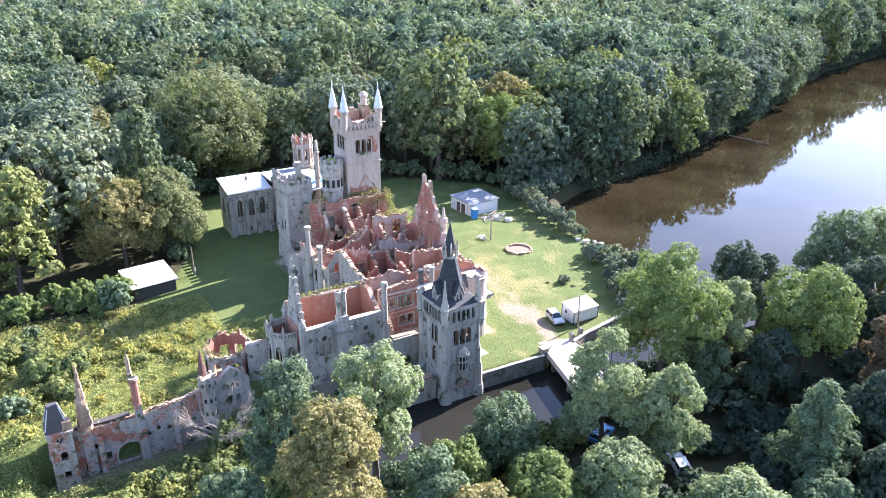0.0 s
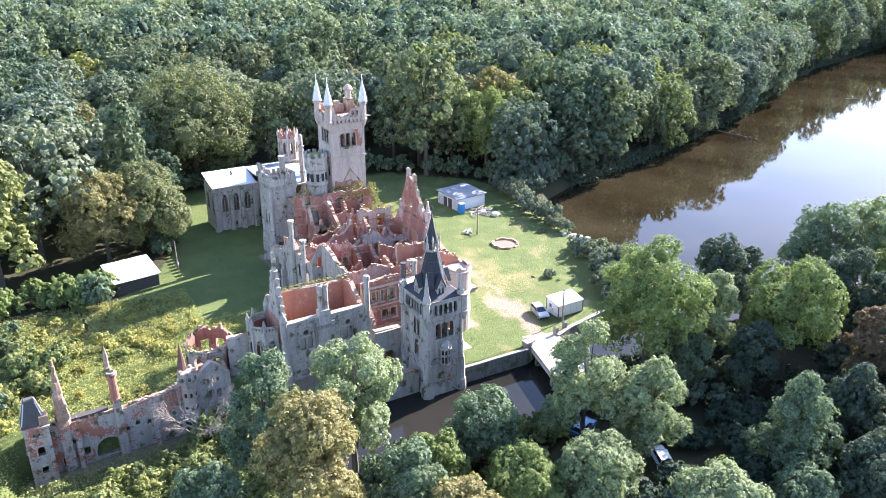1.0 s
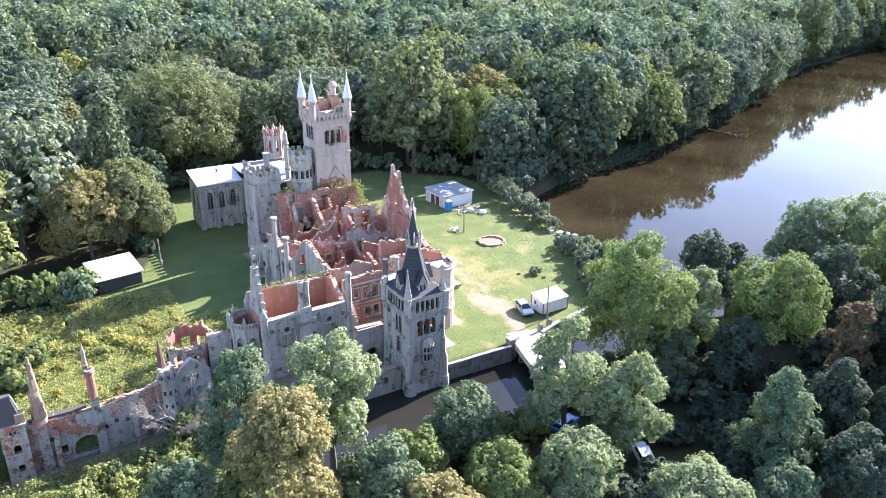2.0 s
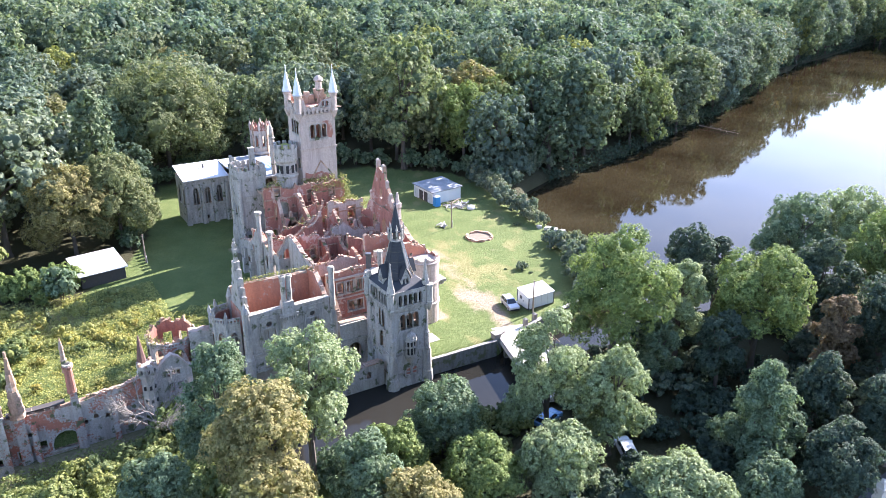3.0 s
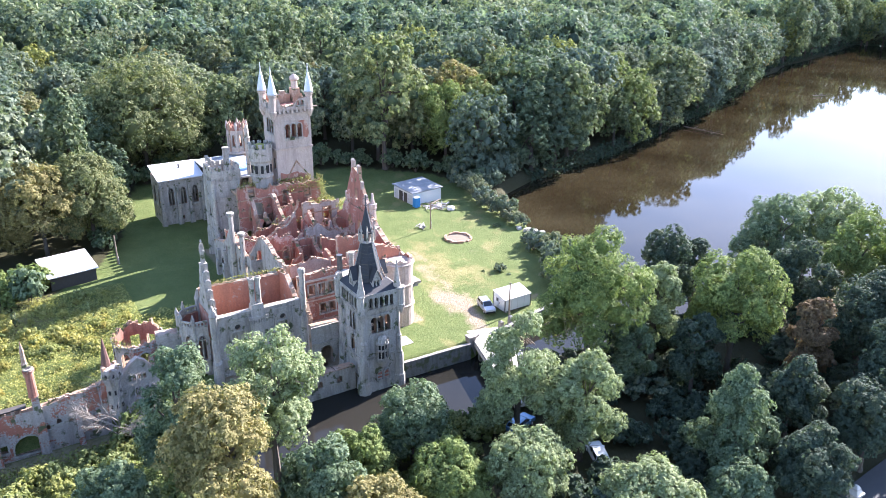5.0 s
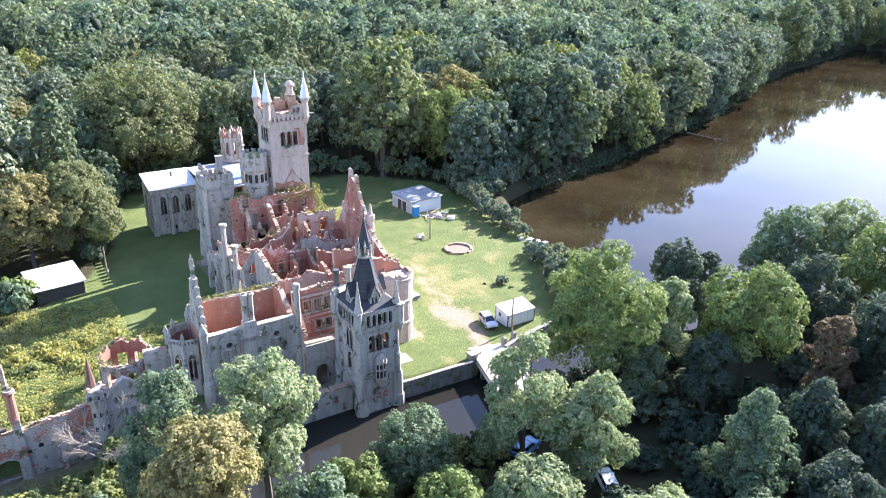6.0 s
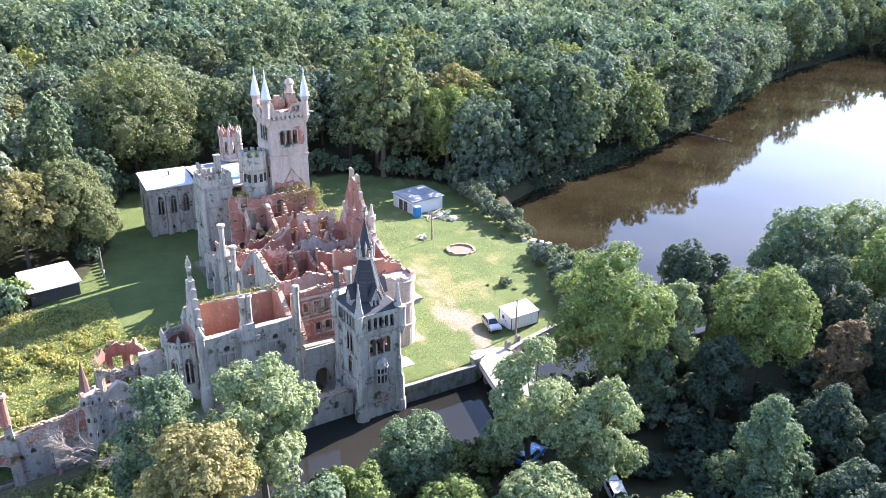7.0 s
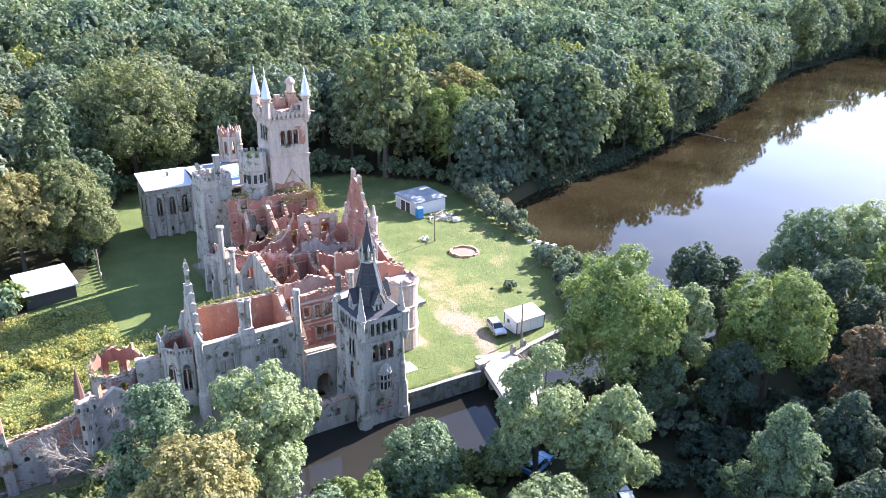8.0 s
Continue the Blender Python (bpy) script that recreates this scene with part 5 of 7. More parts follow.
for k in range(5):
    part("roof_batten", Build().box(4.7 + 0.9 * k, 4.82 + 0.9 * k, 61.4, 68.3, 13.28, 13.36), M_ZINC, T)
merlons(T, (1.8, 73.8), (1.8, 58.0), 12.6, 0.8, 0.7, 0.9, 0.5)

# ---- the chapel ----
T = thing("chapel", "grey buttressed chapel with tall lancet windows under a white sheet roof", "chapel")
CX0, CX1, CY0, CY1 = -7.7, 4.6, 74.2, 81.0
wall(T, (CX0, CY0), (CX1, CY0), -0.5, 9.3, 0.8, [(2.2, 1.1, 4.0, 3.6, "p", 1), (4.6, 1.1, 4.0, 3.6, "p", 1), (7.0, 1.1, 4.0, 3.6, "p", 1), (4.0, 0.8, 0.8, 0.7, "s"), (9.6, 0.8, 1.6, 2.2, "p"), (9.8, 0.6, 5.4, 1.6, "p")], GREY)
wall(T, (CX0, CY1), (CX0, CY0), -0.5, 9.3, 0.8, [(2.6, 1.1, 4.0, 3.6, "p", 1), (6.0, 1.1, 4.0, 3.6, "p", 1)], GREY)
wall(T, (CX1, CY0), (CX1, CY1), -0.5, 9.3, 0.8, [], GREY)
wall(T, (CX1, CY1), (CX0, CY1), -0.5, 9.3, 0.8, [], GREY)
for x in (CX0 + 0.2, CX0 + 3.4, CX0 + 5.8, CX0 + 8.4, CX0 + 11.0):
    part("buttress", Build().box(x - 0.35, x + 0.35, CY0 - 0.75, CY0 + 0.1, -0.5, 3.0, batter=0.15).box(x - 0.28, x + 0.28, CY0 - 0.5, CY0 + 0.1, 3.0, 8.2), M_STONE, T)
b = Build()
z0 = 9.45
b.add([(CX0 - 0.25, CY0 - 0.6, z0), (CX1 - 3.2, CY0 - 0.6, z0), (CX1 - 3.2, CY1 + 0.4, z0 + 1.5), (CX0 - 0.25, CY1 + 0.4, z0 + 1.5), (CX0 - 0.25, CY0 - 0.6, z0 - 0.15), (CX1 - 3.2, CY0 - 0.6, z0 - 0.15), (CX1 - 3.2, CY1 + 0.4, z0 + 1.35), (CX0 - 0.25, CY1 + 0.4, z0 + 1.35)], [(0, 1, 2, 3), (7, 6, 5, 4), (0, 4, 5, 1), (1, 5, 6, 2), (2, 6, 7, 3), (3, 7, 4, 0)])
part("roof", b, M_SHEET, T, "bright white corrugated sheet roof")
part("side_roof", Build().box(CX1 - 3.1, CX1 + 6.5, CY0 - 0.3, CY1 + 0.4, 10.6, 10.85), M_ZINC, T, "pale grey-blue flat metal roof")
part("string_course", Build().box(CX0 - 0.12, CX1, CY0 - 0.14, CY0, 3.2, 3.4).box(CX0 - 0.12, CX1, CY0 - 0.14, CY0, 8.8, 9.1), M_STONE, T)
part("vent_pipe", Build().turned(-2.4, 78.6, [(0.2, 10.0), (0.2, 11.0), (0.3, 11.05), (0.05, 11.3)], 8), M_METAL, T)
merlons(T, (CX1 - 3.0, CY0 - 0.2), (CX1 + 4.0, CY0 - 0.2), 10.85, 0.5, 0.5, 0.7, 0.35)

# ---- octagonal ruin ----
T = thing("octagon_ruin", "roofless octagonal pavilion ruin with a balustrade frieze and bare brick inside", "ruin")
c, R_ = (-24.1, 19.9), 3.5
v8 = [(c[0] + R_ * math.cos(math.pi / 8 + k * math.pi / 4), c[1] + R_ * math.sin(math.pi / 8 + k * math.pi / 4)) for k in range(8)]
for k in range(8):
    a, d = v8[k], v8[(k + 1) % 8]
    n = math.hypot(a[0] - d[0], a[1] - d[1])
    mid = (a[1] + d[1]) / 2
    back_ = mid > c[1] + 0.5
    tops = [(0, 4.4), (n * 0.4, 5.3 if back_ else 4.4), (n, 4.4)]
    w = wall(T, a, d, -3.0, tops, 0.55, [(n / 2, 1.3, 0.6, 2.6, "s" if back_ else "r", 0)], (M_WALLMIX, M_RED, M_CORE), 0.7)
    put, n = along(a, d)
    part("frieze", Build().slab([(0, 3.6), (n, 3.6), (n, 4.2), (0, 4.2)], [opening(n * (i + 0.5) / 6, n / 6 * 0.5, 3.7, 0.35, "r") for i in range(6)], put, -0.14, 0.03, 0, 0, 0), M_STONE, w)
part("floor", Build().turned(*c, [(3.1, -0.2), (3.1, 0.1)], 8), M_CORE, T)

# ---- gabled lodge and its spired turret ----
T = thing("gabled_lodge", "grey gabled lodge front with small arched windows", "building")
put, n = along((-28.0, 14.0), (-23.2, 14.0))
gb = [(0, -3.4), (4.8, -3.4), (4.8, 1.7), (4.3, 2.0), (3.3, 3.3), (2.4, 3.95), (1.6, 3.4), (0.6, 2.2), (0, 1.9)]
ops = [opening(1.75, 0.38, 1.0, 0.8, "r"), opening(2.4, 0.38, 1.1, 0.85, "r"), opening(3.05, 0.38, 1.0, 0.8, "r"), opening(2.0, 0.75, -1.6, 1.5, "r"), opening(3.1, 0.75, -1.6, 1.5, "r")]
w = part("wall", Build().slab(gb, ops, put, 0, 0.6, 0, 1, 2), GREY, T)
for lp in ops:
    part("window", Build().slab(grown(lp, 0.1), [lp], put, -0.06, 0.12, 0, 0, 0), M_STONE, w)
wall(T, (-23.2, 14.0), (-23.2, 17.0), -3.4, [(0, 1.8), (3, 2.6)], 0.5, [(1.5, 0.8, -1.0, 1.6, "r")], GREY, 0.2)
wall(T, (-28.0, 17.4), (-28.0, 14.0), -3.4, 2.0, 0.5, [], GREY, 0.2)
# floor coloured near black for the shade within the lodge
part("floor", Build().box(-27.6, -23.6, 14.5, 17.0, -0.6, -0.4), M_DARKVOID, T)
part("coping", Build().slab([(0, 1.9), (0.6, 2.2), (1.6, 3.4), (2.4, 3.95), (3.3, 3.3), (4.3, 2.0), (4.8, 1.7), (4.85, 1.9), (4.35, 2.2), (3.4, 3.5), (2.4, 4.2), (1.5, 3.6), (0.5, 2.4), (-0.05, 2.1)], [], put, -0.1, 0.7, 0, 0, 0), M_PALE, T)
T = thing("spired_turret", "octagonal grey turret with a broken brick parapet and slate-red spirelet", "tower")
part("wall", Build().turned(-28.9, 13.6, [(1.05, -3.4), (0.95, 1.6), (1.2, 2.2), (1.25, 2.4), (1.25, 3.9), (1.15, 4.0)], 8, math.pi / 8), M_GREY, T)
part("parapet", Build().turned(-28.9, 13.6, [(1.3, 2.6), (1.35, 2.75), (1.35, 2.9), (1.25, 3.0)], 8, math.pi / 8), M_STONE, T)
for k in range(7):
    a = 2 * math.pi * k / 7
    part("broken_merlon", Build().box(-0.22, 0.22, -0.16, 0.16, 3.9, 4.1 + 0.5 * ((k * 37) % 5) / 5, place=Matrix.Translation((-28.9 + 1.0 * math.cos(a), 13.6 + 1.0 * math.sin(a), 0)) @ Matrix.Rotation(a, 4, "Z")), M_CORE, T)
for z in (-1.6, 0.4, 2.9):
    for a in (math.pi * 1.5, math.pi * 1.25, math.pi * 1.75):
        # slits are surface plates coloured as shaded openings
        part("slit_window", Build().box(-0.14, 0.14, -0.05, 0.1, z, z + 0.55, place=Matrix.Translation((-28.9 + (0.98 if z < 2 else 1.16) * math.cos(a), 13.6 + (0.98 if z < 2 else 1.16) * math.sin(a), 0)) @ Matrix.Rotation(a + math.pi / 2, 4, "Z")), M_DARKVOID, T)
part("spirelet", Build().turned(-29.3, 14.3, [(0.62, 3.8), (0.55, 4.6), (0.12, 7.5), (0.03, 7.9)], 8), plain("rusty_slate", (0.16, 0.085, 0.065), 0.85, 0, 0.35, 2.0, 0.4), T, "leaning brick-red spirelet")

# ---- long garden wall ----
T = thing("garden_wall", "long half-plastered brick garden wall with an arched gate and tall pinnacles", "wall")
wall(T, (-46.0, 14.0), (-29.8, 14.0), -6.6, [(0, 1.1), (4, 0.9), (7.4, 0.8), (9, 0.9), (12, 1.4), (16.2, 2.0)], 0.9, [(6.4, 3.2, -5.2, 2.5, "r"), (10.2, 0.55, -2.1, 0.6, "r"), (2.6, 0.7, -2.2, 0.5, "s"), (3.6, 1.0, -4.3, 1.0, "s"), (1.3, 0.9, -5.2, 1.2, "s"), (8.9, 0.5, -2.6, 0.6, "r"), (11.6, 0.5, -2.4, 0.55, "r"), (14.4, 0.6, -3.9, 0.7, "r"), (13.0, 0.55, -1.8, 0.6, "r")], (M_WALLMIX, M_RED, M_CORE), 0.35)
part("back_ledge", Build().box(-46.0, -30.0, 14.9, 15.6, -1.0, 0.3), M_CORE, T)
part("shelf_roof", Build().box(-45.6, -39.0, 14.2, 15.2, 1.0, 1.15), M_DARKW, T, "strip of dark rotten roofing")
pi_ = part("pier", Build().box(-38.35, -37.35, 13.6, 14.9, -6.6, 0.6, batter=0.12).box(-38.25, -37.5, 13.7, 14.8, 0.6, 2.5, batter=0.08), M_WALLMIX, T, "square plastered pier")
part("brick_shaft", Build().turned(-37.95, 14.2, [(0.6, 2.4), (0.55, 2.7), (0.48, 5.7), (0.68, 5.85), (0.7, 6.15)], 12), M_RED, pi_, "round red brick shaft")
part("cap_ring", Build().turned(-37.95, 14.2, [(0.55, 6.1), (0.62, 6.2), (0.62, 6.35)], 12), M_STONE, pi_, "pale stone ring with a hollow middle")
# dark disc painted as the shade of a hollow
part("ring_hollow", Build().turned(-37.95, 14.2, [(0.36, 6.3), (0.36, 6.37)], 10), M_DARKVOID, pi_)
part("spirelet", Build().turned(-38.2, 14.75, [(0.4, 5.0), (0.36, 6.6), (0.42, 6.75), (0.3, 6.9), (0.24, 8.2), (0.3, 8.3), (0.05, 9.7), (0.02, 9.9)], 6), M_CORE, pi_, "thin crumbling brick spirelet")
pi_ = part("pier", Build().box(-44.9, -43.8, 13.6, 14.9, -6.6, 0.9, batter=0.12), M_WALLMIX, T, "square brick pier")
b = Build()
for k in range(12):
    z, q = 0.8 + 0.75 * k, 1.0 - 0.075 * k
    b.turned(-44.3 + rng.uniform(-0.07, 0.07), 14.25 + rng.uniform(-0.07, 0.07), [(q, z), (q * 0.97, z + 0.45), (q * 0.86, z + 0.78)], 7, rng.uniform(0, 1))
part("spirelet", b, M_CORE, pi_, "tall eroded brown brick spire stump")
for x in (-33.6, -43.0):
    part("low_buttress", Build().box(x - 0.3, x + 0.3, 13.3, 14.0, -6.6, -0.6, batter=0.1), M_WALLMIX, T)

# ---- corner pavilion of the garden wall ----
T = thing("corner_pavilion", "small brick pavilion with a torn dark mansard roof", "building")
PX0, PX1, PY0, PY1 = -48.8, -46.0, 12.4, 15.2
PM = (M_WALLMIX, M_RED, M_CORE)
wall(T, (PX0, PY0), (PX1, PY0), -6.6, 2.3, 0.5, [(1.5, 0.8, -1.6, 1.2, "r", 0), (1.1, 0.28, 1.2, 0.35, "s"), (1.6, 0.28, 1.2, 0.35, "s"), (1.5, 0.7, -4.2, 0.9, "s")], PM, 0.2)
wall(T, (PX0, PY1), (PX0, PY0), -6.6, 2.3, 0.5, [(1.4, 0.8, -1.4, 1.2, "r", 0)], PM, 0.2)
wall(T, (PX1, PY0), (PX1, PY1), -6.6, 2.3, 0.5, [], PM, 0.2)
wall(T, (PX1, PY1), (PX0, PY1), -6.6, 2.3, 0.5, [], PM, 0.2)
b = Build()
cx, cy = (PX0 + PX1) / 2, (PY0 + PY1) / 2 + 0.3
b.turned(cx - 0.15, cy, [(1.95, 2.3), (1.75, 2.7), (0.85, 5.3), (0.75, 5.5)], 4, math.pi / 4)
part("roof", b, plain("brown_slate", (0.085, 0.075, 0.07), 0.8, 0, 0.5, 1.5, 0.4), T, "dark mansard roof with holes")
for k in range(4):
    a = math.pi / 4 + k * math.pi / 2
    part("hip_flashing", Build().beam((cx - 0.15 + 1.77 * math.cos(a), cy + 1.77 * math.sin(a), 2.7), (cx - 0.15 + 0.86 * math.cos(a), cy + 0.86 * math.sin(a), 5.3), 0.06), M_ZINC, T)
part("eaves", Build().box(PX0 - 0.15, PX1 + 0.15, PY0 - 0.15, PY1 + 0.15, 2.05, 2.3), M_WALLMIX, T)
part("dormer", Build().box(PX1 - 0.9, PX1 + 0.1, PY0 + 0.2, PY0 + 1.3, 2.3, 3.5, batter=0.05), M_CORE, T, "crumbled brick dormer on the eaves")


# ---- moat walls and bridge ----
def bank_wall(name, pts, z0, z1, th, label, slab=1.6):
    t = thing(name, label, "wall")
    for p0, p1 in zip(pts, pts[1:]):
        put, n = along(p0, p1)
        part("wall", Build().slab([(0.004, z0), (n - 0.004, z0), (n - 0.004, z1), (0.004, z1)], [], put, 0, th, 0, 0, 0), M_GREYSTONE, t)
        k = max(1, int(n / slab))
        for i in range(k):
            u0, u1 = n * i / k + 0.03, n * (i + 1) / k - 0.03
            zz = z1 + rng.uniform(0.0, 0.06)
            part("coping_slab", Build().slab([(u0, zz), (u1, zz), (u1, zz + 0.14), (u0, zz + 0.14)], [], put, -0.06, th + 0.03, 0, 0, 0), M_COPE, t)
    return t


M_GREYSTONE = plaster("damp_masonry", (0.19, 0.18, 0.155), (0.085, 0.08, 0.065), None, 0, 0.3)
M_COPE = plain("weathered_coping", (0.27, 0.25, 0.22), 0.9, 0, 0.3, 1.2, 0.3)
M_ASPH = plain("worn_asphalt", (0.085, 0.083, 0.08), 0.9, 0, 0.2, 1.0, 0.3)
M_DECK = plain("pale_concrete", (0.56, 0.51, 0.43), 0.85, 0, 0.15, 0.7, 0.3)
w = bank_wall("moat_wall", [(5.95, 0.6), (17.6, 0.25)], -3.6, 0.12, 0.45, "dark stone moat wall with pale coping slabs")
part("pier", Build().box(17.6, 18.7, 0.7, 1.8, -3.6, 0.8).box(17.5, 18.8, 0.6, 1.9, 0.8, 1.0), M_COPE, w, "square stone end pier")
bank_wall("moat_wall_end", [(18.7, 1.4), (20.2, 1.9)], -3.6, 0.3, 0.6, "short dark stone wall beside the bridge")
bank_wall("moat_wall_far", [(24.2, 1.3), (27.5, 2.4), (36.5, 4.2), (46, 6.2)], -3.6, 0.12, 0.6, "low crumbling stone bank wall", 1.2)
T = thing("bridge", "pale concrete bridge deck over the moat", "bridge")
put, n = along((24.5, 1.7), (19.6, -15.0))
part("deck", Build().slab([(-1.0, -0.55), (n + 2, -0.55), (n + 2, 0.06), (-1.0, 0.06)], [], put, 0, -5.6, 0, 0, 0), M_DECK, T)
for d, a, b in ((0.0, 1.6, n), (-5.35, 2.2, n)):
    part("kerb", Build().slab([(a, 0.05), (b, 0.05), (b, 0.32), (a, 0.32)], [], put, d, d - 0.24, 0, 0, 0), M_COPE, T)
for u in (3.5, 9.5, 15.0):
    part("pier", Build().slab([(u, -5.2), (u + 0.8, -5.2), (u + 0.8, -0.5), (u, -0.5)], [], put, -0.4, -5.2, 0, 0, 0), M_GREYSTONE, T)
for x, y in ((24.3, 2.2), (26.6, 2.9)):
    t = thing("gate_post", "short weathered stone gate post", "post", at=(x, y, 0))
    part("shaft", Build().box(-0.28, 0.28, -0.28, 0.28, -0.2, 1.1, batter=0.04), M_COPE, t)
    part("cap", Build().turned(0, 0, [(0.46, 1.1), (0.46, 1.2), (0.1, 1.4)], 4, math.pi / 4), M_COPE, t)
T = thing("concrete_pad", "pale concrete pad on the grass beside the tower", "slab")
part("slab", Build().box(7.6, 10.8, 5.2, 7.6, -0.2, 0.12, batter=0.05), M_DECK, T)
T = thing("timber_sluice", "old timber sluice rails beside the bridge", "sluice")
for k in range(5):
    part("rail", Build().beam((24.4 + 0.35 * k, 1.0 - 0.5 * k, 0.4), (25.6 + 0.35 * k, -1.2 - 0.4 * k, -1.2), 0.09), M_WOOD, T)

# ---- site container ----
T = thing("site_container", "white site container with a door at its end, on the grass", "container", at=(27.95, 6.15, 0))
T.rotation_euler = (0, 0, radians(1.0))
CL, CW, CF, CB = 5.1, 3.0, 2.15, 2.75
part("body", Build().add([(0, 0, 0.18), (CL, 0, 0.18), (CL, CW, 0.18), (0, CW, 0.18), (0, 0, CF), (CL, 0, CF), (CL, CW, CB), (0, CW, CB)], [(3, 2, 1, 0), (4, 5, 6, 7), (0, 1, 5, 4), (1, 2, 6, 5), (2, 3, 7, 6), (3, 0, 4, 7)]), M_WHITE, T)
part("roof", Build().add([(x, y, z + d) for d in (0, 0.1) for x, y, z in ((-0.1, -0.1, CF), (CL + 0.1, -0.1, CF), (CL + 0.1, CW + 0.1, CB + 0.02), (-0.1, CW + 0.1, CB + 0.02))], [(3, 2, 1, 0), (4, 5, 6, 7), (0, 1, 5, 4), (1, 2, 6, 5), (2, 3, 7, 6), (3, 0, 4, 7)]), M_SHEET, T)
for x in (0, CL):
    for y, z in ((0, CF), (CW, CB)):
        part("corner_post", Build().box(x - 0.06, x + 0.06, y - 0.06, y + 0.06, 0.1, z), M_METAL, T)
part("floor_frame", Build().box(-0.03, CL + 0.03, -0.03, CW + 0.03, 0.1, 0.2), M_METAL, T)
for k in range(1, 4):
    part("panel_joint", Build().box(1.27 * k - 0.02, 1.27 * k + 0.02, -0.012, 0.0, 0.2, CF), M_CONC, T)
dr = part("door", Build().box(-0.05, -0.004, 0.5, 1.5, 0.2, 2.0), M_WHITE, T)
part("handle", Build().box(-0.1, -0.05, 1.3, 1.38, 1.1, 1.35), M_METAL, dr)
part("sign", Build().box(-0.02, -0.003, 1.75, 2.3, 1.3, 1.9), M_METAL, T, "dark notice plate")
for x in (0.4, 2.5, 4.7):
    for y in (0.3, 2.6):
        part("block", Build().box(x - 0.2, x + 0.2, y - 0.2, y + 0.2, -0.15, 0.1), M_CONC, T)


# ---- cars ----
def car(name, label, x, y, z, turn, paint):
    t = thing(name, label, "car", at=(x, y, z))
    t.rotation_euler = (0, 0, radians(turn))
    side = [(-2.05, 0.35), (2.0, 0.35), (2.1, 0.55), (2.05, 0.82), (1.75, 0.95), (0.95, 1.02), (-1.95, 1.02), (-2.1, 0.9)]
    put = lambda u, zz, d: (u, d - 0.85, zz)
    part("body", Build().slab(side, [], put, 0, 1.7, 0, 0, 0), paint, t)
    cab = Build()
    lo = [(-1.95, -0.82), (0.98, -0.82), (0.98, 0.82), (-1.95, 0.82)]
    hi = [(-1.7, -0.66), (0.2, -0.66), (0.2, 0.66), (-1.7, 0.66)]
    cab.add([(a, b, 1.02) for a, b in lo] + [(a, b, 1.48) for a, b in hi], [(0, 1, 5, 4), (1, 2, 6, 5), (2, 3, 7, 6), (3, 0, 4, 7), (4, 5, 6, 7)])
    part("window", cab, M_GLASS, t, "dark window band")
    part("roof", Build().box(-1.72, 0.2, -0.67, 0.67, 1.47, 1.52, batter=0.02), paint, t)
    for u0, u1 in (((0.98, -0.8), (0.2, -0.65)), ((0.98, 0.8), (0.2, 0.65)), ((-0.5, -0.83), (-0.5, -0.66)), ((-0.5, 0.83), (-0.5, 0.66)), ((-1.95, -0.8), (-1.7, -0.65)), ((-1.95, 0.8), (-1.7, 0.65))):
        part("pillar", Build().beam((*u0, 1.0), (*u1, 1.49), 0.045), paint, t)
    for u in (-1.3, 1.3):
        for s in (-1, 1):
            wh = part("wheel", Build().beam((u, s * 0.68, 0.31), (u, s * 0.88, 0.31), 0.31, n=14), M_TYRE, t)
            part("rim", Build().beam((u, s * 0.86, 0.31), (u, s * 0.895, 0.31), 0.19, n=10), M_ZINC, wh)
    for s in (-1, 1):
        part("headlight", Build().box(1.95, 2.09, s * 0.6 - 0.2, s * 0.6 + 0.2, 0.66, 0.82), M_LIGHT, t)
        part("mirror", Build().box(0.55, 0.75, s * 0.93 - 0.1, s * 0.93 + 0.1, 0.98, 1.12), paint, t)
    part("bumper", Build().box(2.02, 2.16, -0.75, 0.75, 0.32, 0.55), M_TYRE, t)
    return t


car("car", "silver hatchback parked on worn sandy ground", 26.2, 8.8, 0.02, -104, M_CARS)
car("car", "white car parked under trees on the drive", 16.0, -28.2, base_z(16.0, -28.2), 65, M_CARW)
car("car", "blue car half hidden under a tree", 12.2, -18.6, base_z(12.2, -18.6), 20, M_CARB)


# ---- poles ----
def pole(x, y, h, label):
    t = thing("utility_pole", label, "pole", at=(x, y, 0))
    part("shaft", Build().turned(0, 0, [(0.15, -0.4), (0.14, 1), (0.10, h)], 8), M_WOOD, t)
    part("stub", Build().turned(0.14, 0.05, [(0.13, -0.3), (0.12, 1.4)], 6), M_CONC, t)
    part("insulator", Build().beam((-0.25, 0, h - 0.15), (0.25, 0, h - 0.15), 0.04), M_METAL, t)
    return t


pole(28.18, 5.36, 5.5, "weathered wooden pole beside the white container")
pole(37.84, 44.94, 5.7, "weathered wooden pole on the lawn")
pole(-19.7, 58.0, 5.6, "thin wooden pole near the barn")

# ---- shed with its doors, and the blue cabin ----
T = thing("long_shed", "low white shed with a weathered grey roof and row of doors", "shed", at=(42.0, 59.2, 0))
T.rotation_euler = (0, 0, radians(4))
part("wall", Build().box(0, 7.6, 0, 7.6, -0.2, 2.6), M_WHITE, T)
part("roof", Build().add([(-0.3, -0.3, 2.62), (7.9, -0.3, 2.85), (7.9, 7.9, 3.15), (-0.3, 7.9, 2.92), (-0.3, -0.3, 2.8), (7.9, -0.3, 3.03), (7.9, 7.9, 3.33), (-0.3, 7.9, 3.1)], [(3, 2, 1, 0), (4, 5, 6, 7), (0, 1, 5, 4), (1, 2, 6, 5), (2, 3, 7, 6), (3, 0, 4, 7)]), M_FELT, T)
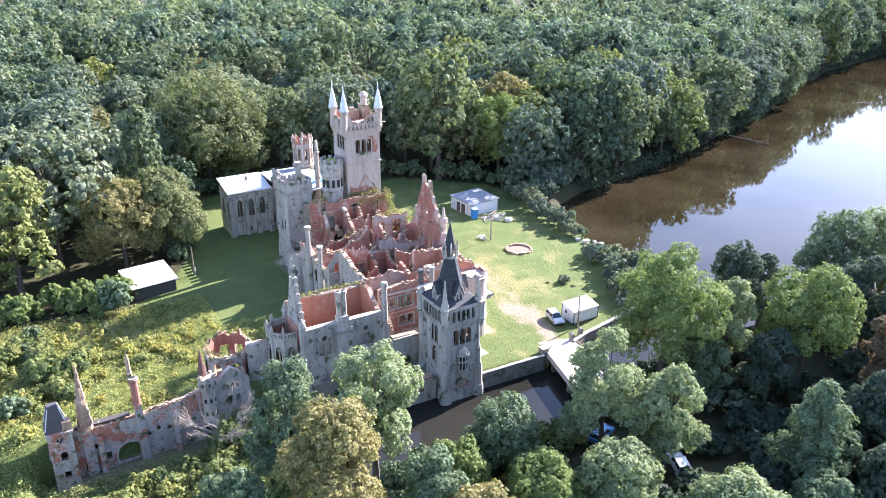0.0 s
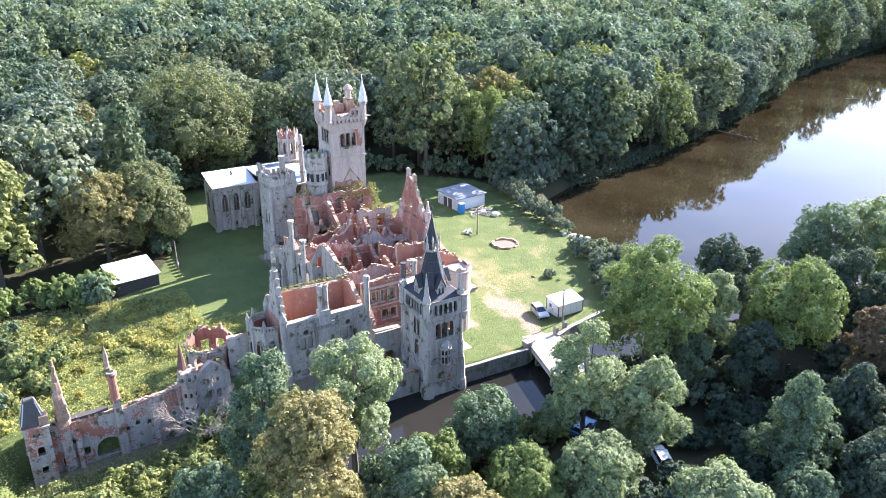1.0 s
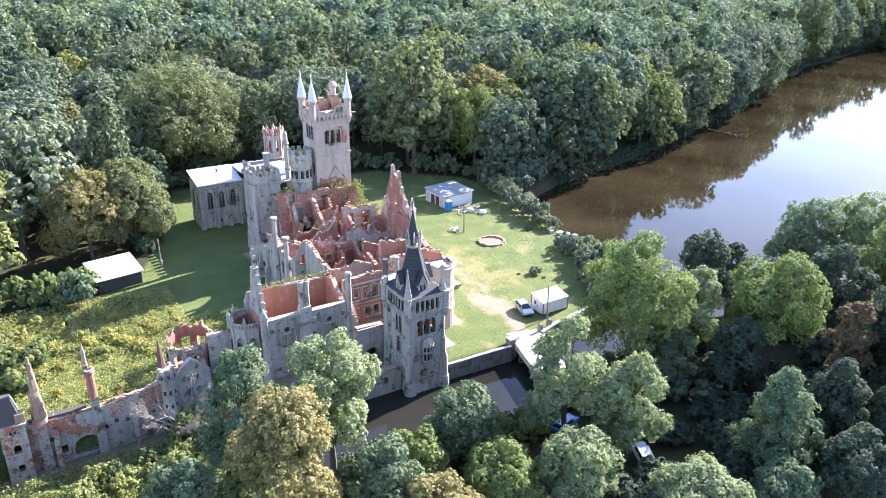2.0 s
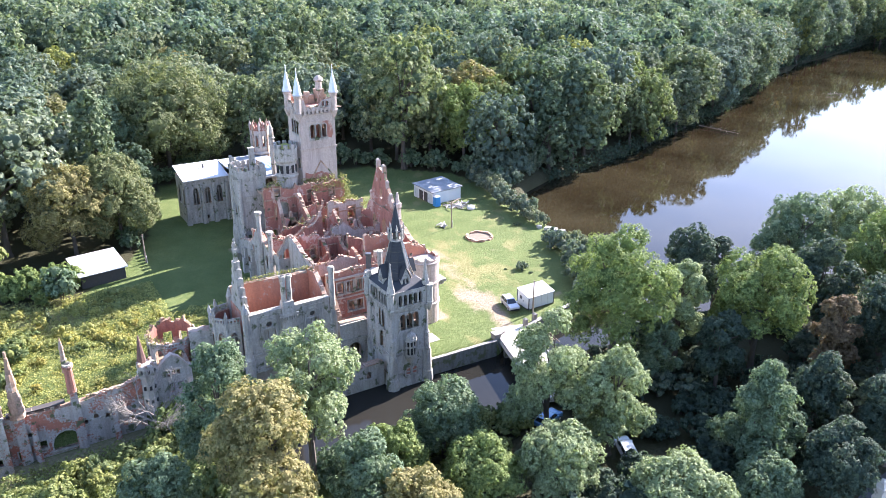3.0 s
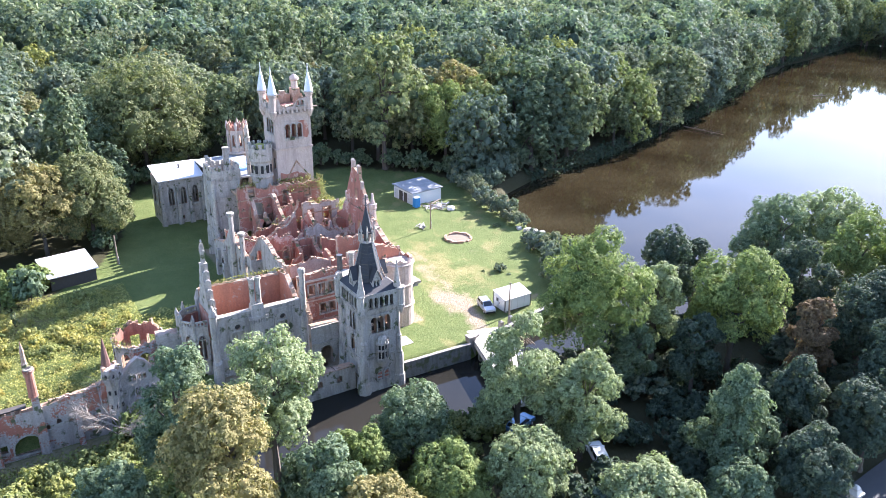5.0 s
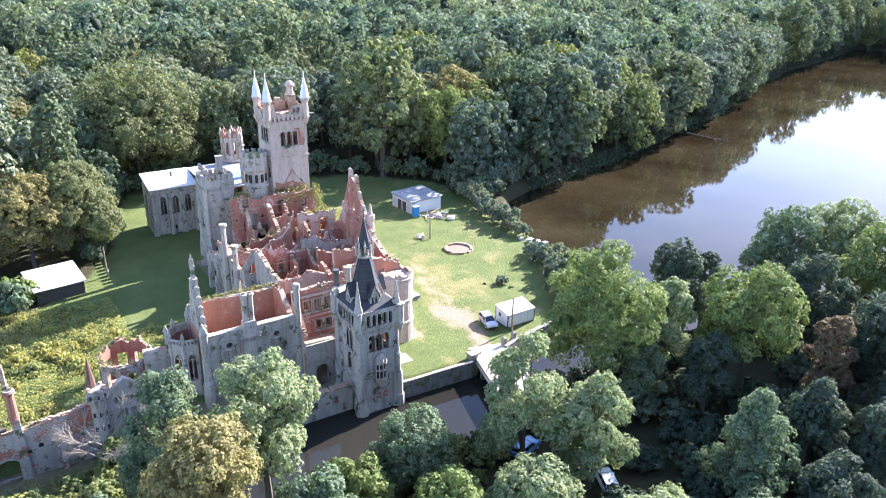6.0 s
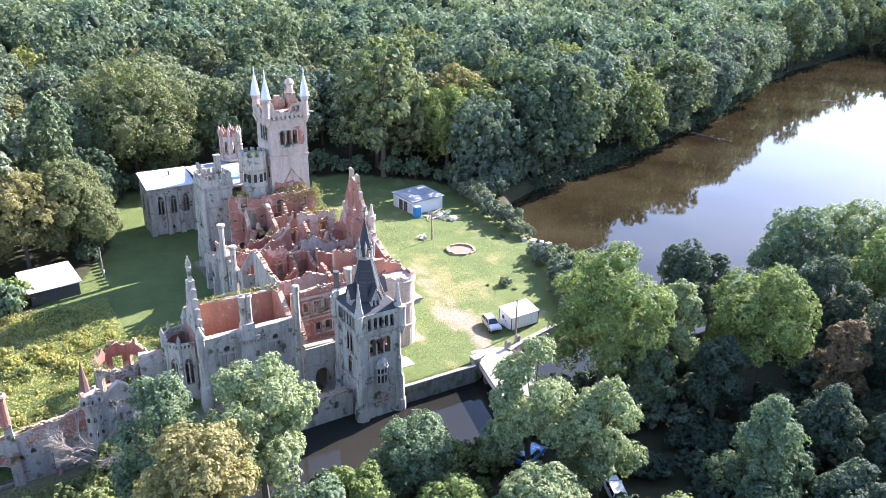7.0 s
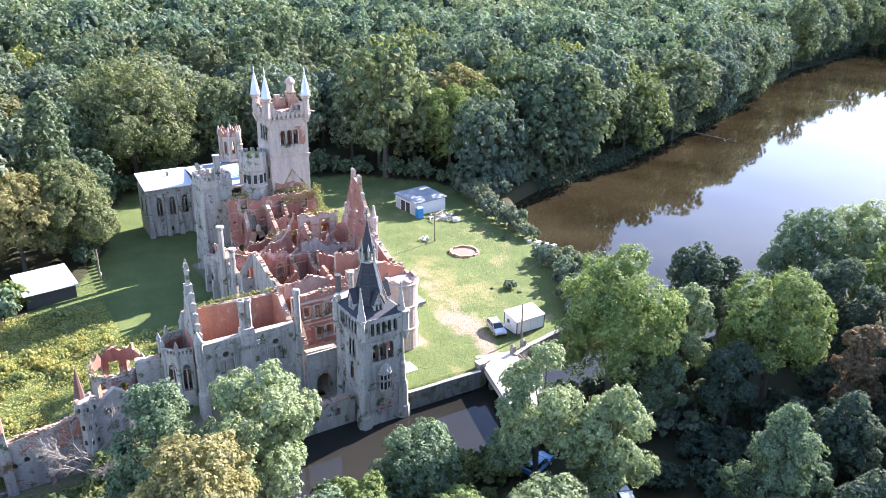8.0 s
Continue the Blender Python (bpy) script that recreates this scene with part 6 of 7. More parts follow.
for k in range(4):
    d = part("door", Build().box(-0.06, -0.003, 0.35 + 1.82 * k, 1.75 + 1.82 * k, 0, 2.2), M_DARKW if k in (1, 2) else M_ZINC, T)
    part("handle", Build().box(-0.1, -0.06, 1.5 + 1.82 * k, 1.6 + 1.82 * k, 1.0, 1.2), M_METAL, d)
T = thing("portable_toilet", "bright blue plastic cabin beside the shed", "cabin", at=(42.2, 58.0, 0))
part("body", Build().box(-0.6, 0.6, -0.6, 0.6, 0, 2.1, batter=0.02), M_PBLUE, T)
part("roof", Build().turned(0, 0, [(0.9, 2.1), (0.86, 2.25), (0.3, 2.4)], 4, math.pi / 4), M_WHITE, T)
part("door", Build().box(-0.65, -0.61, -0.42, 0.42, 0.1, 1.95), M_PBLUE, T)


def pile(name, label, x, y, n, spread, lo, hi, mats):
    t = thing(name, label, "pile")
    for k in range(n):
        a, l = rng.uniform(0, 3.14), rng.uniform(lo, hi)
        cx, cy, z = x + rng.gauss(0, spread), y + rng.gauss(0, spread * 0.7), 0.08 + 0.5 * rng.random() * math.exp(-k / n)
        dx, dy = math.cos(a) * l / 2, math.sin(a) * l / 2
        part("plank", Build().beam((cx - dx, cy - dy, z), (cx + dx, cy + dy, z + rng.uniform(-0.05, 0.3)), rng.uniform(0.07, 0.16), n=4), rng.choice(mats), t)
    return t


pile("timber_pile", "heap of bleached planks and scrap in front of the shed", 45.2, 55.8, 42, 1.5, 1.2, 3.6, (M_PALEWOOD, M_WOOD, M_CONC))
pile("firewood_heap", "small heap of pale cut wood on the lawn", 36.4, 46.2, 14, 0.5, 0.6, 1.6, (M_PALEWOOD, M_CONC))
T = thing("rubble_bag", "white sack of rubble on the lawn", "sack", at=(47.6, 52.4, 0))
part("sack", Build().turned(0, 0, [(0.8, -0.1), (0.95, 0.3), (0.8, 0.7), (0.3, 0.85)], 7), M_SHEET, T)

# ---- fountain ring ----
T = thing("stone_ring", "low broken stone basin ring filled with bare earth", "basin", at=(39.6, 37.4, 0))
for k in range(16):
    a = 2 * math.pi * k / 16
    if k in (5, 12):
        continue
    h = rng.uniform(0.22, 0.42)
    part("kerb_stone", Build().box(-0.48, 0.48, -0.22, 0.22, -0.2, h, batter=0.03, place=Matrix.Translation((2.5 * math.cos(a), 2.5 * math.sin(a), 0)) @ Matrix.Rotation(a + math.pi / 2, 4, "Z")), M_CORE, T)
part("earth", Build().turned(0, 0, [(2.4, -0.3), (2.35, 0.02), (1.2, 0.05)], 18), M_EARTH, T)

# ---- barn in the garden ----
T = thing("garden_barn", "low dark timber barn with a bright white sheet roof", "barn", at=(-31.6, 51.4, 0))
T.rotation_euler = (0, 0, radians(8))
part("wall", Build().box(0.3, 7.6, 0.4, 6.2, -0.3, 2.2), M_DARKW, T)
part("roof", Build().add([(-0.1, -0.1, 2.3), (8.0, -0.1, 2.3), (8.0, 6.8, 3.6), (-0.1, 6.8, 3.6), (-0.1, -0.1, 2.42), (8.0, -0.1, 2.42), (8.0, 6.8, 3.72), (-0.1, 6.8, 3.72)], [(3, 2, 1, 0), (4, 5, 6, 7), (0, 1, 5, 4), (1, 2, 6, 5), (2, 3, 7, 6), (3, 0, 4, 7)]), M_SHEET, T, "sheet roof gleaming in the sun")
for k in range(8):
    part("roof_rib", Build().add([(0.4 + k, -0.1, 2.42), (0.46 + k, -0.1, 2.42), (0.46 + k, 6.8, 3.72), (0.4 + k, 6.8, 3.72), (0.43 + k, -0.1, 2.47), (0.43 + k, 6.8, 3.77)], [(0, 1, 4), (1, 2, 5, 4), (3, 0, 4, 5), (2, 3, 5)]), M_SHEET, T)

# ---- lake edge ----
T = thing("broken_jetty", "broken pale concrete blocks at the lake edge", "jetty")
for x, y, s, a in ((53.8, 33.6, 0.9, 20), (54.6, 32.0, 0.8, 55), (55.2, 30.8, 0.7, 10), (52.9, 35.2, 0.6, 70)):
    part("block", Build().box(-s, s, -0.4, 0.4, -1.5, 0.55, place=pose(x, y, 0, 0, 6, a)), M_CONC, T)


def snag(name, label, x, y, z, turn, size, seed, lift):
    r = random.Random(seed)
    t = thing(name, label, "branch", at=(x, y, z))
    t.rotation_euler = (0, 0, radians(turn))
    part("stem", Build().beam((0, 0, 0.6), (size, 0, lift), 0.22, 0.06), M_DEAD, t)
    for k in range(11):
        u = size * (0.25 + 0.07 * k)
        e = (u + r.uniform(0.5, 2.2), r.uniform(-2.4, 2.4), lift + r.uniform(-0.2, 1.3))
        part("bough", Build().beam((u, 0, 0.6 + (lift - 0.6) * u / size), e, 0.09, 0.03), M_DEAD, t)
    return t


snag("fallen_branch", "bare fallen tree lying in the lake", 159, 87, WATER, -80, 14, 1, 0.4)
snag("fallen_branch", "grey drifting branch on the lake", 243, 98, WATER, -10, 6, 2, 0.3)


def bare_tree(label, x, y, H, seed, mat, spread=0.5, n=7):
    r = random.Random(seed)
    t = thing("bare_tree", label, "tree", at=(x, y, base_z(x, y)))
    part("trunk", Build().beam((0, 0, -0.5), (0.1, 0, H * 0.2), 0.22, 0.16).beam((0.1, 0, H * 0.2), (0, 0.2, H * 0.5), 0.16, 0.09), mat, t)
    for k in range(n):
        a = 6.28 * k / n + r.uniform(-0.3, 0.3)
        p = Vector((0.05, 0.05, H * r.uniform(0.18, 0.5)))
        q = p + Vector((math.cos(a) * spread * H * 0.22, math.sin(a) * spread * H * 0.22, H * r.uniform(0.14, 0.26)))
        b = Build().beam(p, q, 0.075, 0.05)
        for j in range(5):
            a2 = a + r.uniform(-0.9, 0.9)
            e = q + Vector((math.cos(a2) * spread * H * 0.2, math.sin(a2) * spread * H * 0.2, H * r.uniform(0.04, 0.26)))
            b.beam(q, e, 0.04, 0.02, n=4)
            for i in range(9):
                f = q.lerp(e, r.uniform(0.25, 1))
                a3 = a2 + r.uniform(-1.2, 1.2)
                g = f + Vector((math.cos(a3), math.sin(a3), r.uniform(-0.1, 1.1))) * H * r.uniform(0.06, 0.12)
                b.beam(f, g, 0.02, 0.008, n=3)
                for _ in range(2):
                    a4 = a3 + r.uniform(-1, 1)
                    b.beam(f.lerp(g, r.uniform(0.4, 0.9)), g + Vector((math.cos(a4), math.sin(a4), r.uniform(-0.3, 0.8))) * H * 0.04, 0.012, 0.006, n=3)
        part("bough", b, mat, t)
    return t


bare_tree("leafless grey-brown tree in front of the garden wall", -29.8, 6.8, 11.0, 3, M_DEAD, 1.0, 12)

# ---- road and gate pillar ----
b = Build()
pts = [(20, -52), (28, -49.8), (36.5, -48.4), (46, -47.6), (60, -47), (90, -43)]
for (x0, y0), (x1, y1) in zip(pts, pts[1:]):
    k = 6
    for i in range(k):
        f0, f1 = i / k, (i + 1) / k
        a, c = (x0 + (x1 - x0) * f0, y0 + (y1 - y0) * f0), (x0 + (x1 - x0) * f1, y0 + (y1 - y0) * f1)
        za = max(base_z(a[0], a[1] + s) for s in (-1.9, 0, 1.9)) + 0.06
        zc = max(base_z(c[0], c[1] + s) for s in (-1.9, 0, 1.9)) + 0.06
        b.add([(a[0], a[1] - 1.8, za), (c[0], c[1] - 1.8, zc), (c[0], c[1] + 1.8, zc), (a[0], a[1] + 1.8, za), (a[0], a[1] - 1.8, za - 0.4), (c[0], c[1] - 1.8, zc - 0.4), (c[0], c[1] + 1.8, zc - 0.4), (a[0], a[1] + 1.8, za - 0.4)], [(0, 1, 2, 3), (0, 4, 5, 1), (2, 6, 7, 3)])
tagged(part("road", b, M_ASPH, None), "narrow grey lane through the trees", "road", kind="structure")
T = thing("gate_pillar", "pale stone gate pillar with a stepped cap", "pillar", at=(31.6, -49.6, base_z(31.6, -49.6)))
part("shaft", Build().box(-0.5, 0.5, -0.5, 0.5, -0.3, 3.2, batter=0.05), M_DECK, T)
part("cap", Build().box(-0.7, 0.7, -0.7, 0.7, 3.2, 3.45).turned(0, 0, [(0.8, 3.45), (0.5, 3.8), (0.5, 4.0), (0.15, 4.3)], 4, math.pi / 4), M_DECK, T)


# ---- trees ----
def card_mesh(name, P, N, size, mats, tint=None, extra=None):
    """One mesh of many small folded leaf sprays at P, facing about N; extra: (verts, faces) of wood, second material."""
    r = np.random.RandomState(len(P))
    n = len(P)
    N = N / np.maximum(np.linalg.norm(N, axis=1, keepdims=True), 1e-6)
    ref = r.normal(size=(n, 3))
    T = np.cross(N, ref)
    T /= np.maximum(np.linalg.norm(T, axis=1, keepdims=True), 1e-6)
    B = np.cross(N, T)
    s = (np.asarray(size) * r.uniform(0.6, 1.35, n))[:, None]
    a = r.uniform(0.55, 1.0, (n, 1))
    f = r.uniform(-0.45, 0.25, (n, 1)) * s
    V = np.stack([P - T * s - B * s * a * 0.6, P + T * s - B * s * a * 0.5 + N * f, P + T * s * r.uniform(-0.5, 0.5, (n, 1)) + B * s * a], 1).reshape(-1, 3)
    me = bpy.data.meshes.new(name)
    me.vertices.add(3 * n)
    me.vertices.foreach_set("co", V.astype(np.float32).ravel())
    me.loops.add(3 * n)
    me.loops.foreach_set("vertex_index", np.arange(3 * n, dtype=np.int32))
    me.polygons.add(n)
    me.polygons.foreach_set("loop_start", (np.arange(n) * 3).astype(np.int32))
    for m in mats:
        me.materials.append(m)
    if tint is not None:
        at = me.attributes.new("tint", "FLOAT", "POINT")
        at.data.foreach_set("value", np.repeat(tint, 3).astype(np.float32))
    me.update(calc_edges=True)
    me.validate()
    return me


def crown_points(r, H, R, low, n, style, lobes):
    """Leaf places and outward ways of a crown: boughs, clumps round each bough, leaf tufts on the outer skin of all these."""
    zc, hz = (H + low) / 2, (H - low) / 2
    boughs = max(9, lobes // 5)
    squeeze = r.uniform(0.86, 1.16)
    C, S = [], []
    for k in range(boughs):
        a = k * 2.4 + r.uniform(-0.5, 0.5)
        if style == "cone":
            h = (k + r.uniform(0, 1)) / boughs
            rad = R * (1 - h) ** 0.75 * 0.68
            s = R * (0.44 - 0.26 * h) * r.uniform(0.8, 1.15)
            c = np.array([rad * math.cos(a), rad * math.sin(a), low + (H - low) * (0.08 + 0.84 * h)])
        else:
            u = 1 - 1.62 * (k + 0.5) / boughs
            w = math.sqrt(max(0.0, 1 - u * u)) ** 0.85
            lo, hi, near, out = {"round": (0.28, 0.44, 0.84, 1.02), "loose": (0.20, 0.40, 0.66, 1.12), "open": (0.21, 0.33, 0.62, 0.98)}[style]
            s = R * r.uniform(lo, hi)
            q = (R - s) * r.uniform(near, out)
            c = np.array([w * math.cos(a) * q * squeeze, w * math.sin(a) * q / squeeze, zc + u * (hz - s * 0.8) + r.normal() * 0.05 * hz])
        C.append(c)
        S.append(s)
    if style != "cone":
        C.append(np.array([0, 0, zc]))
        S.append(R * {"round": 0.60, "loose": 0.44, "open": 0.24}[style])
    big, bs = np.array(C), np.array(S)
    mid = np.array([0, 0, zc - 0.35 * hz])
    K, KS = [big], [bs * 0.92]
    for c, s in zip(big, bs):
        v = r.normal(size=(9, 3))
        v /= np.linalg.norm(v, axis=1, keepdims=True)
        out = (c - mid) / max(np.linalg.norm(c - mid), 1e-6)
        d = v @ out
        v = np.where((d < 0)[:, None], v - 2 * d[:, None] * out, v)
        g = s * r.uniform(0.20, 0.50, 9)
        K.append(c + v * (s * r.uniform(0.85, 1.12, 9) - 0.2 * g)[:, None])
        KS.append(g)
    K, KS = np.concatenate(K), np.concatenate(KS)
    per = 12
    tufts = n // per + 1
    got, ways, count = [], [], 0
    while count < tufts:
        m = tufts * 3
        k = r.choice(len(K), m, p=KS ** 2 / (KS ** 2).sum())
        D = r.normal(size=(m, 3))
        D /= np.linalg.norm(D, axis=1, keepdims=True)
        P = K[k] + D * KS[k][:, None] * r.uniform(0.84, 1.12, m)[:, None]
        ok = (D[:, 2] > -0.45) | (r.rand(m) < 0.35)
        for j in range(len(K)):
            ok &= (k == j) | (((P - K[j]) ** 2).sum(1) > (0.84 * KS[j]) ** 2)
        got.append(P[ok])
        ways.append(D[ok])
        count += int(ok.sum())
    P, D = np.concatenate(got)[:tufts], np.concatenate(ways)[:tufts]
    t = r.uniform(0.045, 0.095, tufts) * R ** 0.75 * 1.55
    P, D, t = np.repeat(P, per, 0)[:n], np.repeat(D, per, 0)[:n], np.repeat(t, per)[:n]
    E = r.normal(size=(n, 3)) + 0.9 * D + np.array([0, 0, 0.35])
    E /= np.linalg.norm(E, axis=1, keepdims=True)
    P = P + E * (t * r.uniform(0.55, 1.1, n))[:, None]
    out = P - mid
    out /= np.maximum(np.linalg.norm(out, axis=1, keepdims=True), 1e-6)
    N = 0.8 * E + 0.35 * D + 0.35 * out + r.normal(size=(n, 3)) * 0.4 + np.array([0, 0, 0.2])
    return P, N, big, bs


def lump(core, c, s, turn, n=8):
    """A rounded mass of leaves inside a bough."""
    core.turned(c[0], c[1], [(s * 0.66, c[2] - s * 0.75), (s * 0.98, c[2] - s * 0.1), (s * 0.8, c[2] + s * 0.6), (s * 0.1, c[2] + s)], n, turn)


def tree_model(name, seed, H, R, low, n, size, mat, style="round", lobes=22, label="", fill=0.5):
    """A tree: tapered trunk with limbs, crown of many small sprays over an inner mass of leaves."""
    r = np.random.RandomState(seed)
    P, N, C, S = crown_points(r, H, R, low, n, style, lobes)
    root = thing(name, label, "tree")
    b = Build()
    tr = 0.018 * H + 0.1
    pts = [(0, 0, -0.6)]
    for k in range(1, 5):
        pts.append((r.uniform(-0.2, 0.2) * k * 0.4, r.uniform(-0.2, 0.2) * k * 0.4, H * 0.2 * k))
    b.turned(0, 0, [(tr * 1.7, -0.6), (tr * 1.15, 0.5)], 7)
    for k in range(4):
        b.beam(pts[k], pts[k + 1], tr * (1.1 - 0.24 * k), tr * (0.86 - 0.24 * k), n=7)
    for k in range(min(9, lobes)):
        j = 1 + k % 3
        c = C[k]
        mid = [(pts[j][i] * 0.5 + c[i] * 0.5) for i in range(3)]
        mid[2] += 0.4
        b.beam(pts[j], mid, tr * 0.42, tr * 0.26)
        b.beam(mid, tuple(c), tr * 0.26, tr * 0.08)
    part("trunk", b, M_BARK, root)
    crown = new("crown", card_mesh("crown", P, N, size, [mat]))
    crown.parent = root
    core = Build()
    for c, s in zip(C, S):
        lump(core, c, s * fill, r.uniform(0, 1))
    part("inner_foliage", core, mat, root, smooth=True)
    return root


def set_tree(model, x, y, turn, s, first, group):
    z = base_z(x, y)
    if z < WATER + 0.1:
        z = WATER + 0.1
    m = pose(x, y, z, 0, 0, turn) @ Matrix.Diagonal((s, s, s * rng.uniform(0.92, 1.08), 1))
    if first:
        model.matrix_basis = m
        ob = model
    else:
        ob = copy_thing(model, m)
        ob.matrix_basis = m
    tagged(ob, group=group)
    return ob


# single trees near the moat and the clearing: kind, foot, height, radius, crown's lower edge
NEAR = [
    ("silver_tree", 1, -17.6, -14.5, 18.6, 5.7, 3.5, E_D, "loose", 5200, 0.34, "pale silvery-green broad tree beside the moat"),
    ("yellow_tree", 2, -25.0, -21.5, 18.6, 5.6, 3.5, E_E, "loose", 5200, 0.34, "yellowing broad tree among green neighbours by the moat"),
    ("dark_tree", 3, -25.6, -9.1, 16.6, 4.5, 0.6, E_B, "loose", 5000, 0.32, "dusky green full-crowned tree beside the ruin"),
    ("round_tree", 4, -3.0, -18.3, 9.4, 4.2, 1.5, E_B, "round", 4400, 0.30, "round grey-green tree on the moat bank"),
    ("open_tree", 5, 9.0, -21.8, 15.2, 5.6, 1.5, E_D, "open", 5200, 0.33, "open-crowned grey-green tree beside the bridge"),
    ("slender_tree", 6, 14.0, -27.4, 12.6, 4.2, 0.4, E_D, "loose", 4800, 0.32, "tall grey-green tree shading parked cars"),
    ("lime_tree", 7, 26.8, -14.0, 19.8, 7.4, 2.0, E_C, "loose", 6200, 0.36, "tall bright green tree with drooping lobes by the moat"),
    ("shade_tree", 8, 36.0, -17.0, 15.2, 3.8, 2.0, E_D, "loose", 4200, 0.34, "pale silver-leaved tree among taller ones by the lake"),
    ("lake_tree", 9, 43.0, -12.0, 17.0, 4.2, 3.0, E_A, "round", 4200, 0.34, "dark green tree at the lake edge"),
    ("lake_tree_small", 10, 48.5, -12.5, 15.0, 2.4, 3.0, E_A, "loose", 2600, 0.32, "small dark green tree at the lake edge"),
    ("spreading_tree", 11, 43.5, -24.0, 17.8, 6.4, 4.0, E_C, "loose", 5200, 0.36, "spreading bright green tree above dark undergrowth"),
    ("cone_tree", 12, 27.0, -38.0, 13.2, 5.0, 0.8, E_B, "cone", 5600, 0.33, "conical grey-green tree with drooping leaf clusters"),
    ("rust_tree", 13, 47.0, -33.0, 13.5, 3.2, 1.0, L_F, "loose", 3600, 0.34, "rust-brown half-dry tree among green ones"),
    ("bank_tree", 14, -4.0, -27.5, 7.6, 4.2, 0.6, E_C, "round", 4200, 0.30, "low yellow-green tree near the moat"),
    ("bank_tree_grey", 15, 3.5, -30.5, 8.2, 4.6, 0.6, E_D, "round", 4600, 0.30, "low grey-green tree near the parked cars"),
    ("low_tree", 16, 11.5, -40.5, 7.0, 4.9, 0.4, E_D, "round", 5200, 0.32, "broad low grey-green tree above the road"),
    ("garden_tree", 17, -21.5, 69.0, 17.4, 8.0, 0.2, E_G, "loose", 7000, 0.42, "massive dusky green tree at the garden edge"),
    ("garden_tree_olive", 18, -30.0, 67.0, 17.0, 7.4, 0.2, E_E, "loose", 5200, 0.40, "olive and ochre tree at the garden edge"),
    ("tall_oak", 19, 65.0, 82.0, 21.5, 8.2, 1.0, E_C, "loose", 6000, 0.42, "tall yellow-green tree at the wood's edge"),
    ("white_willow", 20, 104.0, 77.0, 15.5, 5.0, 0.5, E_D, "loose", 4200, 0.42, "silver-leaved tree leaning over the lake"),
    ("great_beech", 51, -2.5, 109.0, 26.5, 14.5, 0.5, E_G, "round", 6600, 0.56, "huge domed green tree behind the chapel"),
    ("great_beech", 52, -17.5, 106.0, 21.0, 8.5, 0.5, E_B, "round", 5000, 0.46, "broad dusky green tree behind the chapel"),
    ("shore_tree", 21, 66.0, -13.0, 17.5, 6.0, 3.0, E_B, "loose", 4600, 0.36, "tall grey-green tree leaning towards the lake"),
    ("shore_tree", 22, 76.0, -15.0, 18.5, 6.4, 3.0, E_D, "loose", 4600, 0.36, "tall pale green tree towards the lake"),
    ("shore_tree", 23, 57.0, -24.0, 15.5, 5.2, 2.0, E_A, "loose", 4200, 0.36, "dark green tree in the lakeside wood"),
    ("shore_tree", 24, 70.0, -24.0, 17.5, 6.0, 2.0, E_C, "loose", 4600, 0.36, "bright green tree in the lakeside wood"),
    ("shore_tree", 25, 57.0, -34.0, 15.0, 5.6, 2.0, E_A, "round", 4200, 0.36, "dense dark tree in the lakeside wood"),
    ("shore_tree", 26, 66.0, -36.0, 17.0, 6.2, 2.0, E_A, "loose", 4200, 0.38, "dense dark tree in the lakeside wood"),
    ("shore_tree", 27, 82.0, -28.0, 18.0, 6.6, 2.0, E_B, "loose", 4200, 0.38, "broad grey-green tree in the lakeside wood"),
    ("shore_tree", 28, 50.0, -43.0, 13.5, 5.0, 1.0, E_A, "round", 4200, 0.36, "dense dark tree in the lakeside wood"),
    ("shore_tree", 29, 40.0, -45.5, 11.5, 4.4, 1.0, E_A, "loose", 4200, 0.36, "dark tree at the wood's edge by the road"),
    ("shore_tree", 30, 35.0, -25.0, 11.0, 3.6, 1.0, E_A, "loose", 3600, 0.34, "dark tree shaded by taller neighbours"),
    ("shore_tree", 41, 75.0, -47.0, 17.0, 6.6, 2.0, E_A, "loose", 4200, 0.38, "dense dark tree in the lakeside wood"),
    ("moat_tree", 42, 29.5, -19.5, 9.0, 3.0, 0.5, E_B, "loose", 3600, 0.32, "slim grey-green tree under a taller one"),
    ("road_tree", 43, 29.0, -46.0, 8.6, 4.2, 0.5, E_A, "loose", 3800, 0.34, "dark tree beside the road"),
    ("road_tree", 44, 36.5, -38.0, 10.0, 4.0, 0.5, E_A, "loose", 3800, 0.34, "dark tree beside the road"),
    ("road_tree", 45, 20.5, -43.5, 6.0, 3.6, 0.2, E_B, "round", 3600, 0.32, "low grey-green tree above the road"),
    ("moat_bank_tree", 46, -10.5, -20.5, 7.5, 3.8, 0.2, E_C, "loose", 3800, 0.30, "low bright green tree on the moat bank"),
    ("moat_bank_tree", 47, -16.0, -24.5, 10.5, 4.0, 0.2, E_B, "loose", 3800, 0.32, "dusky green tree on the moat bank"),
    ("moat_bank_tree", 48, -13.0, -30.0, 9.0, 4.4, 0.2, E_E, "loose", 3800, 0.32, "yellowing low tree near the moat"),
    ("moat_bank_tree", 49, -34.0, -16.0, 9.0, 4.2, 0.2, E_B, "loose", 3800, 0.32, "dusky tree on the bank before the garden wall"),
]
for name, seed, x, y, H, R, low, mat, style, n, size, label in NEAR:
    H = H - base_z(x, y)
    t = tree_model(name, seed, H, R, low, int(n * 5.2), size * 0.47, mat, style, 75, label)
    t.location = (x, y, max(base_z(x, y), WATER))
    t["category"] = "tree"

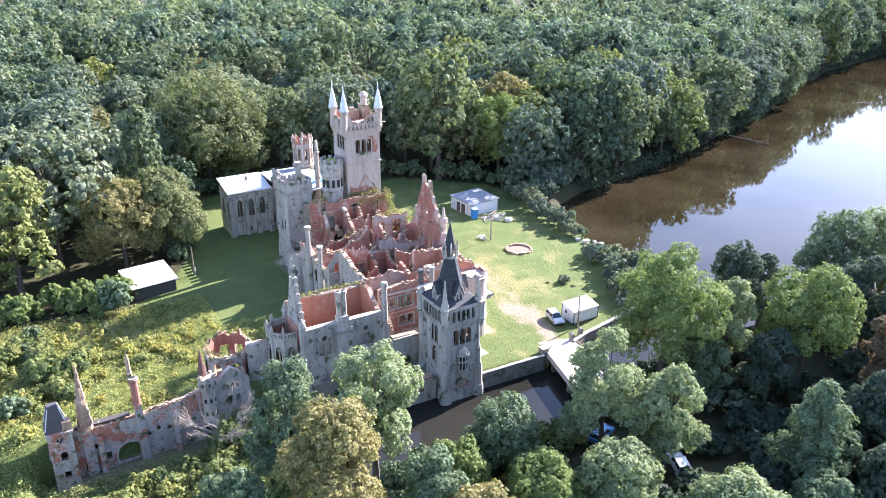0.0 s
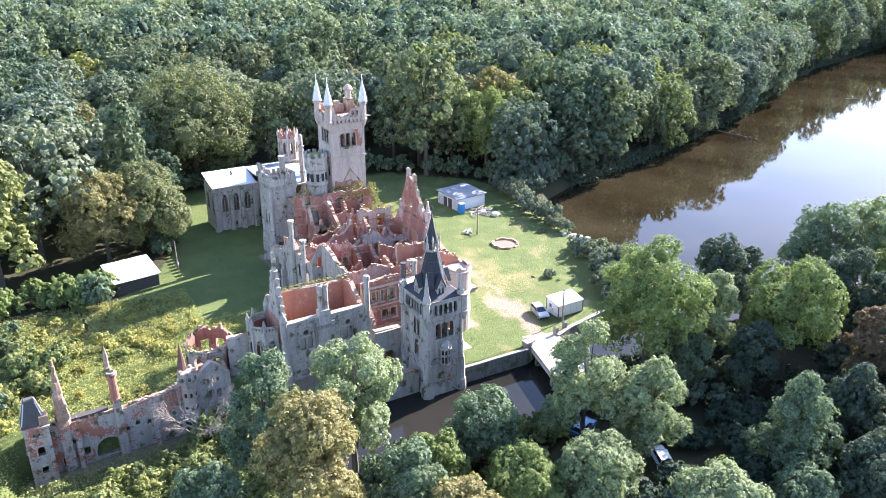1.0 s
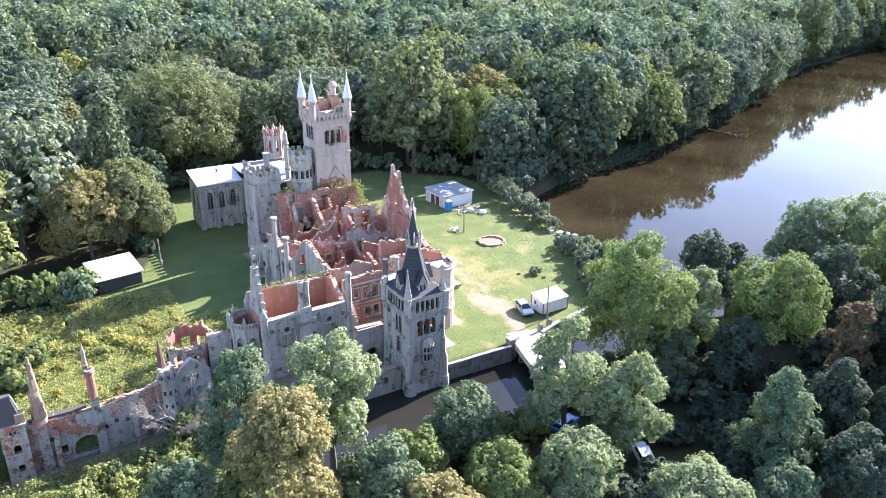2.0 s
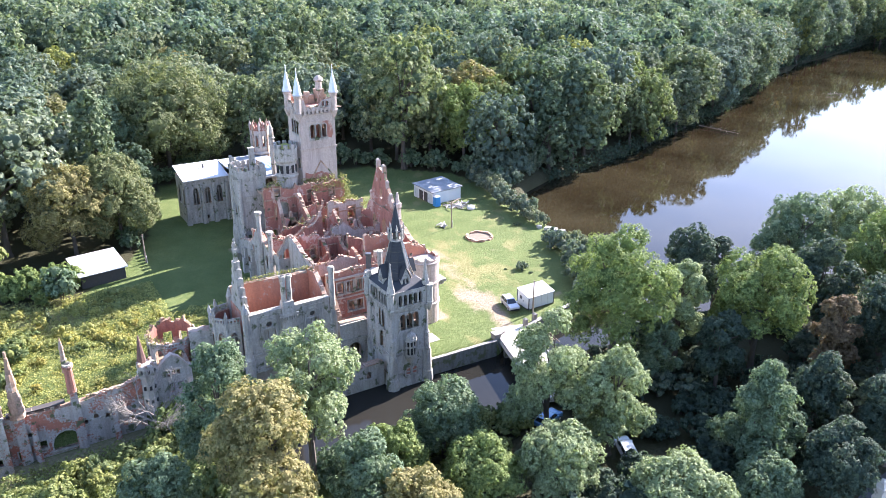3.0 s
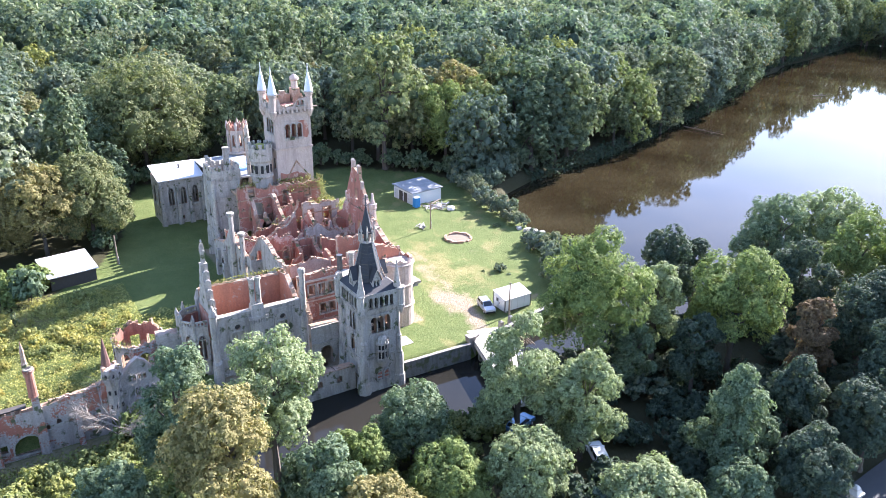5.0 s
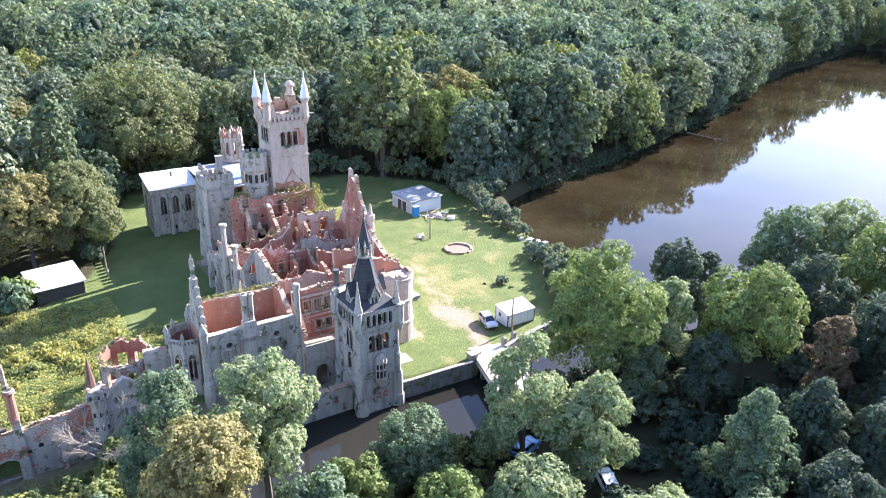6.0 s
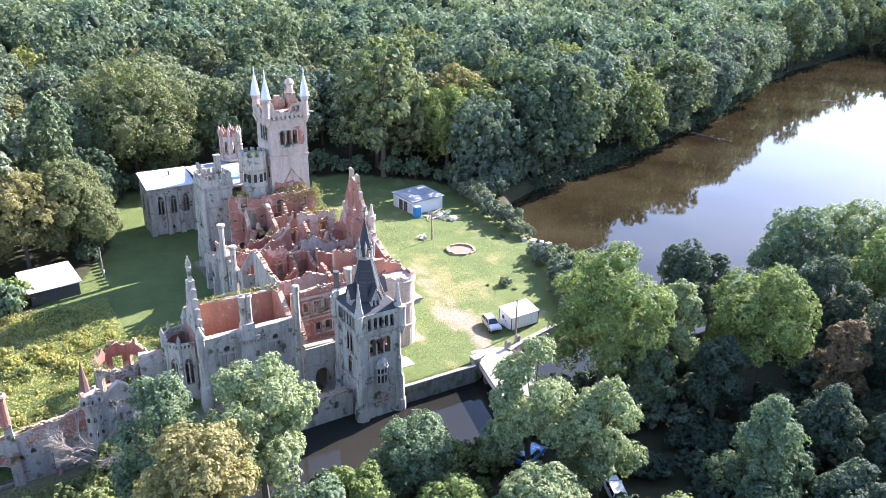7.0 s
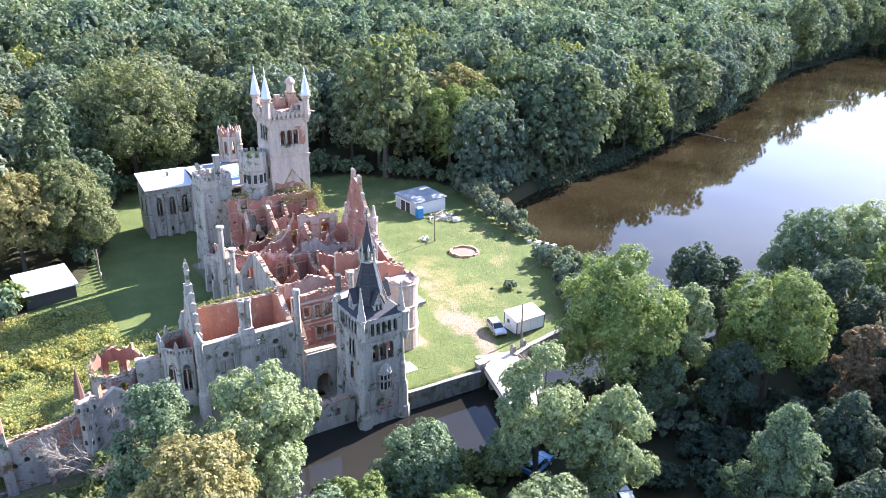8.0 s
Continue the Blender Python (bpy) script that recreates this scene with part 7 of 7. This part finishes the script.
# the woods round the clearing: models, then one tree a place
KINDS = [
    ("forest_tree", 31, 24.0, 9.6, 1.0, L_A, "round", "dense dark green tree in the woods"),
    ("forest_tree", 32, 27.0, 9.0, 1.5, L_A, "loose", "tall green woodland tree with an uneven crown"),
    ("forest_tree", 33, 23.0, 8.4, 0.8, L_B, "loose", "grey-green leafy tree in the woods"),
    ("forest_tree", 34, 25.0, 10.4, 1.2, L_B, "round", "blue-green rounded tree in the woods"),
    ("forest_tree", 35, 23.0, 8.6, 1.0, L_C, "loose", "yellow-green tree in the woods"),
    ("forest_tree", 36, 21.0, 8.2, 0.8, L_E, "round", "olive tree turning yellow in the woods"),
    ("forest_tree", 37, 27.0, 7.2, 1.5, L_A, "cone", "tall narrow dark woodland tree"),
    ("forest_tree", 38, 20.0, 7.4, 0.6, L_D, "loose", "silvery leaved tree in the woods"),
]
models = [tree_model(nm, sd, H, R, low, 8400, 0.44, mat, style, 85, lab, 0.34) for nm, sd, H, R, low, mat, style, lab in KINDS]
used = [False] * len(models)
EYE0 = (-48.0, -81.0)
near_feet = [(q[2], q[3], q[5]) for q in NEAR]


def free(x, y):
    if inside(CLEAR, x, y) or inside(LAKE, x, y) or inside(MOAT, x, y):
        return False
    if x < -20 and y < 63:
        return False
    if -56 < x < 18 and -60 < y < 30:
        return False
    if y < -34 and 6 < x < 60:
        return False
    if 6 < x < 56 and y < 0:
        return False
    if x < 115 and -14 < y < 0:
        return False
    if 40 < x < 66 and -14 < y < 60:
        return False
    return all(math.hypot(x - a, y - b) > 0.75 * c + 3.0 for a, b, c in near_feet)


spots = []
shore_spots = []
tr = random.Random(5)
shore = LAKE[3:15]
for (x0, y0), (x1, y1) in zip(shore, shore[1:]):
    n = max(1, int(math.hypot(x1 - x0, y1 - y0) / 7.0))
    for k in range(n):
        f = (k + tr.uniform(0.2, 0.8)) / n
        x, y = x0 + (x1 - x0) * f - tr.uniform(0.0, 3.5), y0 + (y1 - y0) * f + tr.uniform(-1.2, 2.6)
        if all(math.hypot(x - a, y - b) > 0.75 * c + 3.0 for a, b, c in near_feet):
            shore_spots.append((math.hypot(x - EYE0[0], y - EYE0[1]), x, y))
for j in range(-6, 55):
    for i in range(-20, 60):
        x, y = i * 13.4 + (6.7 if j % 2 else 0) + tr.uniform(-4.0, 4.0), j * 12.0 + tr.uniform(-3.8, 3.8)
        away = math.hypot(x - EYE0[0], y - EYE0[1])
        side = math.degrees(math.atan2(x - EYE0[0], y - EYE0[1]))
        if -8 < side < (79 if away < 230 else 70) and away < (450 if side < 40 else 640) and free(x, y) and all(math.hypot(x - q[1], y - q[2]) > 6.0 for q in shore_spots):
            spots.append((away, x, y))
spots.sort()
spots = shore_spots + spots
NEAREST = 225
WEIGHT = (22, 20, 18, 14, 10, 8, 6, 2)
for away, x, y in spots[:NEAREST]:
    k = tr.choices(range(8), WEIGHT)[0]
    set_tree(models[k], x, y, tr.uniform(0, 360), tr.choice((0.62, 0.78, 0.88, 0.95, 1.02, 1.12)) * tr.uniform(0.95, 1.05), not used[k], "woodland trees")
    used[k] = True

# the rest of the woods
rest = np.array([(x, y) for _, x, y in spots[NEAREST:]])
r = np.random.RandomState(3)
stamps = [crown_points(np.random.RandomState(60 + k), 1.0, q, 0.05, 1900, st, 80) for k, (q, st) in enumerate(((0.40, "round"), (0.36, "loose"), (0.42, "round"), (0.38, "loose"), (0.27, "cone"), (0.34, "loose")))]
zb = height(rest[:, 0], rest[:, 1])
AP, AN, AT, AS = [], [], [], []
core = Build()
for (x, y), z in zip(rest, zb):
    P, N, C, S = stamps[r.randint(len(stamps))]
    a, H = r.uniform(0, 6.283), r.choice((17, 20, 22, 24, 26, 28)) * r.uniform(0.92, 1.08)
    turn = np.array([[math.cos(a), -math.sin(a), 0], [math.sin(a), math.cos(a), 0], [0, 0, 1]])
    foot = np.array([x, y, z])
    AP.append(P @ turn.T * H + foot)
    AN.append(N @ turn.T)
    AT.append(np.full(len(P), r.rand()))
    AS.append(np.full(len(P), 0.027 * H))
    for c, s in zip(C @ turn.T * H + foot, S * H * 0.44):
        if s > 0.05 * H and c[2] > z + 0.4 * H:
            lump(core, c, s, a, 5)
far = new("far_woods", card_mesh("far_woods", np.concatenate(AP), np.concatenate(AN), np.concatenate(AS), [L_FAR], np.concatenate(AT)))
tagged(far, "dense mixed woodland reaching to the distance", "woods", kind="stuff")
# cores darker than the far leaves: painted shade between the crowns
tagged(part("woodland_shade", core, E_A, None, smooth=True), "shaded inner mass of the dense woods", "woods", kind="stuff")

# low branches and reeds that hide the lake's wooded shore
pts = []
for (x0, y0), (x1, y1) in zip(shore, shore[1:]):
    d = math.hypot(x1 - x0, y1 - y0)
    for k in range(int(d * 42)):
        f = tr.random()
        pts.append((x0 + (x1 - x0) * f + tr.gauss(-0.4, 1.1), y0 + (y1 - y0) * f + tr.gauss(0.6, 1.2), WATER + 0.1 + 3.2 * tr.random() ** 1.6))
pts = np.array(pts)
# E_A: shade along the waterline is put into the leaf colour
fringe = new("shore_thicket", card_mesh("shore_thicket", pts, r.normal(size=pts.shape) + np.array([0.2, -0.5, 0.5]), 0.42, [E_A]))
tagged(fringe, "leafy thicket hanging over the wooded lake shore", "bushes", kind="stuff")


# ---- shrubs, weeds and undergrowth ----
pr = random.Random(21)
near_feet = []


def bush_model(name, seed, H, R, n, size, mat, label):
    r = np.random.RandomState(seed)
    P, N, C, S = crown_points(r, H, R, 0.0, n, "loose", 30)
    P[:, 2] = np.abs(P[:, 2])

    root = thing(name, label, "shrub")
    b = Build()
    for k in range(5):
        b.beam((0, 0, -0.2), tuple(C[k]), 0.07, 0.03)
    part("branching_stem", b, M_BARK, root)["kind"] = "stuff"
    ob = new("foliage", card_mesh("foliage", P, N, size, [mat]))
    ob.parent = root
    core = Build()
    for c, s in zip(C, S):
        lump(core, c, s * 0.72, 0.4)
    part("inner_foliage", core, mat, root)
    return root


def spread(model, places, group, flat=1.0):
    for k, (x, y, s) in enumerate(places):
        z = base_z(x, y)
        if inside(MOAT, x, y) or inside(LAKE, x, y):
            continue
        m = pose(x, y, z - 0.1, 0, 0, pr.uniform(0, 360)) @ Matrix.Diagonal((s, s, s * flat * pr.uniform(0.85, 1.2), 1))
        ob = copy_thing(model, m)
        ob.matrix_basis = m
        tagged(ob, group=group)
    for o in list(model.children_recursive) + [model]:
        bpy.data.objects.remove(o)


def scatter(n, x0, x1, y0, y1, lo, hi, test=None):
    out = []
    while len(out) < n:
        x, y = pr.uniform(x0, x1), pr.uniform(y0, y1)
        if test is None or test(x, y):
            out.append((x, y, pr.uniform(lo, hi)))
    return out


hedge = [(-58 + 2.3 * k + pr.uniform(-0.6, 0.6), 54.5 - 0.08 * k + pr.uniform(-1.5, 1.5), pr.uniform(0.9, 1.35)) for k in range(12)]
spread(bush_model("hedge_bush", 3, 3.6, 2.2, 1875, 0.19, E_C, "tall leafy green bush in an old hedge row"), hedge + [(-36.2, 51.5, 1.0), (-34.0, 53.5, 1.15), (-37.5, 48.5, 0.8)], "garden hedge")
spread(bush_model("garden_bush", 4, 2.4, 1.8, 1375, 0.17, L_C, "yellow-green bush in the overgrown garden"), scatter(16, -62, -47, 22, 47, 0.8, 1.5) + [(-44, 30, 1.5), (-42.5, 33, 1.1), (-46, 26, 1.4), (-44.5, 24, 1.0), (-41, 36, 0.8)], "garden bushes")
spread(bush_model("bank_shrub", 5, 2.6, 2.0, 1500, 0.17, L_C, "bright green shrub on the bank in front of the wall"), scatter(80, -62, -22, -16, 8.5, 0.5, 1.3, lambda x, y: not (-50 < x < -29 and y > 9)) + scatter(26, -14, 7, -25, -14.5, 0.5, 1.0) + [(5.2, -15.2, 0.8), (7.6, -15.6, 0.9), (9.6, -15.0, 0.8), (6.4, -17.6, 0.9), (8.8, -18.0, 0.8), (11.0, -15.4, 0.7), (-1.5, -13.6, 0.7), (0.8, -13.8, 0.8), (3.0, -13.6, 0.7), (5.4, -14.0, 0.8), (2.0, -15.5, 0.8)], "bank shrubs")
spread(bush_model("bank_shrub_dark", 6, 3.0, 2.2, 1500, 0.20, L_A, "dense dark green shrub on the moat bank"), scatter(26, -34, -6, -34, -14, 0.7, 1.4) + [(-8.3, -13.0, 0.9), (-11, -13.5, 1.0),  (-18, 0, 0.8), (-17, 5, 0.9), (-12, 6.5, 0.8), (-8, 7, 0.6)], "bank shrubs")
edge = []
rim_ = CLEAR[3:12]
for (x0, y0), (x1, y1) in zip(rim_, rim_[1:]):
    d = math.hypot(x1 - x0, y1 - y0)
    for k in range(int(d / 2.6)):
        f, o = (k + pr.random()) / int(d / 2.6), pr.uniform(0.5, 3.5)
        if -33 < x0 + (x1 - x0) * f < -17 and y0 + (y1 - y0) * f < 64:
            continue
        edge.append((x0 + (x1 - x0) * f - (y1 - y0) / d * o, y0 + (y1 - y0) * f + (x1 - x0) / d * o, pr.uniform(0.7, 1.5)))
spread(bush_model("wood_edge_bush", 17, 4.0, 2.4, 1300, 0.26, E_B, "leafy bush along the edge of the woods"), edge, "wood edge bushes")
spread(bush_model("lake_shrub", 7, 3.2, 2.3, 1625, 0.20, L_B, "grey-green shrub along the lake shore"), [(66, 65, 1.6), (70.5, 66.5, 1.7), (75, 68.5, 1.6), (63.5, 61.5, 1.5), (80, 70, 1.6), (68, 69, 1.8), (60, 68, 1.5), (58.8, 63, 1.3), (57, 57, 1.4), (55.4, 52, 1.3), (54.6, 47, 1.2), (55, 43, 1.2), (53.8, 39.6, 1.0), (54.5, 36.6, 0.7), (49.5, 20.5, 1.3), (46.5, 16.8, 1.3), (44.5, 12.5, 1.3), (41.5, 9.6, 1.2), (48.5, 25.0, 1.0), (50.5, 28.0, 0.8), (39.5, 7.0, 0.9), (47.5, 10.5, 1.4), (51, 15, 1.5), (52.5, 24, 1.0)], "lake shore shrubs")
# undergrowth in E_A, whose darkened green imitates deep shade
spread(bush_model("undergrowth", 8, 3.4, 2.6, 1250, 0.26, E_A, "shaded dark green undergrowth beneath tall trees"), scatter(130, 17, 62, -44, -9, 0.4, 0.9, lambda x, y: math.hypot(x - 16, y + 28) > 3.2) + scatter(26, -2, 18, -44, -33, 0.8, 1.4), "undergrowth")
spread(bush_model("young_tree", 9, 4.6, 2.2, 1875, 0.26, L_B, "young dusky tree growing in deep shade"), scatter(18, 26, 80, -42, -9, 0.7, 1.2), "young trees")
spread(bush_model("lawn_bush", 10, 1.5, 1.3, 875, 0.12, L_B, "small rounded bush standing on the lawn"), [(37.2, 20.2, 1.0)], "")
spread(bush_model("low_mound", 11, 0.7, 1.0, 500, 0.10, L_A, "low clipped mound of green plants on the lawn"), [(50.0, 39.0, 1.0), (37.5, 18.0, 0.5), (34.5, 21.5, 0.4)], "")
spread(bush_model("dark_juniper", 12, 2.6, 0.6, 875, 0.12, L_A, "narrow dark juniper in the overgrown garden"), [(-37.8, 40.9, 1.0)], "")
spread(bush_model("wall_ivy", 13, 1.6, 1.2, 750, 0.13, L_C, "green weeds growing inside the octagon ruin"), [(-23.4, 20.4, 0.9), (-25.2, 19.0, 0.7)], "")


in_garden = lambda x, y: y < 48 - 0.1 * (x + 40) and not (x > -22 and y > 33) and math.hypot(x + 24.1, y - 19.9) > 5 and not (x > -21 and y < 20)
spread(bush_model("weed_clump", 14, 1.5, 1.3, 800, 0.11, L_WEED, "tall clump of green weeds in the overgrown garden"), scatter(110, -66, -18, 17, 48, 0.5, 1.1, in_garden), "weed clumps")
spread(bush_model("goldenrod_clump", 15, 1.3, 1.1, 700, 0.085, L_GOLD, "clump of yellow flowering goldenrod"), scatter(36, -56, -26, 20, 46, 0.5, 1.0, in_garden), "goldenrod clumps")
spread(bush_model("elder_bush", 16, 2.6, 2.0, 1100, 0.17, E_B, "grey-green elder bush in the overgrown garden"), scatter(12, -66, -46, 22, 46, 0.7, 1.3, in_garden), "elder bushes")


def sheet(name, label, pts, mat, size, lift):
    """Low plants that nobody could count, as one mesh of small sprays."""
    r = np.random.RandomState(len(pts))
    P = np.array(pts)
    N = r.normal(size=P.shape) * 0.7 + np.array([0, 0, 0.8])
    P = P + np.array([0, 0, 1]) * r.uniform(0, lift, (len(P), 1))
    ob = new(name, card_mesh(name, P, N, size, [mat]))
    return tagged(ob, label, "plants", kind="stuff")


def field(n, x0, x1, y0, y1, test, hump=0.0):
    X, Y = np.random.RandomState(n).uniform((x0, y0), (x1, y1), (n, 2)).T
    Z = height(X, Y) + hump * np.clip(wave(X, Y, 0.9, 17), 0, 2)
    keep = test(X, Y)
    return np.stack([X, Y, Z], 1)[keep]


open_garden = lambda X, Y: ((Y > 15.8) | (X < -49.4)) & (Y < 50 - 0.1 * (X + 40)) & ~((X > -21) & (Y > 34)) & (np.hypot(X + 24.1, Y - 19.9) > 3.8) & ~((X > -20.5) & (Y < 19))
clump = lambda lo: (lambda X, Y: open_garden(X, Y) & (wave(X, Y, 0.45, 31) > lo))
sheet("garden_weeds", "rank green weeds filling the neglected garden", field(100000, -70, -13, 13.0, 52, open_garden, 0.5), L_WEED, 0.105, 0.7)
sheet("nettle_patch", "dark nettles in the neglected garden", field(6000, -70, -14, 15.8, 50, clump(0.75), 0.6), L_A, 0.14, 0.8)
sheet("goldenrod", "yellow flowering goldenrod in the neglected garden", field(16000, -60, -22, 20, 47, lambda X, Y: open_garden(X, Y) & (wave(X, Y, 0.5, 44) > 0.45), 0.9), L_GOLD, 0.085, 0.8)
sheet("bank_weeds", "mixed weeds on the bank in front of the garden wall", field(60000, -66, -18, -20, 13.4, lambda X, Y: ~((X > -50) & (X < -29) & (Y > 11.5)), 0.9), L_WEED, 0.15, 0.9)
rim = np.array([(u, 17.0 + pr.uniform(-0.3, 0.4), 10.55 + pr.uniform(0, 0.35)) for u in np.linspace(-15.6, -4.6, 420)])
sheet("wall_top_weeds", "yellow-green weeds along the hall's wall top", rim, L_DULL, 0.15, 0.35)
tuft = []
for x0, x1, y, z, n in ((8.6, 15.0, 46.6, 12.6, 420), (-0.4, 3.0, 46.4, 14.3, 90), (3.0, 13, 40.2, 8.6, 120), (11.4, 15.0, 43.5, 9.9, 160), (7.6, 13.6, 47.6, 13.6, 240)):
    tuft += [(pr.uniform(x0, x1), y + pr.gauss(0, 0.5), z + pr.uniform(-0.4, 0.5)) for _ in range(n)]
tuft += [(15.0 + pr.gauss(0, 0.4), y, 10.4 + (y - 40) * -0.1 + pr.uniform(0, 0.6)) for y in np.linspace(37.5, 47, 320)]
tuft += [(pr.uniform(0, 14.5), pr.uniform(18, 46), pr.choice((0.3, 4.6)) + pr.uniform(0, 0.6)) for _ in range(500)]
tuft += [(-24.1 + 3.3 * math.cos(a) + pr.gauss(0, 0.2), 19.9 + 3.3 * math.sin(a) + pr.gauss(0, 0.2), 4.3 + pr.uniform(-0.5, 0.5)) for a in np.linspace(0.2, 4.2, 160)]
tuft += [(15.0 - 0.06 * k * 0.1 + pr.gauss(0, 0.35), 47.4 - 0.028 * k, 13.8 - 0.010 * k + pr.uniform(-0.3, 0.4)) for k in range(300)]
sheet("ruin_weeds", "green weeds and saplings on the broken walls", np.repeat(np.array(tuft), 3, 0) + np.random.RandomState(9).normal(size=(3 * len(tuft), 3)) * 0.16, L_DULL, 0.13, 0.4)
